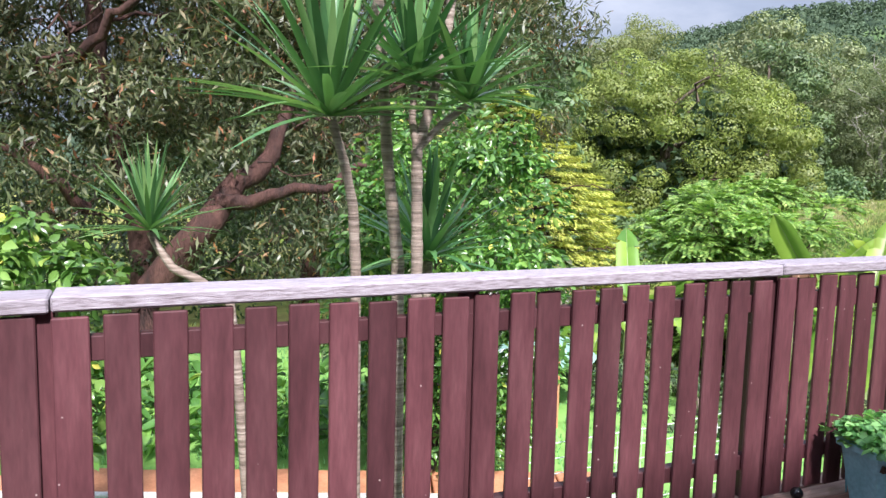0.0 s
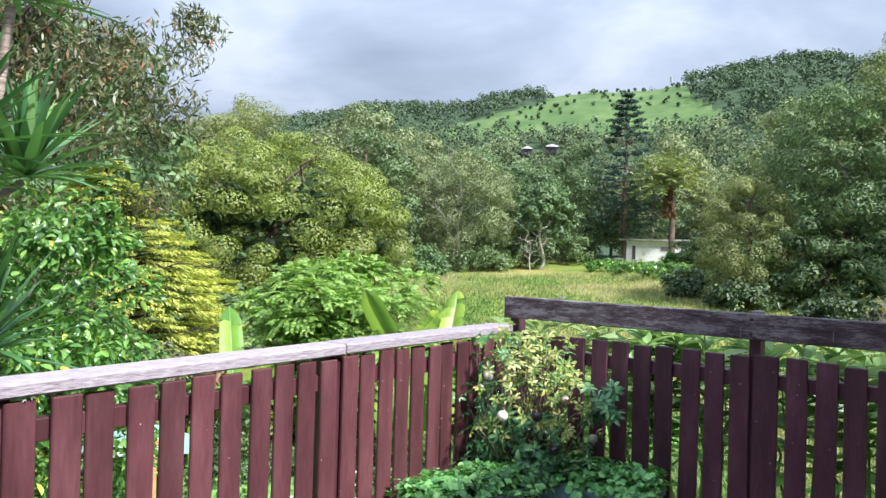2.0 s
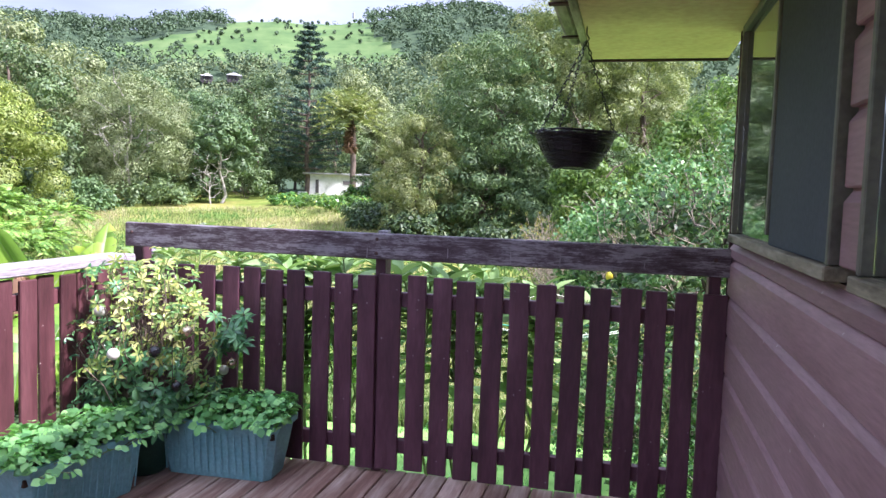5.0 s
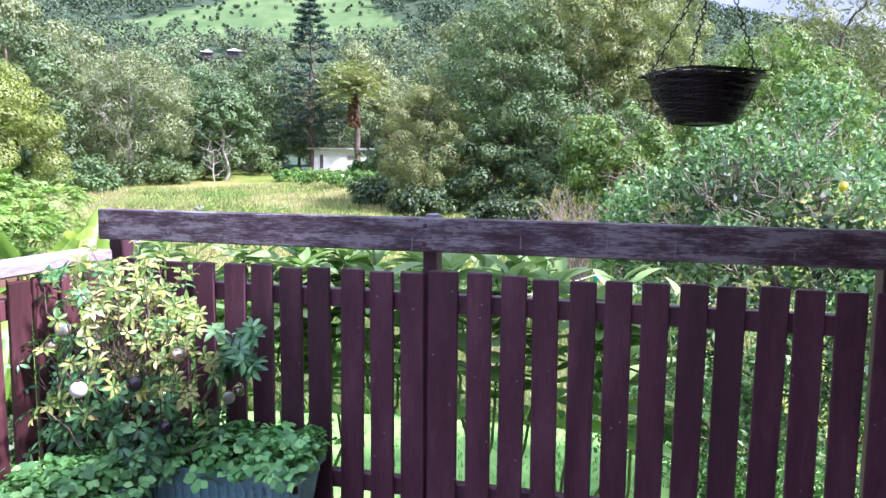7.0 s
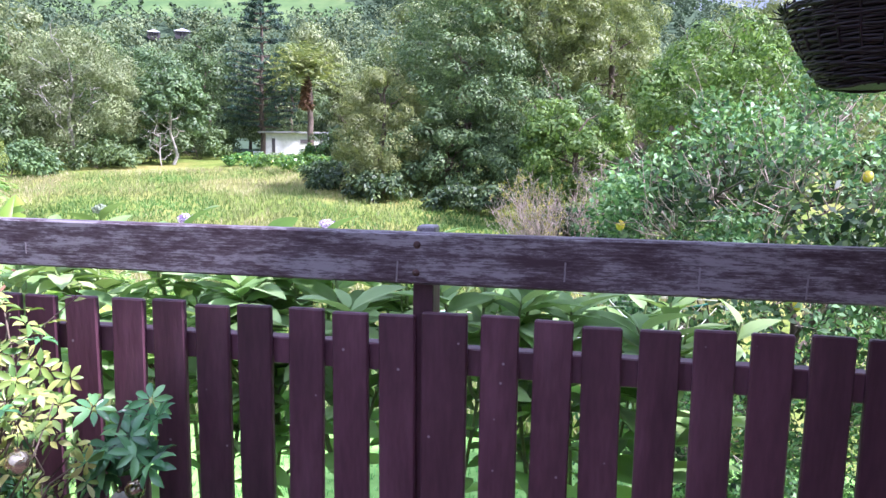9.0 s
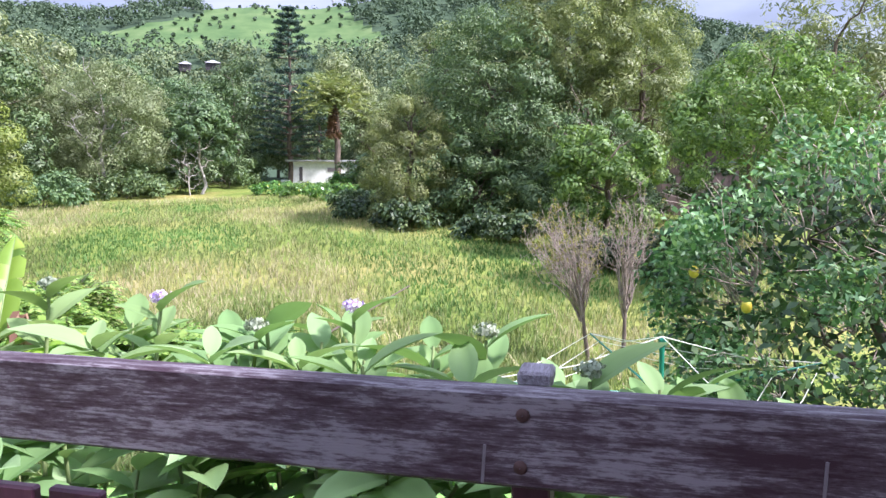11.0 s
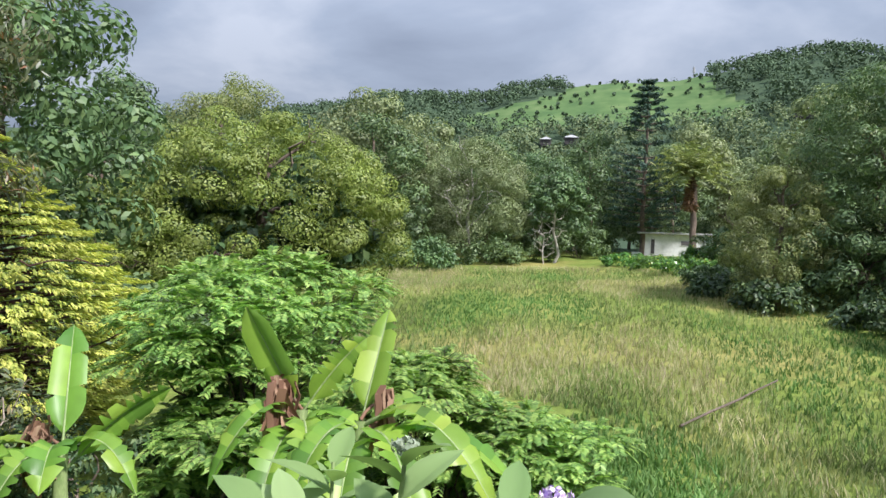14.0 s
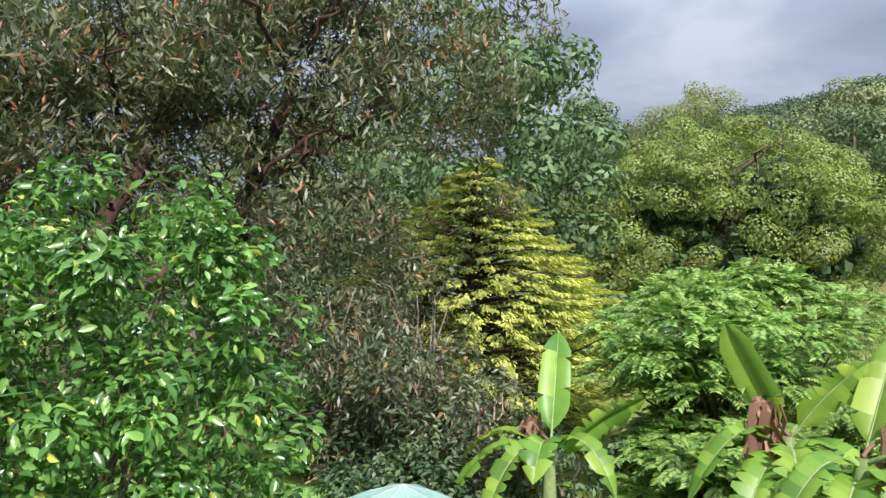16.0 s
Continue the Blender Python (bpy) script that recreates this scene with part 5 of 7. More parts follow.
def leafy_bush(name, loc, label, clumps, per, leaf, ll, lw, n_stems, spread, height, bark=M_BARK, droop=0.2, wide=True):
    t = thing(name, loc, label, "bush")
    st = []
    for k in range(n_stems):
        a = RNG.random() * 6.28
        e = np.array([math.cos(a) * spread * RNG.random(), math.sin(a) * spread * RNG.random(), height * (0.5 + 0.5 * RNG.random())])
        st.append(tube(bend((RNG.normal() * 0.12, RNG.normal() * 0.12, -0.2), e, 7, 0.04), np.linspace(0.035, 0.008, 7), 5))
    part_np("branchwork", join_np(st), bark, t)
    cl = np.asarray(clumps, float)
    n = len(cl) * per
    idx = np.repeat(np.arange(len(cl)), per)
    d = rand_dirs(n)
    c = cl[idx, :3] + d * cl[idx, 3:6] * (0.35 + 0.65 * RNG.random(n) ** 0.5)[:, None]
    nr = unit(d * 0.5 + rand_dirs(n) * 0.6 + np.array([0, 0, 0.55]))
    ax = d + rand_dirs(n) * 0.5 + np.array([0, 0, -droop])
    ls = ll * (0.65 + 0.7 * RNG.random(n))
    f = broad if wide else leaves
    part_np("crown", f(c, nr, ax, ls, ls * lw / ll), leaf, t)
    return t


cl = dome_clumps(190, 0, 0, 1.95, 1.05, 1.15, 1.8, 0.26, -0.95)
leafy_bush("glossy_bush", on_land(-5.65, 4.15), "tall bush of glossy bright green leaves", cl, 80, L_BUSH, 0.085, 0.036, 16, 0.8, 3.2)
built = set(bpy.data.objects)
# understorey
for (x, y, rr, hh, mt, lb) in ((-10.2, 8.2, 1.5, 1.2, L_UNDER, "dark leafy understorey shrub under the gum"), (-11.8, 7.2, 1.4, 2.6, L_UNDER, "dark leafy understorey shrub under the gum"), (-9.8, -0.5, 1.6, 2.4, L_UNDER, "dark leafy understorey shrub under the gum"),
                                (-13.2, 2.6, 2.0, 3.6, L_UNDER, "dark leafy understorey shrub under the gum"), (-17.0, 1.5, 3.2, 5.6, L_UNDER, "tall dark shrub behind the old gum"), (-18.0, 6.0, 3.2, 4.6, L_UNDER, "tall dark shrub behind the old gum"), (-15.0, -4.0, 3.0, 5.6, L_UNDER, "tall dark shrub behind the old gum"), (-10.5, -3.2, 1.8, 3.6, L_UNDER, "tall dark shrub behind the old gum"), (-14.0, -1.5, 2.2, 4.4, L_UNDER, "dark leafy understorey shrub under the gum")):
    leafy_bush("shrub", at(x, y), lb, dome_clumps(60, 0, 0, hh * 0.45, rr, rr, hh * 0.55, 0.4, -0.8), 70, mt, 0.10, 0.04, 10, rr * 0.7, hh * 0.8, wide=False)
for (x, y) in ((-21.5, 3.5), (-22.5, 8.0), (-20.5, -1.5), (-22, 12.5)):
    leafy_bush("shrub", at(x, y), "dark thicket behind the old gum", dome_clumps(70, 0, 0, 1.9, 2.8, 2.8, 2.4, 0.8, -0.8), 60, L_UNDER, 0.24, 0.10, 10, 2.0, 3.6, wide=False)
settle(built, (0.57, 0.02))
leafy_bush("shrub", on_land(-4.75, 0.66), "light green garden shrub beyond the fence", dome_clumps(44, 0, 0, 1.75, 0.55, 0.55, 0.95, 0.22, -0.9), 50, L_BUSH, 0.10, 0.055, 8, 0.4, 2.2)


built = set(bpy.data.objects)


for x, y, h in ((-11.6, 7.4, 3.3), (-10.6, 6.6, 2.9), (-10.2, 7.9, 1.7)):
    leafy_bush("shrub", on_land(x, y), "grey-green twiggy scrub before the golden cypress", dome_clumps(56, 0, 0, h * 0.48, 1.05, 1.05, h * 0.52, 0.36, -0.9), 80, L_GUM, 0.12, 0.034, 26, 1.0, h * 0.95, M_DRYTWIG, wide=False)
built = set(bpy.data.objects)


# bright pinnate-leaved shrubs
def pinnate_bush(loc, clumps, n, label, fl=0.34):
    t = thing("pinnate_shrub", loc, label, "bush")
    cl = np.asarray(clumps, float)
    st, c_all, n_all, a_all = [], [], [], []
    for k in range(n):
        q = cl[k % len(cl)]
        d = rand_dirs(1)[0]
        d[2] = abs(d[2]) * 0.8 - 0.1
        s = q[:3] + d * q[3:6] * (0.45 + 0.55 * RNG.random())
        out = unit((d * np.array([1, 1, 0.5]) + RNG.normal(size=3) * 0.3 + np.array([0, 0, 0.25]))[None])[0]
        m = 9
        tt = np.linspace(0.15, 1, m)
        line = s + out * (tt * fl)[:, None] + np.array([0, 0, -0.42]) * (tt ** 2 * fl)[:, None]
        tang = unit(np.gradient(line, axis=0))
        side = unit(np.cross(tang, np.array([0, 0, 1.0])) + 1e-6)
        nr = unit(np.cross(side, tang) + RNG.normal(size=(m, 3)) * 0.1)
        for sg in (-1, 1):
            ax = side * sg + tang * 0.55 - np.array([0, 0, 0.25])
            c_all.append(line + unit(ax) * 0.045); n_all.append(nr); a_all.append(ax)
        if k % 3 == 0:
            st.append(tube(line[::4], [0.004, 0.003, 0.002], 3))
    for q in cl:
        st.append(tube(bend((RNG.normal() * 0.2, RNG.normal() * 0.2, -0.2), q[:3], 6, 0.05), np.linspace(0.04, 0.008, 6), 5))
    c, nr, ax = np.concatenate(c_all), np.concatenate(n_all), np.concatenate(a_all)
    ln = 0.105 * (0.75 + 0.5 * RNG.random(len(c)))
    part_np("crown", leaves(c, nr, ax, ln, ln * 0.32), L_BRIGHT, t, "feathery bright green leaflets")
    part_np("branchwork", join_np(st), M_BARK, t)


pinnate_bush(at(-9.0, 12.2), dome_clumps(64, 0, 0, 1.7, 1.8, 1.8, 1.6, 0.5, -0.95), 3900, "bright green feathery-leaved shrub")
pinnate_bush(at(-5.6, 14.0), dome_clumps(30, 0, 0, 0.75, 1.5, 1.0, 0.75, 0.36, -0.6), 1300, "low bright green feathery-leaved shrub", 0.27)
pinnate_bush(at(-6.9, 13.4), dome_clumps(30, 0, 0, 1.05, 1.0, 1.0, 1.0, 0.4, -0.8), 1300, "bright green feathery-leaved shrub")


settle(built, (0.6, 0.0))


# bananas
def banana_leaf(base, out, length, width, arch, lift, tears=3, folded=0.32, roll=0.0):
    """A blade on a midrib that rises and arches over; the halves are cut by tears."""
    n = 16
    t = np.linspace(0, 1, n)
    out = unit(np.array([[out[0], out[1], 0]]))[0]
    p = np.asarray(base) + out * (t * length * (1 - 0.35 * lift))[:, None] + np.array([0, 0, 1.0]) * ((lift * t - arch * t ** 2.2) * length)[:, None]
    tang = unit(np.gradient(p, axis=0))
    side = np.array([-out[1], out[0], 0.0])
    up = np.cross(tang, side) * -1
    up = np.where(up[:, 2:3] < 0, -up, up)
    side = side * math.cos(radians(roll)) + up * math.sin(radians(roll))
    up = np.cross(tang, side)
    up = np.where(np.sum(up * np.array([0.6, -0.75, 0.3]), 1, keepdims=True) < 0, -up, up)
    prof = np.clip((t - 0.16) / 0.14, 0, 1) ** 0.6 * np.clip((1.0 - t) / 0.20, 0, 1) ** 0.6 * (1.05 - 0.25 * t)
    pieces = [tube(p, np.linspace(0.018, 0.004, n) * (length / 1.3), 5)]
    blade = []
    for sg in (-1, 1):
        cuts = sorted(RNG.choice(np.arange(5, n - 2), size=tears, replace=False)) if tears else []
        start = 1
        for c in list(cuts) + [n - 1]:
            idx = np.arange(start, c + 1)
            if len(idx) < 2:
                continue
            a = p[idx]
            sd = side[idx]
            w = (prof[idx] * width / 2)[:, None]
            dip = RNG.normal() * 0.12
            mid = a + sd * sg * w * 0.55 + up[idx] * w * folded
            edge = a + sd * sg * w + up[idx] * w * (folded * 0.5 + dip)
            pull = np.zeros((len(idx), 1)); pull[-1] = -0.6; pull[0] = 0.25
            edge = edge + tang[idx] * pull * length / n
            v = np.stack([a, mid, edge], 1).reshape(-1, 3)
            m = len(idx)
            i = np.arange(m - 1)[:, None] * 3
            f = np.concatenate([i + np.array([[0, 1, 4, 3]]), i + np.array([[1, 2, 5, 4]])], 0)
            blade.append((v, f))
            start = c
    return pieces, blade


def banana(loc, label, leaf_specs, dead=8, stem_h=1.2, dead_at=240, stem_lean=(0, 0)):
    t = thing("banana_plant", loc, label, "banana plant", "banana plants")
    top = np.array([stem_lean[0], stem_lean[1], stem_h])
    stem = [tube(bend((0, 0, -0.2), top, 6, 0.01), np.linspace(0.11, 0.06, 6), 9)]
    part_np("pseudostem", join_np(stem), M_GREENSTEM, t, smooth=True)
    for (ang, length, width, arch, lift, tears, *turn) in leaf_specs:
        o = (math.cos(radians(ang)), math.sin(radians(ang)))
        ribs, blade = banana_leaf(top - np.array([0, 0, 0.30 * RNG.random() if lift < 1 else 0.05]), o, length, width, arch, lift, tears, 0.32, turn[0] if turn else 0.0)
        lf = part_np("leaf", join_np(blade), L_BANANA, t, smooth=True)
        part_np("midrib", join_np(ribs), M_GREENSTEM, lf)
    if dead:
        bl = []
        da = radians(dead_at)
        root = top + np.array([math.cos(da) * 0.22, math.sin(da) * 0.22, 0.25])
        bl.append(tube(bend(top, root, 5, 0.05), np.linspace(0.02, 0.012, 5), 5))
        for k in range(dead):
            s = root + RNG.normal(size=3) * np.array([0.05, 0.05, 0.06])
            e = s + np.array([RNG.normal() * 0.10, RNG.normal() * 0.10, -0.35 - 0.35 * RNG.random()])
            m = bend(s, e, 6, 0.04)
            a = RNG.random() * 6.28
            sd = np.array([-math.sin(a), math.cos(a), 0.2 * RNG.normal()])
            w = 0.015 + 0.03 * RNG.random()
            v = np.stack([m - sd * w, m + np.array([0.012, 0.012, 0]), m + sd * w], 1).reshape(-1, 3)
            i = np.arange(5)[:, None] * 3
            bl.append((v, np.concatenate([i + np.array([[0, 1, 4, 3]]), i + np.array([[1, 2, 5, 4]])], 0)))
        part_np("withered_foliage", join_np(bl), M_DEADLEAF, t, "brown withered hanging leaves")


# angles are in degrees from +x, anticlockwise
banana(on_land(-8.25, 8.3), "banana plant with broad green leaves and a withered one",
       [(150, 1.3, 0.40, 0.10, 1.05, 2), (322, 1.1, 0.44, 0.95, 0.85, 4), (70, 1.5, 0.46, 0.30, 0.85, 7, -55), (232, 1.4, 0.34, 0.80, 0.62, 7), (255, 1.5, 0.36, 1.0, 0.6, 7), (20, 1.3, 0.38, 0.95, 0.75, 7), (290, 1.3, 0.38, 1.15, 0.6, 7)], 26, 1.16, 238)
banana(on_land(-6.04, 9.57), "banana plant with torn and withered leaves",
       [(218, 0.95, 0.38, 0.05, 1.12, 1, 70), (45, 0.95, 0.32, 0.25, 1.05, 7, -75), (5, 0.9, 0.34, 0.5, 0.6, 4), (245, 1.0, 0.34, 0.8, 0.65, 6), (262, 1.2, 0.34, 1.05, 0.6, 7), (325, 1.3, 0.40, 1.15, 0.55, 7), (295, 1.2, 0.40, 1.2, 0.5, 7)], 40, 1.85, 250)
banana(on_land(-5.37, 9.71), "banana plant with one tall bright upright leaf",
       [(112, 1.0, 0.36, 0.02, 1.05, 3), (60, 0.9, 0.34, 0.5, 0.8, 3), (28, 2.0, 0.46, 0.78, 0.5, 8), (8, 1.8, 0.46, 0.85, 0.56, 8), (225, 1.2, 0.36, 0.95, 0.6, 7), (305, 1.4, 0.40, 1.1, 0.55, 8), (275, 1.3, 0.40, 1.15, 0.5, 8), (340, 1.6, 0.42, 1.0, 0.5, 8)], 16, 1.86, 60)
built = set(bpy.data.objects)
pinnate_bush(at(-7.5, 10.9), dome_clumps(30, 0, 0, 0.7, 1.2, 0.9, 0.75, 0.34, -0.6), 900, "low feathery-leaved shrub between the bananas", 0.27)
for (x, y, rr, hh) in ((-9.6, 9.9, 1.1, 1.1), (-8.0, 8.0, 0.9, 0.55), (-6.6, 9.0, 1.1, 0.5), (-5.2, 9.6, 1.0, 0.5), (-9.4, 7.6, 1.0, 0.9)):
    leafy_bush("shrub", at(x, y), "low dark green growth under the bananas", dome_clumps(34, 0, 0, hh * 0.4, rr, rr, hh * 0.6, 0.26, -0.3), 60, L_UNDER, 0.10, 0.045, 5, rr * 0.6, hh * 0.7, wide=False)


settle(built, (0.69, -0.02))


def long_leaves(base, axis, nrm, length, width, droop=0.25, fold=0.18):
    """Smooth pointed leaves with a folded midrib that bend over towards the tip."""
    n = len(base)
    m = 7
    t = np.linspace(0, 1, m)
    axis = unit(axis); nrm = unit(nrm - axis * np.sum(nrm * axis, 1, keepdims=True))
    side = np.cross(nrm, axis)
    ln = np.asarray(length)[:, None, None]
    w = (np.sin(np.pi * t ** 0.85) ** 0.8 * np.asarray(width)[:, None] / 2)[:, :, None]
    tt = t[None, :, None]
    mid = base[:, None] + axis[:, None] * ln * tt - nrm[:, None] * ln * droop * tt ** 2
    rise = nrm[:, None] * w * (fold * 2)
    v = np.stack([mid - side[:, None] * w + rise, mid - side[:, None] * w * 0.5 + rise * 0.75, mid, mid + side[:, None] * w * 0.5 + rise * 0.75, mid + side[:, None] * w + rise], 2).reshape(-1, 3)
    k = np.arange(n)[:, None, None] * (m * 5)
    i = np.arange(m - 1)[None, :, None] * 5
    j = np.arange(4)[None, None]
    q = (k + i + j).reshape(-1)
    return v, np.stack([q, q + 1, q + 6, q + 5], -1)


# tall soft-leaved flowering weeds along the fence
def tobacco(x, y, top, flower, n=17):
    g0 = on_land(x, y)[2]
    t = thing("tobacco_bush", (x, y, g0), "tall soft grey-green weed" + (" with mauve flower heads" if flower == 1 else " with grey-green bud heads" if flower == 2 else ""), "plant", "tall weeds along the fence")
    h = top - g0
    stem = bend((0, 0, -0.1), (RNG.normal() * 0.08, RNG.normal() * 0.08, h), 8, 0.012)
    st = [tube(stem, np.linspace(0.016, 0.005, 8), 6)]
    heads = [(stem, 1.0, h)]
    for q in range(3):
        k0 = 4 + q % 3
        a = q * 2.1 + RNG.random()
        e = stem[k0] + np.array([math.cos(a) * 0.22, math.sin(a) * 0.22, h - stem[k0][2] - 0.10 * RNG.random() - 0.03])
        br = bend(stem[k0], e, 8, 0.02)
        st.append(tube(br, np.linspace(0.010, 0.004, 8), 5))
        heads.append((br, 0.8, None))
    b0, ax, nr, ln = [], [], [], []
    for line_, size, _ in heads:
        cnt = n + 5 if size == 1.0 else n - 2
        for k in range(cnt):
            u = (0.72 + 0.28 * (k + 0.5) / cnt) if size == 1.0 else (0.48 + 0.52 * (k + 0.5) / cnt)
            i = min(int(u * 7), 6)
            s = line_[i] + (line_[i + 1] - line_[i]) * (u * 7 - i)
            a = k * 2.4 + RNG.normal() * 0.3
            up = 0.25 + 1.0 * max(0, u - 0.7) / 0.3
            d = unit(np.array([[math.cos(a), math.sin(a), up * 0.75]]))[0]
            b0.append(s); ax.append(d)
            ln.append(0.235 * size * (0.75 + 0.5 * RNG.random()) * (1.0 if u < 0.95 else 0.75))
            nr.append(np.array([0, 0, 1.0]) - d * 0.4 * up + RNG.normal(size=3) * 0.18)
    part_np("stem", join_np(st), M_GREENSTEM, t)
    ln = np.array(ln)
    part_np("foliage", long_leaves(np.array(b0), np.array(ax), np.array(nr), ln, ln * 0.42, 0.26), L_TOBACCO, t, "broad soft grey-green leaves", True)
    if flower:
        e = stem[-1]
        m = 130
        d = rand_dirs(m) * np.array([1, 1, 0.55])
        cc = e + np.array([0, 0, 0.03]) + d * (0.018 + 0.018 * RNG.random(m))[:, None]
        part_np("flower_head", leaves(cc, unit(d + RNG.normal(size=(m, 3)) * 0.3), rand_dirs(m), 0.013, 0.011), M_FLOWER if flower == 1 else M_BUD, t, "mauve flower head" if flower == 1 else "grey-green bud head")


for (x, y, top, fl) in ((-1.16, 5.98, 1.03, 1), (-1.61, 5.93, 1.06, 2), (-1.86, 5.95, 0.88, 1), (-0.76, 5.95, 1.0, 2), (-0.57, 5.98, 1.02, 1), (-0.68, 5.85, 1.02, 0), (-0.26, 5.95, 0.99, 2),
                         (-0.48, 5.80, 0.96, 0), (-0.02, 5.95, 0.95, 2), (0.2, 5.85, 0.92, 0), (0.36, 5.95, 0.90, 0), (-0.95, 5.8, 0.84, 0), (-1.35, 5.8, 0.80, 0), (0.55, 5.85, 0.84, 0),
                         (0.75, 5.95, 0.80, 0)):
    tobacco(x, y, top, fl)


# dry twiggy shrub in the meadow
def twiggy(loc, h, lean, leafy, label, n=34, spread=0.75):
    t = thing("dry_shrub", loc, label, "bush", "dry shrubs")
    tw, tips = [], []
    fork = np.array([lean[0] * 0.3, lean[1] * 0.3, h * 0.30])
    for k in range(n):
        a = k * 2.4 + RNG.random()
        rr = spread * (0.25 + 0.75 * RNG.random() ** 0.7)
        e = np.array([lean[0] + math.cos(a) * rr, lean[1] + math.sin(a) * rr, h * (0.98 - 0.30 * (rr / spread) ** 2 - 0.12 * RNG.random())])
        s = fork + np.array([RNG.normal() * 0.03, RNG.normal() * 0.03, h * (0.10 * RNG.random() - 0.06)])
        ln = bend(s, e, 7, 0.03)
        ln[1:4] += np.array([0, 0, 0.05 * h]) * np.array([[0.5], [1.0], [0.7]])
        tw.append(tube(ln, np.linspace(0.016, 0.004, 7), 4))
        for q in range(10):
            j = RNG.integers(3, 7)
            e2 = ln[j] + np.array([RNG.normal() * 0.17, RNG.normal() * 0.17, 0.10 + 0.28 * RNG.random()])
            tw.append(tube(bend(ln[j], e2, 4, 0.05), np.linspace(0.006, 0.002, 4), 3))
            tips.append(e2)
    part_np("trunk", tube(bend((0, 0, -0.2), fork + np.array([0, 0, 0.1]), 6, 0.02), np.linspace(0.065, 0.04, 6), 7), M_BARK, t)
    part_np("twig_tangle", join_np(tw), M_DRYTWIG, t, "bleached bare twigs")
    if leafy:
        tips = np.array(tips)
        sel = tips[RNG.random(len(tips)) < leafy]
        part_np("foliage", cloud([(*p, 0.07, 0.07, 0.09) for p in sel], 12, 0.055, 0.02, 0.1, 0.4), L_SHRUBY, t, "sparse yellow-green leaves")


twiggy(on_land(-0.36, 23.2), 4.35, (-0.75, 0.0), 0.30, "dry twiggy shrub with a few yellow-green leaves", 64, 1.15)
twiggy(on_land(0.46, 23.0), 4.9, (0.05, 0.0), 0.05, "bare bleached twiggy shrub", 30, 0.75)


built = set(bpy.data.objects)


# lemon tree
def lemon_tree():
    x, y = 2.15, 9.9
    g0 = gz(x, y)
    t = thing("lemon_tree", (x, y, g0), "straggly lemon tree with pale twigs and a few lemons", "tree")
    H = 2.0 - g0
    tw, tips = branching((0, 0, -0.2), (0.1, 0, H * 0.75), 0.08, 1.2, 16, 6, 0.07, 0.2)
    ex = []
    cl = dome_clumps(190, 0, 0, H * 0.52, 1.85, 1.6, H * 0.5, 0.27, -0.85)
    for q in cl:
        for k in range(4):
            s = np.array(q[:3]) * np.array([0.7, 0.7, 0.9])
            e = np.array(q[:3]) + rand_dirs(1)[0] * 0.32 + np.array([0, 0, 0.1])
            ex.append(tube(bend(s, e, 5, 0.08), np.linspace(0.007, 0.002, 5), 3))
    part_np("trunk", tw, M_BARK, t)
    part_np("twig_tangle", join_np(ex), M_DRYTWIG, t, "bleached tangled twigs")
    part_np("crown", cloud([c for c in cl], 185, 0.058, 0.03, 0.3, 0.5, 0.1), L_LEMON, t)
    # added darker leaves inside, coloured in place of the shade there
    part_np("inner_crown", cloud(dome_clumps(75, 0, 0, H * 0.48, 1.5, 1.3, H * 0.44, 0.4, -0.95), 100, 0.09, 0.045, 0.2, 0.4), L_UNDER, t, "dark inner fill leaves, shade put in their colour")
    for (fx, fy, fz) in ((1.03, 9.25, 0.569), (0.75, 9.6, 0.75), (1.9, 8.75, 0.3), (0.95, 8.95, 0.02), (2.4, 9.0, 1.2)):
        bm = bmesh.new()
        bmesh.ops.create_uvsphere(bm, u_segments=14, v_segments=10, radius=0.036, matrix=Matrix.Diagonal((1, 1, 1.25, 1)))
        part("lemon", bm, M_LEMON, t, "ripe yellow lemon", True).location = (fx - x, fy - y, fz - g0)


lemon_tree()


settle(built, (0.6, 0.0))


# strap-leaved stems beyond the fence
def yucca_head(c, n, length, width, up=0.4, thin=1.0):
    blades_, = ([],)
    for k in range(n):
        u = (k + 0.5) / n
        a = k * 2.39996
        el = radians(87 - 84 * u ** 0.95 + RNG.normal() * 7)
        d = np.array([math.cos(a) * math.cos(el), math.sin(a) * math.cos(el), math.sin(el)])
        L0 = length * (0.8 + 0.35 * RNG.random())
        m = 7
        t = np.linspace(0, 1, m)
        sag = 0.16 * max(0.1, math.cos(el))
        p = np.asarray(c) + d * (t * L0)[:, None] + np.array([0, 0, -1.0]) * (sag * t ** 2 * L0)[:, None] * (1 if RNG.random() < 0.85 else 2.4)
        side = unit(np.cross(d, [0, 0, 1.0])[None] + 1e-6)[0]
        nrm = np.cross(side, d)
        w = width / 2 * np.array([0.55, 0.9, 1.0, 0.92, 0.72, 0.42, 0.03])
        v = np.stack([p - side * w[:, None] + nrm * (w * 0.35)[:, None], p, p + side * w[:, None] + nrm * (w * 0.35)[:, None]], 1).reshape(-1, 3)
        i = np.arange(m - 1)[:, None] * 3
        blades_.append((v, np.concatenate([i + np.array([[0, 1, 4, 3]]), i + np.array([[1, 2, 5, 4]])], 0)))
    return blades_


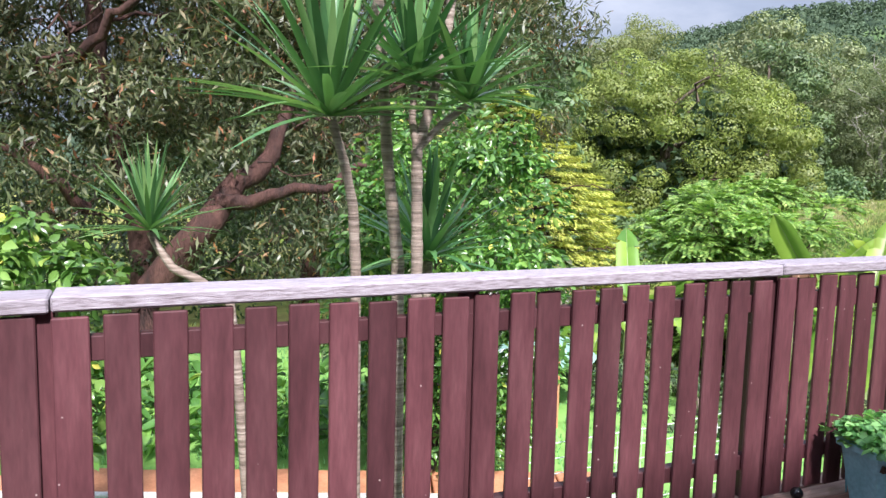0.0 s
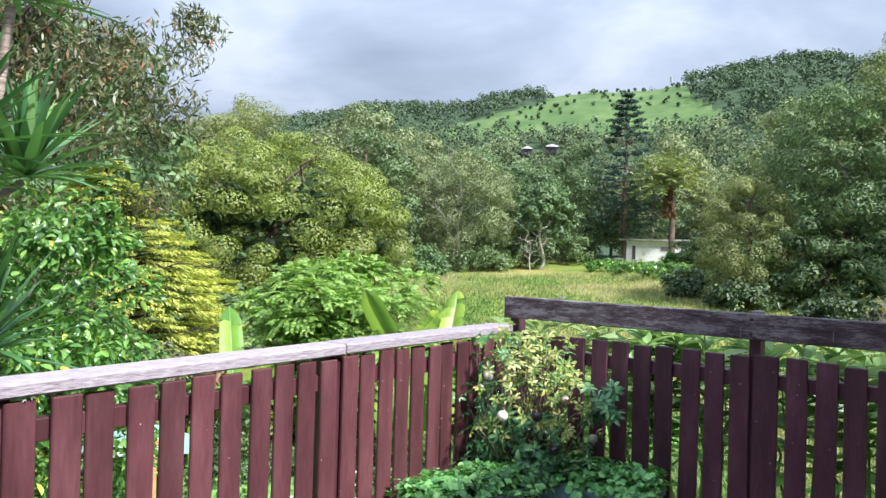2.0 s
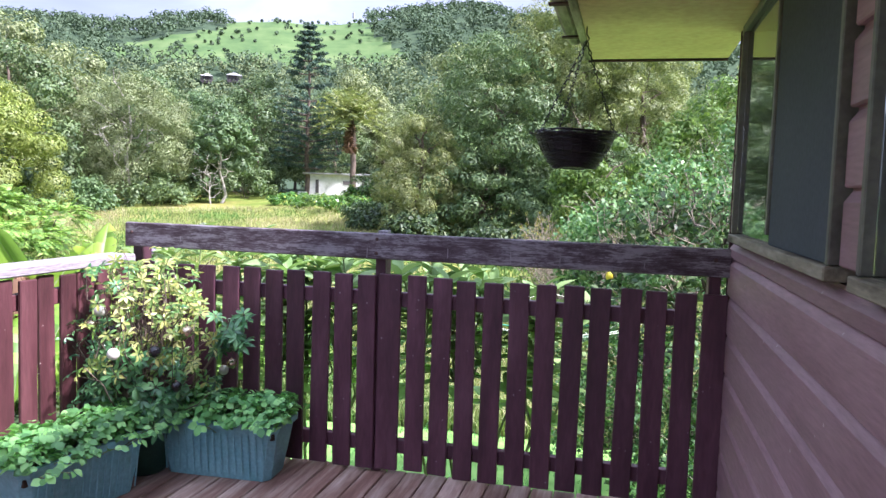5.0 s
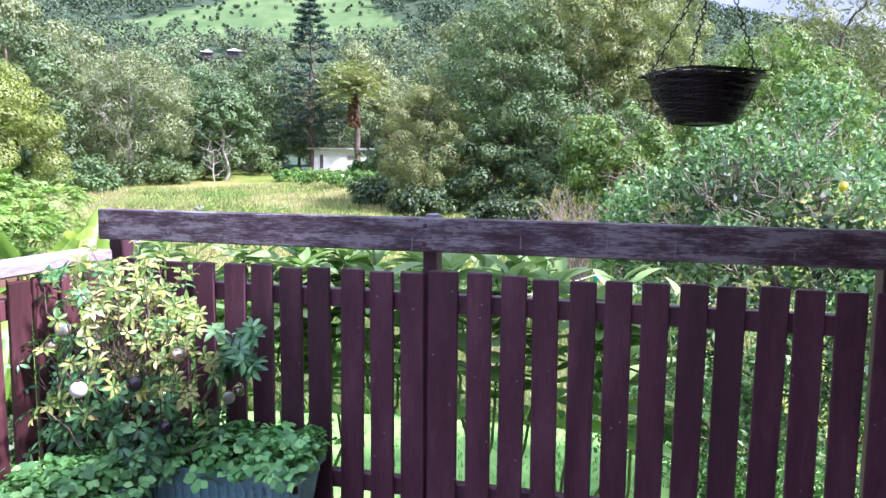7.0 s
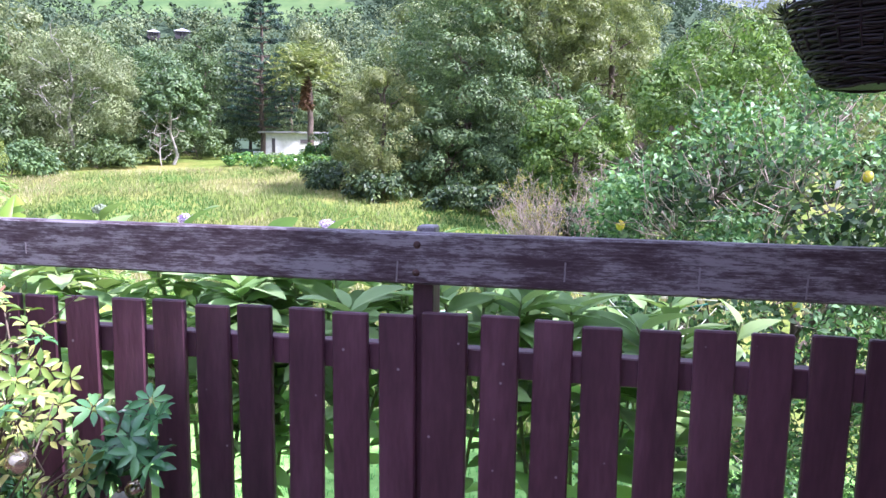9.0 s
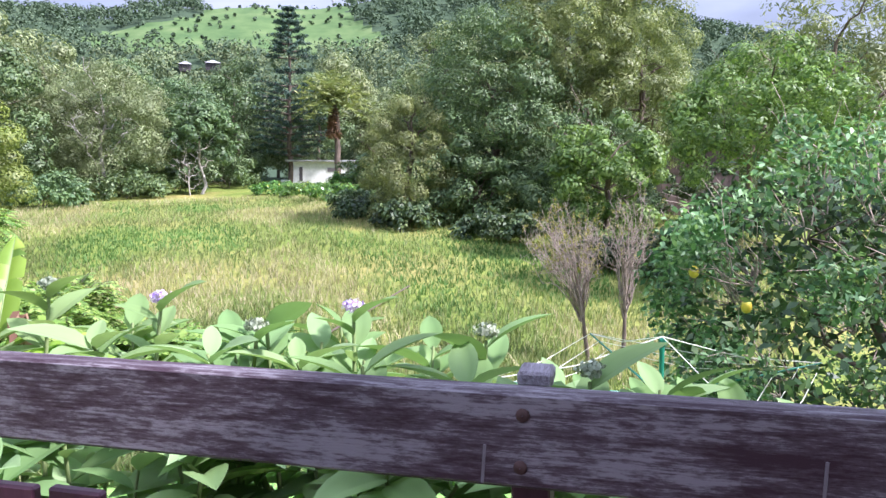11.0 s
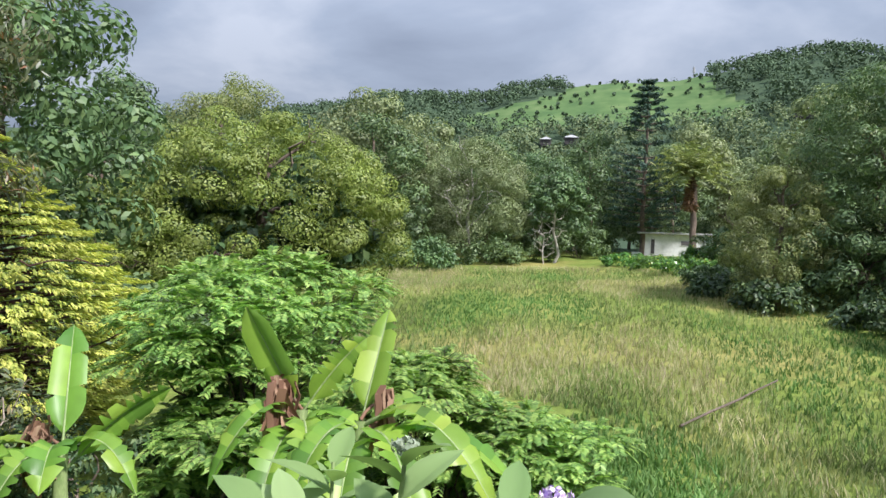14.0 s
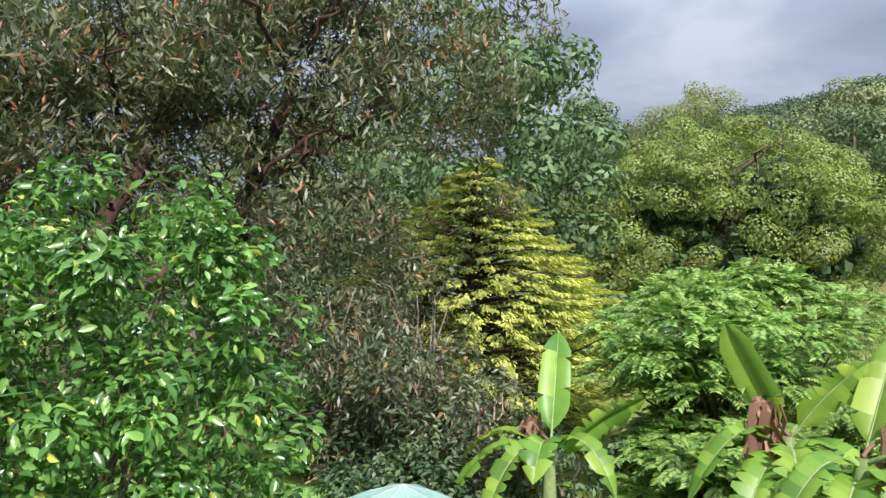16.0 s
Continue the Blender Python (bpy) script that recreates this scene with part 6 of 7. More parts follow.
def yucca(x, y, label, stems, heads):
    g0 = on_land(x, y)[2]
    t = thing("yucca", (x, y, g0), label, "yucca", "yuccas beyond the fence")
    for pts, r0, r1 in stems:
        p = np.array([(q[0] - x, q[1] - y, (q[2] - g0) if q[2] is not None else -0.2) for q in pts], float)
        k = np.linspace(0, 1, len(p)); tt = np.linspace(0, 1, 24)
        pp = np.stack([np.interp(tt, k, p[:, i]) for i in range(3)], -1)
        rr = np.linspace(r0, r1, 24) * (1 + 0.05 * RNG.normal(size=24))
        part_np("stem", tube(pp, rr, 10), M_STEM, t, "ringed grey stem", True)
    for c, n, ln, w in heads:
        bl = yucca_head((c[0] - x, c[1] - y, c[2] - g0), n, ln, w)
        part_np("leaf_head", join_np(bl), L_YUCCA, t, "head of pointed strap leaves", True)


yucca(-3.2, 2.49, "tall yucca with a single ringed stem", [([(-3.2, 2.49, None), (-3.2, 2.475, 0.72), (-3.2, 2.455, 1.1), (-3.2, 2.41, 1.32), (-3.2, 2.33, 1.58)], 0.034, 0.026)], [((-3.2, 2.32, 1.60), 74, 0.95, 0.056)])
yucca(-3.6, 2.90, "tall leaning yucca with bare ringed stem", [([(-3.6, 2.9, None), (-3.6, 2.876, 0.7), (-3.6, 2.79, 1.4), (-3.6, 2.754, 1.9), (-3.62, 2.70, 2.6)], 0.045, 0.034)], [((-3.62, 2.70, 2.65), 50, 0.6, 0.048)])
yucca(-3.2, 2.85, "forked yucca with several leafy heads",
      [([(-3.2, 2.85, None), (-3.2, 2.848, 0.72), (-3.2, 2.833, 1.43)], 0.038, 0.033), ([(-3.2, 2.833, 1.43), (-3.2, 2.80, 1.6), (-3.2, 2.81, 1.8)], 0.024, 0.02),
       ([(-3.2, 2.833, 1.43), (-3.2, 2.98, 1.58), (-3.2, 3.14, 1.7)], 0.024, 0.02), ([(-3.2, 2.833, 1.43), (-3.2, 2.93, 1.75), (-3.2, 3.0, 2.05), (-3.2, 3.06, 2.6)], 0.032, 0.026)],
      [((-3.2, 2.81, 1.82), 56, 0.72, 0.054), ((-3.2, 3.155, 1.725), 56, 0.68, 0.054), ((-3.2, 3.06, 2.65), 50, 0.65, 0.048)])
yucca(-3.9, 3.2, "yucca with long drooping blue-green leaves", [([(-3.9, 3.2, None), (-3.9, 3.2, 0.68)], 0.04, 0.035)], [((-3.9, 3.2, 0.70), 58, 0.82, 0.055)])
yucca(-3.7, 1.72, "small yucca with a curved stem", [([(-3.6, 2.0, None), (-3.65, 1.85, 0.5), (-3.7, 1.674, 0.633), (-3.8, 1.53, 0.70), (-3.88, 1.45, 0.82), (-3.9, 1.41, 0.91)], 0.032, 0.022)], [((-3.9, 1.407, 0.92), 66, 0.56, 0.032)])
built = set(bpy.data.objects)


# broad-leaved garden bed under the yuccas
def garden_bed():
    t = thing("garden_bed_plants", at(-7.9, 2.4), "low bed of broad bright green leaves", "plant", kind="stuff")
    g0 = gz(-7.9, 2.4)
    n = 900
    y = RNG.uniform(-2.6, 2.6, n); x = RNG.uniform(-1.5, 1.0, n) + y * 0.46
    c = np.stack([x, y, 0.1 + 0.5 * RNG.random(n)], -1)
    a = RNG.random(n) * 6.28
    d = np.stack([np.cos(a), np.sin(a), 0.6 + 0.6 * RNG.random(n)], -1)
    nr = unit(np.stack([-np.cos(a) * 0.5, -np.sin(a) * 0.5, np.ones(n)], -1) + RNG.normal(size=(n, 3)) * 0.2)
    ln = 0.30 * (0.7 + 0.6 * RNG.random(n))
    part_np("bed_leaves", broad(c, nr, d, ln, ln * 0.38), L_BUSH, t)


garden_bed()

settle(built, (0.38, 0.07))
built = set(bpy.data.objects)

# ---- far trees ----
b = at(-9.2, 50.3); H = 7.8 - float(dip(b[0], b[1])) - b[2]
tree("round_sheoak", b, "rounded olive-green sheoak at the meadow's edge", "tree", H, dome_clumps(120, 0, 0, H * 0.42, 3.1, 3.0, H * 0.56, 0.7, -0.8), 330, L_TALL, 0.19, 0.05, M_BARK, 0.3, 2, 8, 0.7, shell=0.7, out=0.85)
b = at(-4.2, 53.0); H = 14.2 - float(dip(b[0], b[1])) - b[2]
tree("dark_gum", b, "large dark green gum tree", "tree", H, dome_clumps(230, 0, 0, H * 0.44, 4.9, 4.4, H * 0.54, 1.0, -0.85), 300, L_FORESTDARK, 0.20, 0.075, M_BARK, 0.4, 3, 10, 0.5, shell=0.7, out=0.82, trunk_top=0.6)
b = at(0.2, 55.0); H = 18.3 - float(dip(b[0], b[1])) - b[2]
tree("tall_gum_tree", b, "tall gum tree with open crown and dark limbs", "tree", H, dome_clumps(210, 0, 0, H * 0.56, 4.4, 4.2, H * 0.44, 1.0, -0.9), 300, L_TALL, 0.22, 0.075, M_BARK, 0.45, 3.2, 12, 0.6, trunk_top=0.62)
b = at(5.2, 56.0); H = 17.0 - float(dip(b[0], b[1])) - b[2]
tree("tall_gum_tree", b, "tall gum tree with open yellow-green crown", "tree", H, dome_clumps(150, 0, 0, H * 0.56, 3.8, 3.6, H * 0.42, 1.0, -0.9), 280, L_TALL, 0.22, 0.075, M_BARK, 0.4, 3.0, 12, 0.7, trunk_top=0.62)
b = at(1.8, 47.5); H = 7.5 - float(dip(b[0], b[1])) - b[2]
tree("dark_gum", b, "dark understorey tree at the meadow's edge", "tree", H, dome_clumps(90, 0, 0, H * 0.42, 4.0, 3.0, H * 0.5, 0.9, -0.8), 240, L_FORESTDARK, 0.22, 0.08, M_BARK, 0.3, 3, 8)
b = at(-5.0, 50.0); H = 6.0 - float(dip(b[0], b[1])) - b[2]
tree("dark_gum", b, "dark shrubby tree at the meadow's edge", "tree", H, dome_clumps(90, 0, 0, H * 0.42, 3.6, 2.4, H * 0.52, 0.8, -0.9), 170, L_FORESTDARK, 0.24, 0.09, M_BARK, 0.25, 2, 8, trunk_top=0.5)
b = at(2.3, 40.5); H = 5.8 - float(dip(b[0], b[1])) - b[2]
tree("broadleaf_tree", b, "bright mid-green broadleaf tree", "tree", H, dome_clumps(90, 0, 0, H * 0.5, 2.7, 2.5, H * 0.5, 0.62, -0.8), 190, L_MID, 0.20, 0.11, M_BARK, 0.2, 2, 8)
b = at(7.2, 33.5); H = 7.6 - float(dip(b[0], b[1])) - b[2]
tree("broadleaf_tree", b, "spreading bright green tree", "tree", H, dome_clumps(110, 0.5, 0, H * 0.66, 3.6, 3.2, H * 0.34, 0.62, -0.6), 190, L_MID, 0.18, 0.08, M_BARK, 0.2, 3, 8)
b = at(14.0, 46); H = 13 - float(dip(b[0], b[1])) - b[2]
tree("tall_gum_tree", b, "olive gum tree on the grassy slope", "tree", H, dome_clumps(90, 0, 0, H * 0.6, 5.5, 4.5, H * 0.4, 1.1, -0.8), 140, L_FOREST, 0.34, 0.09, M_BARK, 0.35, 4, 8, 0.5)
# pale-limbed gums at the end of the meadow
b = at(-47.2, 76.2); H = 14.6 - float(dip(b[0], b[1])) - b[2]
dt = tree("pale_limbed_gum", b, "gum tree with bleached white limbs showing", "tree", H, dome_clumps(150, 0, 1.0, H * 0.50, 6.8, 5.0, H * 0.5, 1.3, -0.85), 300, L_FOREST, 0.26, 0.10, M_BARK_WHITE, 0.3, 5, 8, 0.6)
wl2, _ = branching((0, 0, 0), (0.4, -5.2, H * 0.55), 0.10, 2.6, 9, 4, 0.06, 0.35)
part_np("bleached_branchwork", wl2, M_BARK_WHITE, dt, "bleached white limbs")
b = at(-38.7, 81.0); H = 11.2 - float(dip(b[0], b[1])) - b[2]
wt = tree("magnolia_like_tree", b, "dark glossy tree with pale bare lower branches", "tree", H, dome_clumps(80, 0, 0, H * 0.60, 4.0, 3.4, H * 0.42, 0.85, -0.6), 130, L_FORESTDARK, 0.36, 0.2, M_BARK_WHITE, 0.2, 3, 10)
wl2, _ = branching((0, -2.4, -0.2), (0.2, -3.4, H * 0.5), 0.08, 2.4, 14, 5, 0.06, 0.1)
part_np("bleached_branchwork", wl2, M_BARK_WHITE, wt, "pale bare branches")


# araucaria-like pine
def hoop_pine():
    x, y = -35.2, 99.5
    t = thing("hoop_pine", at(x, y), "tall dark conifer with tiered tufted branches", "tree")
    H = 25.6 - float(dip(x, y)) - gz(x, y)
    part_np("trunk", tube(bend((0, 0, -0.3), (0, 0, H), 10, 0.004), np.linspace(0.42, 0.06, 10), 8), M_BARK, t)
    br, cl = [], []
    n = 22
    for k in range(n):
        u = k / (n - 1)
        zz = H * (0.16 + 0.83 * u)
        reach = (3.0 * (1 - (u - 0.62) / 0.38) ** 0.8 + 0.5) if u > 0.62 else 1.9 if u > 0.48 else 5.2 - 2.0 * u
        if 0.48 < u <= 0.62 and k % 2:
            continue
        for q in range(6):
            a = q * 1.047 + k * 0.5 + RNG.normal() * 0.15
            far = reach * (0.72 + 0.4 * RNG.random())
            e = np.array([math.cos(a) * far, math.sin(a) * far, zz + far * 0.12])
            br.append(tube(bend((0, 0, zz), e, 5, 0.03), np.linspace(0.08, 0.02, 5), 4))
            for s in (0.4, 0.6, 0.8, 1.0):
                if u > 0.5 and s < 0.5:
                    continue
                p = np.array([0, 0, zz]) * (1 - s) + e * s
                cl.append((*p, 0.55, 0.55, 0.28))
    part_np("branchwork", join_np(br), M_BARK, t)["kind"] = "stuff"
    part_np("needle_foliage", cloud(cl, 34, 0.42, 0.12, 0.2, 0.5), L_PINE, t, "dark tufted needles")


hoop_pine()


def palm():
    x, y = -27.4, 95.5
    t = thing("palm", at(x, y), "palm with a skirt of dead brown fronds", "palm")
    H = 13.2 - float(dip(x, y)) - gz(x, y)
    part_np("trunk", tube(bend((0, 0, -0.2), (-0.6, 0, H), 8, 0.01), np.linspace(0.4, 0.32, 8), 9), M_BARK, t)
    for nm, n, mt, z0, dr in (("frond_crown", 64, L_TALL, H, 0.5), ("dead_skirt", 34, M_DEADLEAF, H - 0.6, 1.5)):
        bl = []
        for k in range(n):
            a = k * 2.4
            el = (1.2 - 1.5 * k / n) if nm == "frond_crown" else -1.25 - 0.3 * RNG.random()
            ln = 5.0 if nm == "frond_crown" else 3.0
            tt = np.linspace(0.1, 1, 10)
            d = np.array([math.cos(a) * math.cos(el), math.sin(a) * math.cos(el), math.sin(el)])
            p = np.array([-0.6, 0, z0]) + d * (tt * ln)[:, None] - np.array([0, 0, 0.5]) * (tt ** 2 * ln * 0.5)[:, None]
            sd = unit(np.cross(d, [0, 0, 1.0])[None])[0]
            for sg in (-1, 1):
                ax = np.tile(sd * sg + d * 0.5 - np.array([0, 0, 0.5]), (10, 1))
                bl.append(leaves(p + unit(ax) * 0.3, unit(np.tile([0, 0, 1.0], (10, 1)) + RNG.normal(size=(10, 3)) * 0.4), ax, 1.15, 0.26))
        part_np(nm, join_np(bl), mt, t)


palm()

# the woods behind, from a few kinds of gum
kinds = []
for k, (lf, hh, rr) in enumerate(((L_FOREST, 15, 5.0), (L_FORESTDARK, 13, 4.2), (L_FOREST, 12, 5.2), (L_FORESTDARK, 16, 4.6))):
    b = (-30 - 9 * k, 128, gz(-30 - 9 * k, 128))
    kinds.append(tree("woodland_gum", b, "woodland gum tree with olive-green crown" if lf is L_FOREST else "dark green woodland gum tree", "tree", hh, dome_clumps(80, 0, 0, hh * 0.46, rr, rr, hh * 0.52, 1.4, -0.85), 190, lf, 0.32, 0.16, M_BARK, 0.3, 4, 6, 0.4, shell=0.72, out=0.85))
    kinds[-1]["group"] = "woodland trees"
spots = []
for x, y in ((-58, 82), (-66, 92), (-55, 96), (-46, 92), (-47, 108), (-38, 112), (-29, 118), (-20, 116), (-13, 108), (-21, 128), (-8, 122), (2, 116), (-10, 92), (-18, 106), (-12, 86), (-57, 70), (-64, 66), (-63, 78), (-72, 80), (-52, 66),
             (-52, 88), (-43, 99), (-33, 106), (-35, 120), (-27, 126), (-15, 122), (-3, 108), (4, 98), (10, 104), (-60, 100), (-52, 104), (-68, 72), (-60, 54), (-66, 46), (-58, 42), (-62, 34), (8, 86), (16, 78), (22, 92), (26, 64), (-52, 20), (-40, 12), (-30, 18)):
    k = int(RNG.integers(0, 4))
    s = 0.9 + 0.4 * RNG.random()
    m = Matrix.Translation((x, y, gz(x, y) - 0.2)) @ Matrix.Rotation(RNG.random() * 6.28, 4, 'Z') @ Matrix.Diagonal((s, s, s * (0.85 + 0.2 * RNG.random()), 1))
    copy_thing(kinds[k], m)

# dark undergrowth at the foot of the woods
for (x, y, rr, hh) in ((-44, 62, 4, 3.0), (-50, 70, 5, 3.5), (-43, 74, 4, 2.6), (-43, 82, 4, 2.8), (-52, 60, 5, 4), (-56, 50, 5, 4), (-46, 52, 4, 2.6), (-40, 90, 4, 4), (-22, 90, 4, 4), (-15, 80, 4, 3.5), (-40, 28, 5, 3.5), (-36, 22, 5, 4), (-24, 20, 4, 3), (-33, 27, 4, 2.6), (-20, 14, 3.5, 3)):
    leafy_bush("shrub", at(x, y), "dark undergrowth shrub at the woodland edge", dome_clumps(46, 0, 0, hh * 0.4, rr, rr * 0.8, hh * 0.6, 0.8, -0.4), 70, L_FORESTDARK, 0.4, 0.18, 6, rr * 0.6, hh * 0.7, wide=False)

# bushes before the white house and along the foot of the trees
for (x, y, rr, hh) in ((-29, 80, 3.6, 1.3), (-24, 76, 4.0, 1.4), (-20, 70, 3.6, 1.6), (-15.0, 61, 3.0, 1.8), (-12.5, 52, 2.0, 1.6), (-9, 47, 2.0, 1.6), (-3, 44.5, 2.4, 1.6), (7.0, 55, 3.0, 4.0), (11.5, 57, 3.2, 4.6), (15.0, 58, 3.2, 4.6), (9.5, 48, 2.6, 3.0), (2.0, 37.5, 1.8, 1.4), (5.5, 36, 2.2, 2.4), (-24, 90, 3.0, 2.2)):
    leafy_bush("shrub", at(x, y), "low sprawling green scrub at the meadow's edge", dome_clumps(46, 0, 0, hh * 0.35, rr, rr * 0.8, hh * 0.62, 0.5, -0.3), 70, L_UNDER if x > -16 else L_BUSH, 0.28, 0.14, 6, rr * 0.6, hh * 0.7, wide=False)


HILL_HOUSES = ((8.9, 462), (25.4, 440), (27.3, 436))


def hill_forest():
    """Woods on the hill: many small trees of leaf clumps, left open where the pasture is."""
    t = thing("hill_woods", (0, 0, 0), "dense woodland covering the hillsides", "woods", kind="stuff")
    n = 9500
    r = 210 + 560 * RNG.random(n) ** 0.85
    az = -28 + 90 * RNG.random(n)
    open_ = pasture(az, r)
    fringe = open_ & (r > 705) & (np.sin(az * 2.1) + np.sin(az * 5.3) > -0.1)
    keep = ~open_ | fringe | (RNG.random(n) < 0.16)
    for ha, hr in HILL_HOUSES:
        keep &= ~((np.abs(az - ha) < 0.9) & (r < hr + 6) & (r > hr - 22))
    small = (open_ & ~fringe)[keep]
    r, az = r[keep], az[keep]
    x, y = -np.sin(np.radians(az)) * r, np.cos(np.radians(az)) * r
    z = ground_z(x, y)
    h = (5.5 + 6.5 * RNG.random(len(x))) * np.where(small, 0.3, 1)
    cl = []
    for dz, rad in ((0.55, 0.46), (0.78, 0.32)):
        off = RNG.normal(size=(len(x), 2)) * 0.12 * h[:, None]
        cl.append(np.stack([x + off[:, 0], y + off[:, 1], z + h * dz, h * rad, h * rad, h * rad * 0.7], -1))
    cl = np.concatenate(cl)
    light = (np.hypot(cl[:, 0], cl[:, 1]) < 470) & (RNG.random(len(cl)) < 0.75)
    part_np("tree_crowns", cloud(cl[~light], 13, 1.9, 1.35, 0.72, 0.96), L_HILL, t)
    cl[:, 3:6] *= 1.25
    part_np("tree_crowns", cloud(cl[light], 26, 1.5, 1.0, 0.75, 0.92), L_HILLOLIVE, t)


hill_forest()

# ---- far buildings ----


def white_house():
    t = thing("white_house", (-31.0, 100.6, 0.75), "low white house with a flat skillion roof", "house")
    t.rotation_euler = (0, 0, radians(18))
    box_part("wall", (-4.3, 4.3, 0, 6.0, -0.6, 2.6), M_WHITE, t, "", 0.02)
    box_part("roof", (-5.0, 4.9, -0.5, 6.6, 2.61, 2.85), M_ROOF, t, "grey flat roof with pale fascia", 0.03)
    box_part("deck", (-5.6, -4.4, -1.0, 3.0, -0.4, 0.2), M_WHITE, t, "", 0.02)
    for x0, x1, z0, z1 in ((-3.3, -2.7, 0.0, 2.0), (0.4, 2.4, 1.2, 1.9), (3.0, 3.5, 0.2, 2.0)):
        w = box_part("window", (x0, x1, -0.06, -0.003, z0, z1), M_WHITE, t, "", 0.01)
        box_part("pane", (x0 + 0.08, x1 - 0.08, -0.075, -0.062, z0 + 0.08, z1 - 0.08), M_WALLDARK, w, "dark pane", 0)


white_house()


def hill_house(az, r, w, label, wallm):
    a = radians(az)
    x, y = -math.sin(a) * r, math.cos(a) * r
    t = thing("hill_house", (x, y, gz(x, y) + 1.6), label, "house", "houses on the hill")
    t.rotation_euler = (0, 0, a)
    box_part("wall", (-w / 2, w / 2, 0, 8, -5, 3.4), wallm, t, "", 0.05)
    bm = bmesh.new()
    pts = ((-w / 2 - 1, -1.5, 3.42), (w / 2 + 1, -1.5, 3.42), (w / 2 + 1, 9.5, 3.42), (-w / 2 - 1, 9.5, 3.42), (-w / 2 + 3, 4, 5.6), (w / 2 - 3, 4, 5.6))
    vs = [bm.verts.new(p) for p in pts]
    for f in ((0, 1, 5, 4), (1, 2, 5), (2, 3, 4, 5), (3, 0, 4), (3, 2, 1, 0)):
        bm.faces.new([vs[i] for i in f])
    part("roof", bm, M_ROOF, t, "pale hipped roof")
    for k in range(3):
        wx = -w / 2 + w * (k + 0.5) / 3
        box_part("window", (wx - 1.6, wx + 1.6, -0.2, -0.01, 0.5, 2.6), M_WALLDARK, t, "", 0)
    for k in range(5):
        wx = -w / 2 + w * k / 4
        box_part("veranda_post", (wx - 0.1, wx + 0.1, -1.4, -1.2, -0.1, 3.4), M_WALLDARK, t, "", 0)
    box_part("veranda", (-w / 2, w / 2, -1.5, -0.01, -0.5, -0.1), M_WALLDARK, t, "", 0)


hill_house(8.9, 462, 19, "long dark hillside house with pale roof", M_WALLDARK)
hill_house(25.4, 440, 7, "small pale-roofed hillside house", M_WALLDARK)
hill_house(27.3, 436, 5, "small pale-roofed hillside house", M_WALLDARK)


def mast():
    a = radians(16.9)
    r = 735
    x, y = -math.sin(a) * r, math.cos(a) * r
    t = thing("radio_mast", (x, y, gz(x, y)), "thin radio mast on the ridge", "mast")
    part_np("pole", tube([(0, 0, -1), (0, 0, 12), (0, 0, 26)], [0.5, 0.45, 0.35], 6), M_ROOF, t)
    box_part("antenna", (-0.9, 0.9, -0.9, 0.9, 20, 25), M_ROOF, t, "", 0.1)


mast()


def shed():
    x, y = 9.6, 64.0
    g0 = gz(x, y)
    t = thing("timber_shed", (x, y, g0), "brown timber shed with a skillion roof", "shed")
    h = 6.6 - float(dip(x, y)) - g0
    box_part("wall", (-1.7, 4.0, 0, 3.5, -0.3, h), M_SHED, t, "", 0.02)
    box_part("roof", (-2.1, 4.3, -0.5, 4.0, h + 0.001, h + 0.16), M_ROOF, t, "grey sheet roof", 0.02)
    for k in range(9):
        box_part("board", (-1.68 + k * 0.64, -1.1 + k * 0.64, -0.05, -0.002, h - 2.6, h - 0.3), M_SHED, t, "", 0.01)


shed()


settle(built)
built = set(bpy.data.objects)

# ---- garden things beyond the fences ----
def clothes_line():
    x, y = 0.45, 8.9
    g0 = gz(x, y)
    t = thing("rotary_clothes_line", (x, y, g0), "green rotary clothes line with pale cords", "clothes line")
    top = 0.36 - g0
    part_np("post", tube([(0, 0, -0.2), (0, 0, top * 0.5), (0, 0, top)], [0.016] * 3, 10), M_HOISTGREEN, t, "green steel post")
    bm = box(bmesh.new(), -0.019, 0.019, -0.019, 0.019, top, top + 0.05, 0.005)
    part("hub", bm, M_HOISTGREEN, t)
    ends = []
    for k in range(4):
        a = 0.35 + k * math.pi / 2
        e = np.array([math.cos(a) * 1.15, math.sin(a) * 1.15, top - 0.16])
        ends.append(e)
        part_np("stay_wire", tube([(0, 0, top + 0.06), (e + np.array([0, 0, top])) / 2 - np.array([0, 0, 0.02]), e], [0.0035] * 3, 5), M_CORD, t)
        part_np("arm", tube([(0, 0, top - 0.32), e], [0.008, 0.007], 7), M_HOISTGREEN, t)
    for s in (0.7, 0.85, 1.0):
        for k in range(4):
            hub0 = np.array([0, 0, top - 0.32])
            p, q = hub0 + (ends[k] - hub0) * s, hub0 + (ends[(k + 1) % 4] - hub0) * s
            part_np("cord", tube([p, (p + q) / 2 - np.array([0, 0, 0.05]), q], [0.003] * 3, 4), M_CORD, t)


clothes_line()


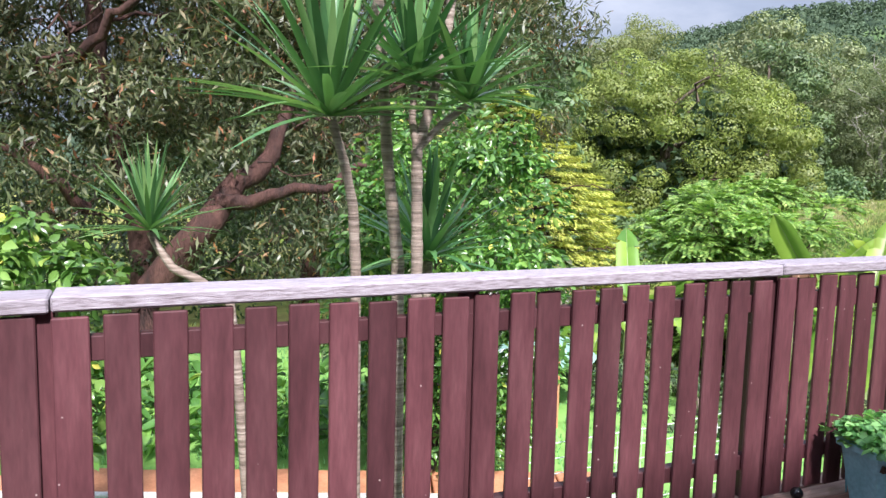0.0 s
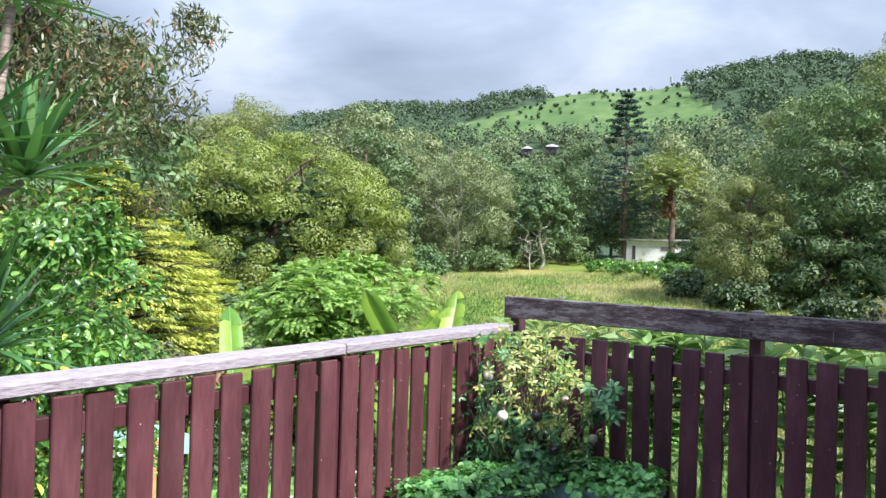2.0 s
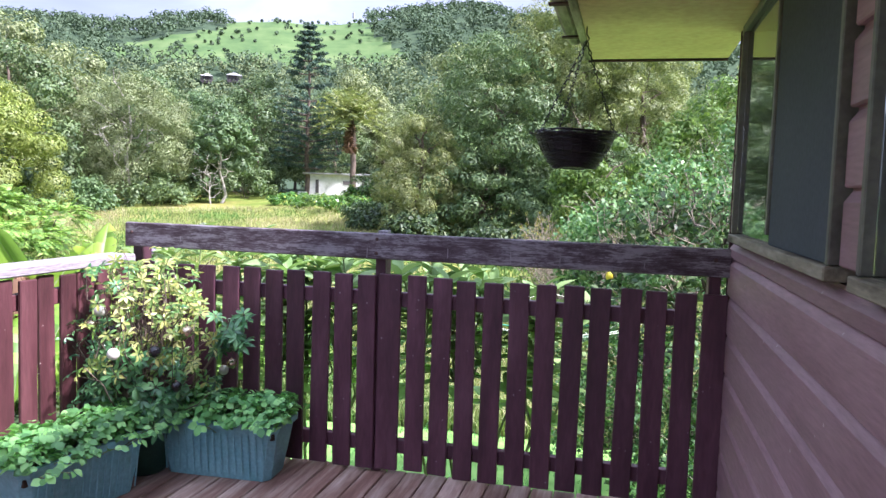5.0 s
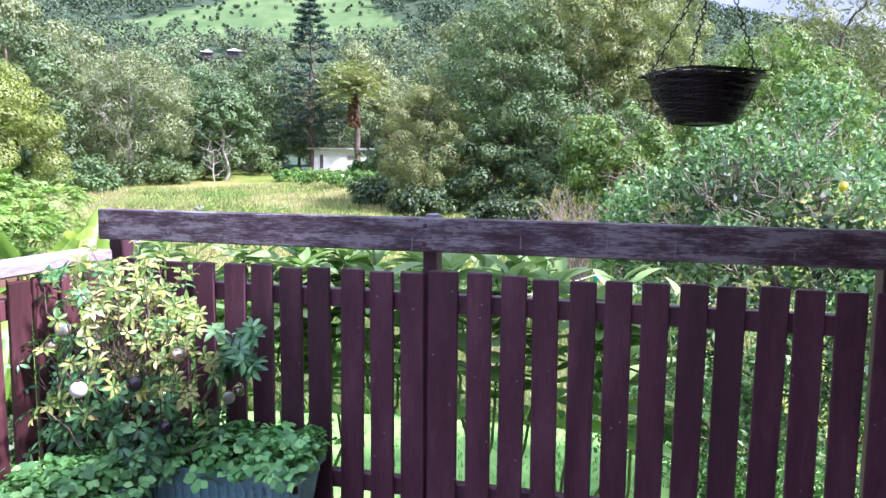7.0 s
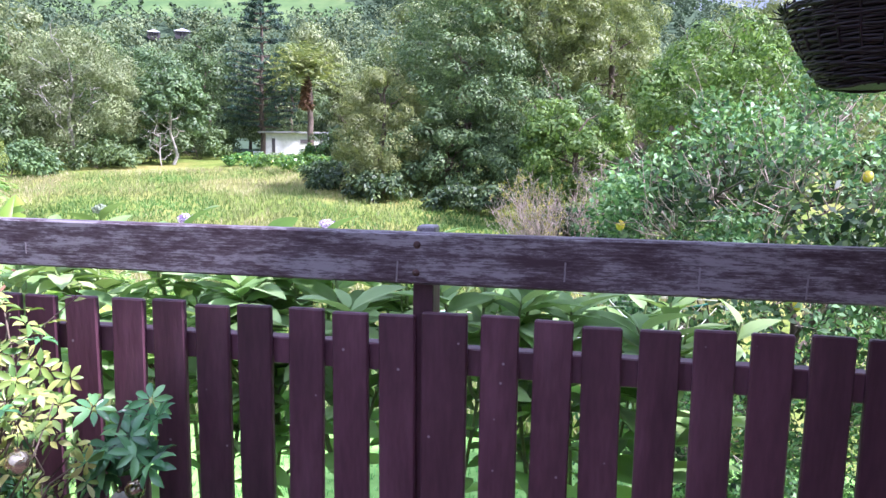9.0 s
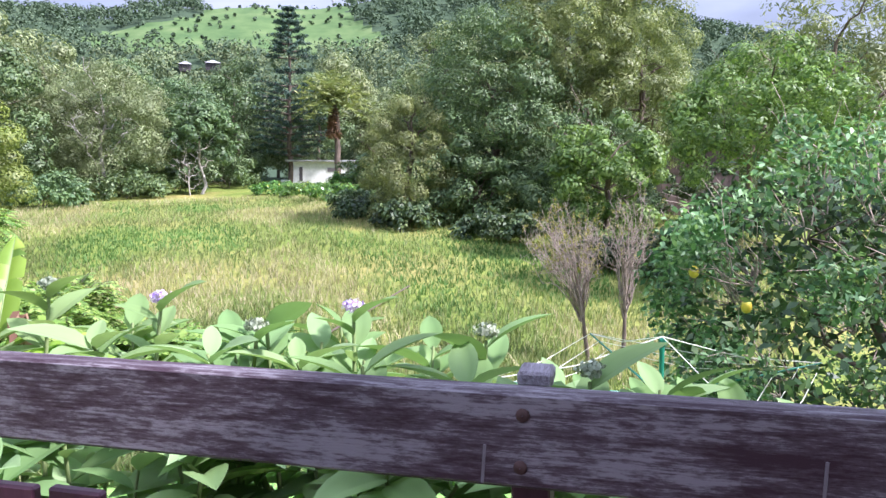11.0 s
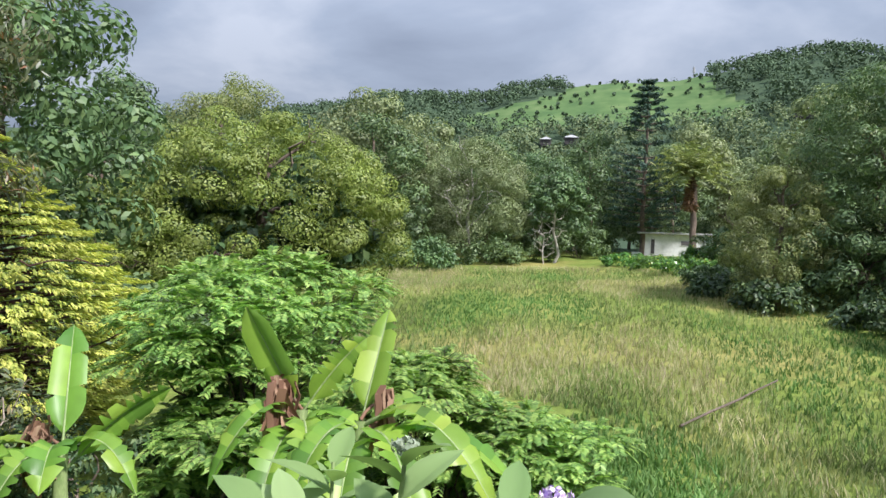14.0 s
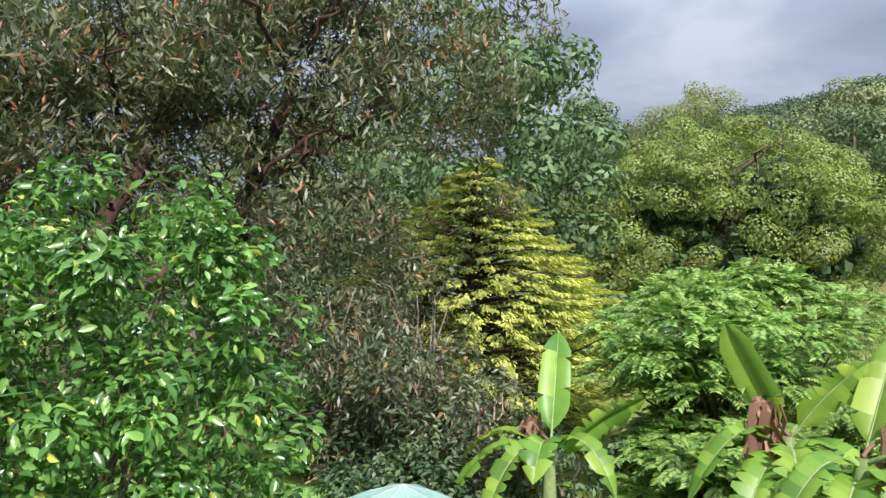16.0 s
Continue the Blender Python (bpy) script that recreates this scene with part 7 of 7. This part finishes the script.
def wire_fence():
    t = thing("wire_garden_fence", (-3.9, 5.0, gz(-3.9, 5.0)), "low white wire garden fence with pale posts", "fence")
    for k in range(6):
        y = -1.0 + k * 0.55
        part_np("post", tube([(0, y, -0.2), (0.02, y, 0.6), (0.02, y, 1.28)], [0.018] * 3, 8), M_WHITE, t)
    for zz in np.linspace(0.15, 1.2, 10):
        part_np("wire", tube([(0, -1.0, zz), (0.02, 0.4, zz - 0.015), (0, 1.8, zz)], [0.004] * 3, 4), M_WHITE, t)
    up = [tube([(0.01, y, 0.1), (0.01, y, 1.2)], [0.003] * 2, 4) for y in np.linspace(-1, 1.8, 24)]
    part_np("upright_wires", join_np(up), M_WHITE, t)


wire_fence()
for (x, y, zt, r) in ((-3.72, 4.42, -0.25, 0.022), (-3.15, 5.16, -0.35, 0.016)):
    g0 = gz(x, y)
    t = thing("garden_pipe", (x, y, g0), "upright white plastic pipe in the garden", "pipe", "garden pipes")
    part_np("pipe", tube([(0, 0, -0.2), (0, 0, 0.5), (0.01, 0, zt - g0)], [r] * 3, 12), M_WHITE, t, smooth=True)
    part_np("collar", tube([(0.01, 0, zt - g0 - 0.06), (0.01, 0, zt - g0 + 0.005)], [r * 1.2] * 2, 12), M_WHITE, t, smooth=True)
g0 = gz(-3.6, 5.1)
hose = thing("garden_hose", (-3.6, 5.1, g0), "blue garden hose looped on the ground", "hose")
th = np.linspace(0, 4 * np.pi, 60)
part_np("hose_loop", tube(np.stack([0.3 * np.cos(th), 0.42 * np.sin(th), 0.04 + 0.02 * th / 12], -1), np.full(60, 0.012), 6), M_BLUEHOSE, hose, smooth=True)

path_ = thing("paver_edge", (-6.15, 2.6, gz(-6.15, 2.6) + 0.12), "strip of terracotta pavers with a pale kerb", "paving", kind="structure")
path_.rotation_euler = (0, 0, radians(-25))
for k in range(17):
    bm = box(bmesh.new(), -0.25, 0.25, -0.19, 0.19, -0.15, 0.05, 0.01)
    part("paver", bm, M_TERRA, path_).matrix_local = pose(-0.14 + RNG.normal() * 0.005, -3.2 + k * 0.395, RNG.normal() * 0.004, 0, 0, RNG.normal())
box_part("kerb", (0.122, 0.20, -3.4, 3.4, -0.15, 0.06), M_CONCRETE, path_, "pale concrete kerb", 0.01)


def old_umbrella():
    x, y = -7.6, 6.95
    z0 = -1.0
    g0 = gz(x, y)
    t = thing("garden_umbrella", (x, y, g0), "faded green garden umbrella, open", "umbrella")
    top = z0 - g0 + 0.18
    part_np("pole", tube([(0, 0, -0.1), (0, 0, top)], [0.018] * 2, 8), M_ROOF, t)
    n = 8
    for k in range(n):
        a0, a1 = k * 2 * math.pi / n, (k + 1) * 2 * math.pi / n
        pts = []
        for s in (0.02, 0.5, 1.0):
            for q in (0, 0.5, 1):
                a = a0 + (a1 - a0) * q
                sag = 0.05 * s * math.sin(q * math.pi)
                pts.append((math.cos(a) * 0.68 * s, math.sin(a) * 0.68 * s, top - 0.26 * s ** 1.4 - sag))
        f = [(i * 3 + j, i * 3 + j + 1, i * 3 + j + 4, i * 3 + j + 3) for i in range(2) for j in range(2)]
        part_np("canopy_panel", (np.array(pts), np.array(f)), M_UMB, t, smooth=True)
        part_np("rib", tube([(0, 0, top + 0.004), (math.cos(a0) * 0.34, math.sin(a0) * 0.34, top - 0.26 * 0.5 ** 1.4 - 0.006), (math.cos(a0) * 0.68, math.sin(a0) * 0.68, top - 0.266)], [0.006] * 3, 5), M_ROOF, t)


old_umbrella()


def ring_chair():
    x, y = -6.9, 6.05
    g0 = gz(x, y)
    t = thing("garden_stool", (x, y, g0), "pale round garden stool with a ringed top", "stool")
    th = np.linspace(0, 2 * np.pi, 33)
    top = -0.86 - g0
    for rr in (0.24, 0.17, 0.10):
        part_np("ring", tube(np.stack([rr * np.cos(th), rr * np.sin(th), np.full(33, top)], -1), np.full(33, 0.016), 6), M_WHITE, t, smooth=True)
    for k in range(8):
        a = k * math.pi / 4
        part_np("spoke", tube([(0.1 * math.cos(a), 0.1 * math.sin(a), top), (0.24 * math.cos(a), 0.24 * math.sin(a), top)], [0.009] * 2, 5), M_WHITE, t)
    for k in range(4):
        a = k * math.pi / 2 + 0.4
        part_np("leg", tube([(0.22 * math.cos(a), 0.22 * math.sin(a), top), (0.28 * math.cos(a), 0.28 * math.sin(a), -0.05)], [0.014] * 2, 6), M_WHITE, t)


ring_chair()
g0 = gz(-6.95, 6.55)
tp = thing("terracotta_planter", (-6.95, 6.55, g0), "tall square terracotta planter in the garden", "planter")
box_part("tub", (-0.09, 0.09, -0.09, 0.09, -0.05, -0.90 - g0), M_TERRA, tp, "", 0.012)
box_part("rim", (-0.105, 0.105, -0.105, 0.105, -0.899 - g0, -0.84 - g0), M_TERRA, tp, "", 0.01)
settle(built, (0.6, 0.0))
# fallen rail lying in the meadow
ra, rb = on_land(-7.54, 23.3), on_land(-7.2, 30.7)
fr = thing("fallen_rail", (ra[0], ra[1], ra[2] + 0.2), "long weathered timber rail lying in the meadow grass", "timber")
part_np("rail", tube(bend((0, 0, 0), (rb[0] - ra[0], rb[1] - ra[1], rb[2] - ra[2] + 0.05), 5, 0.004), [0.035, 0.035, 0.034, 0.03, 0.028], 7), M_BARK, fr)
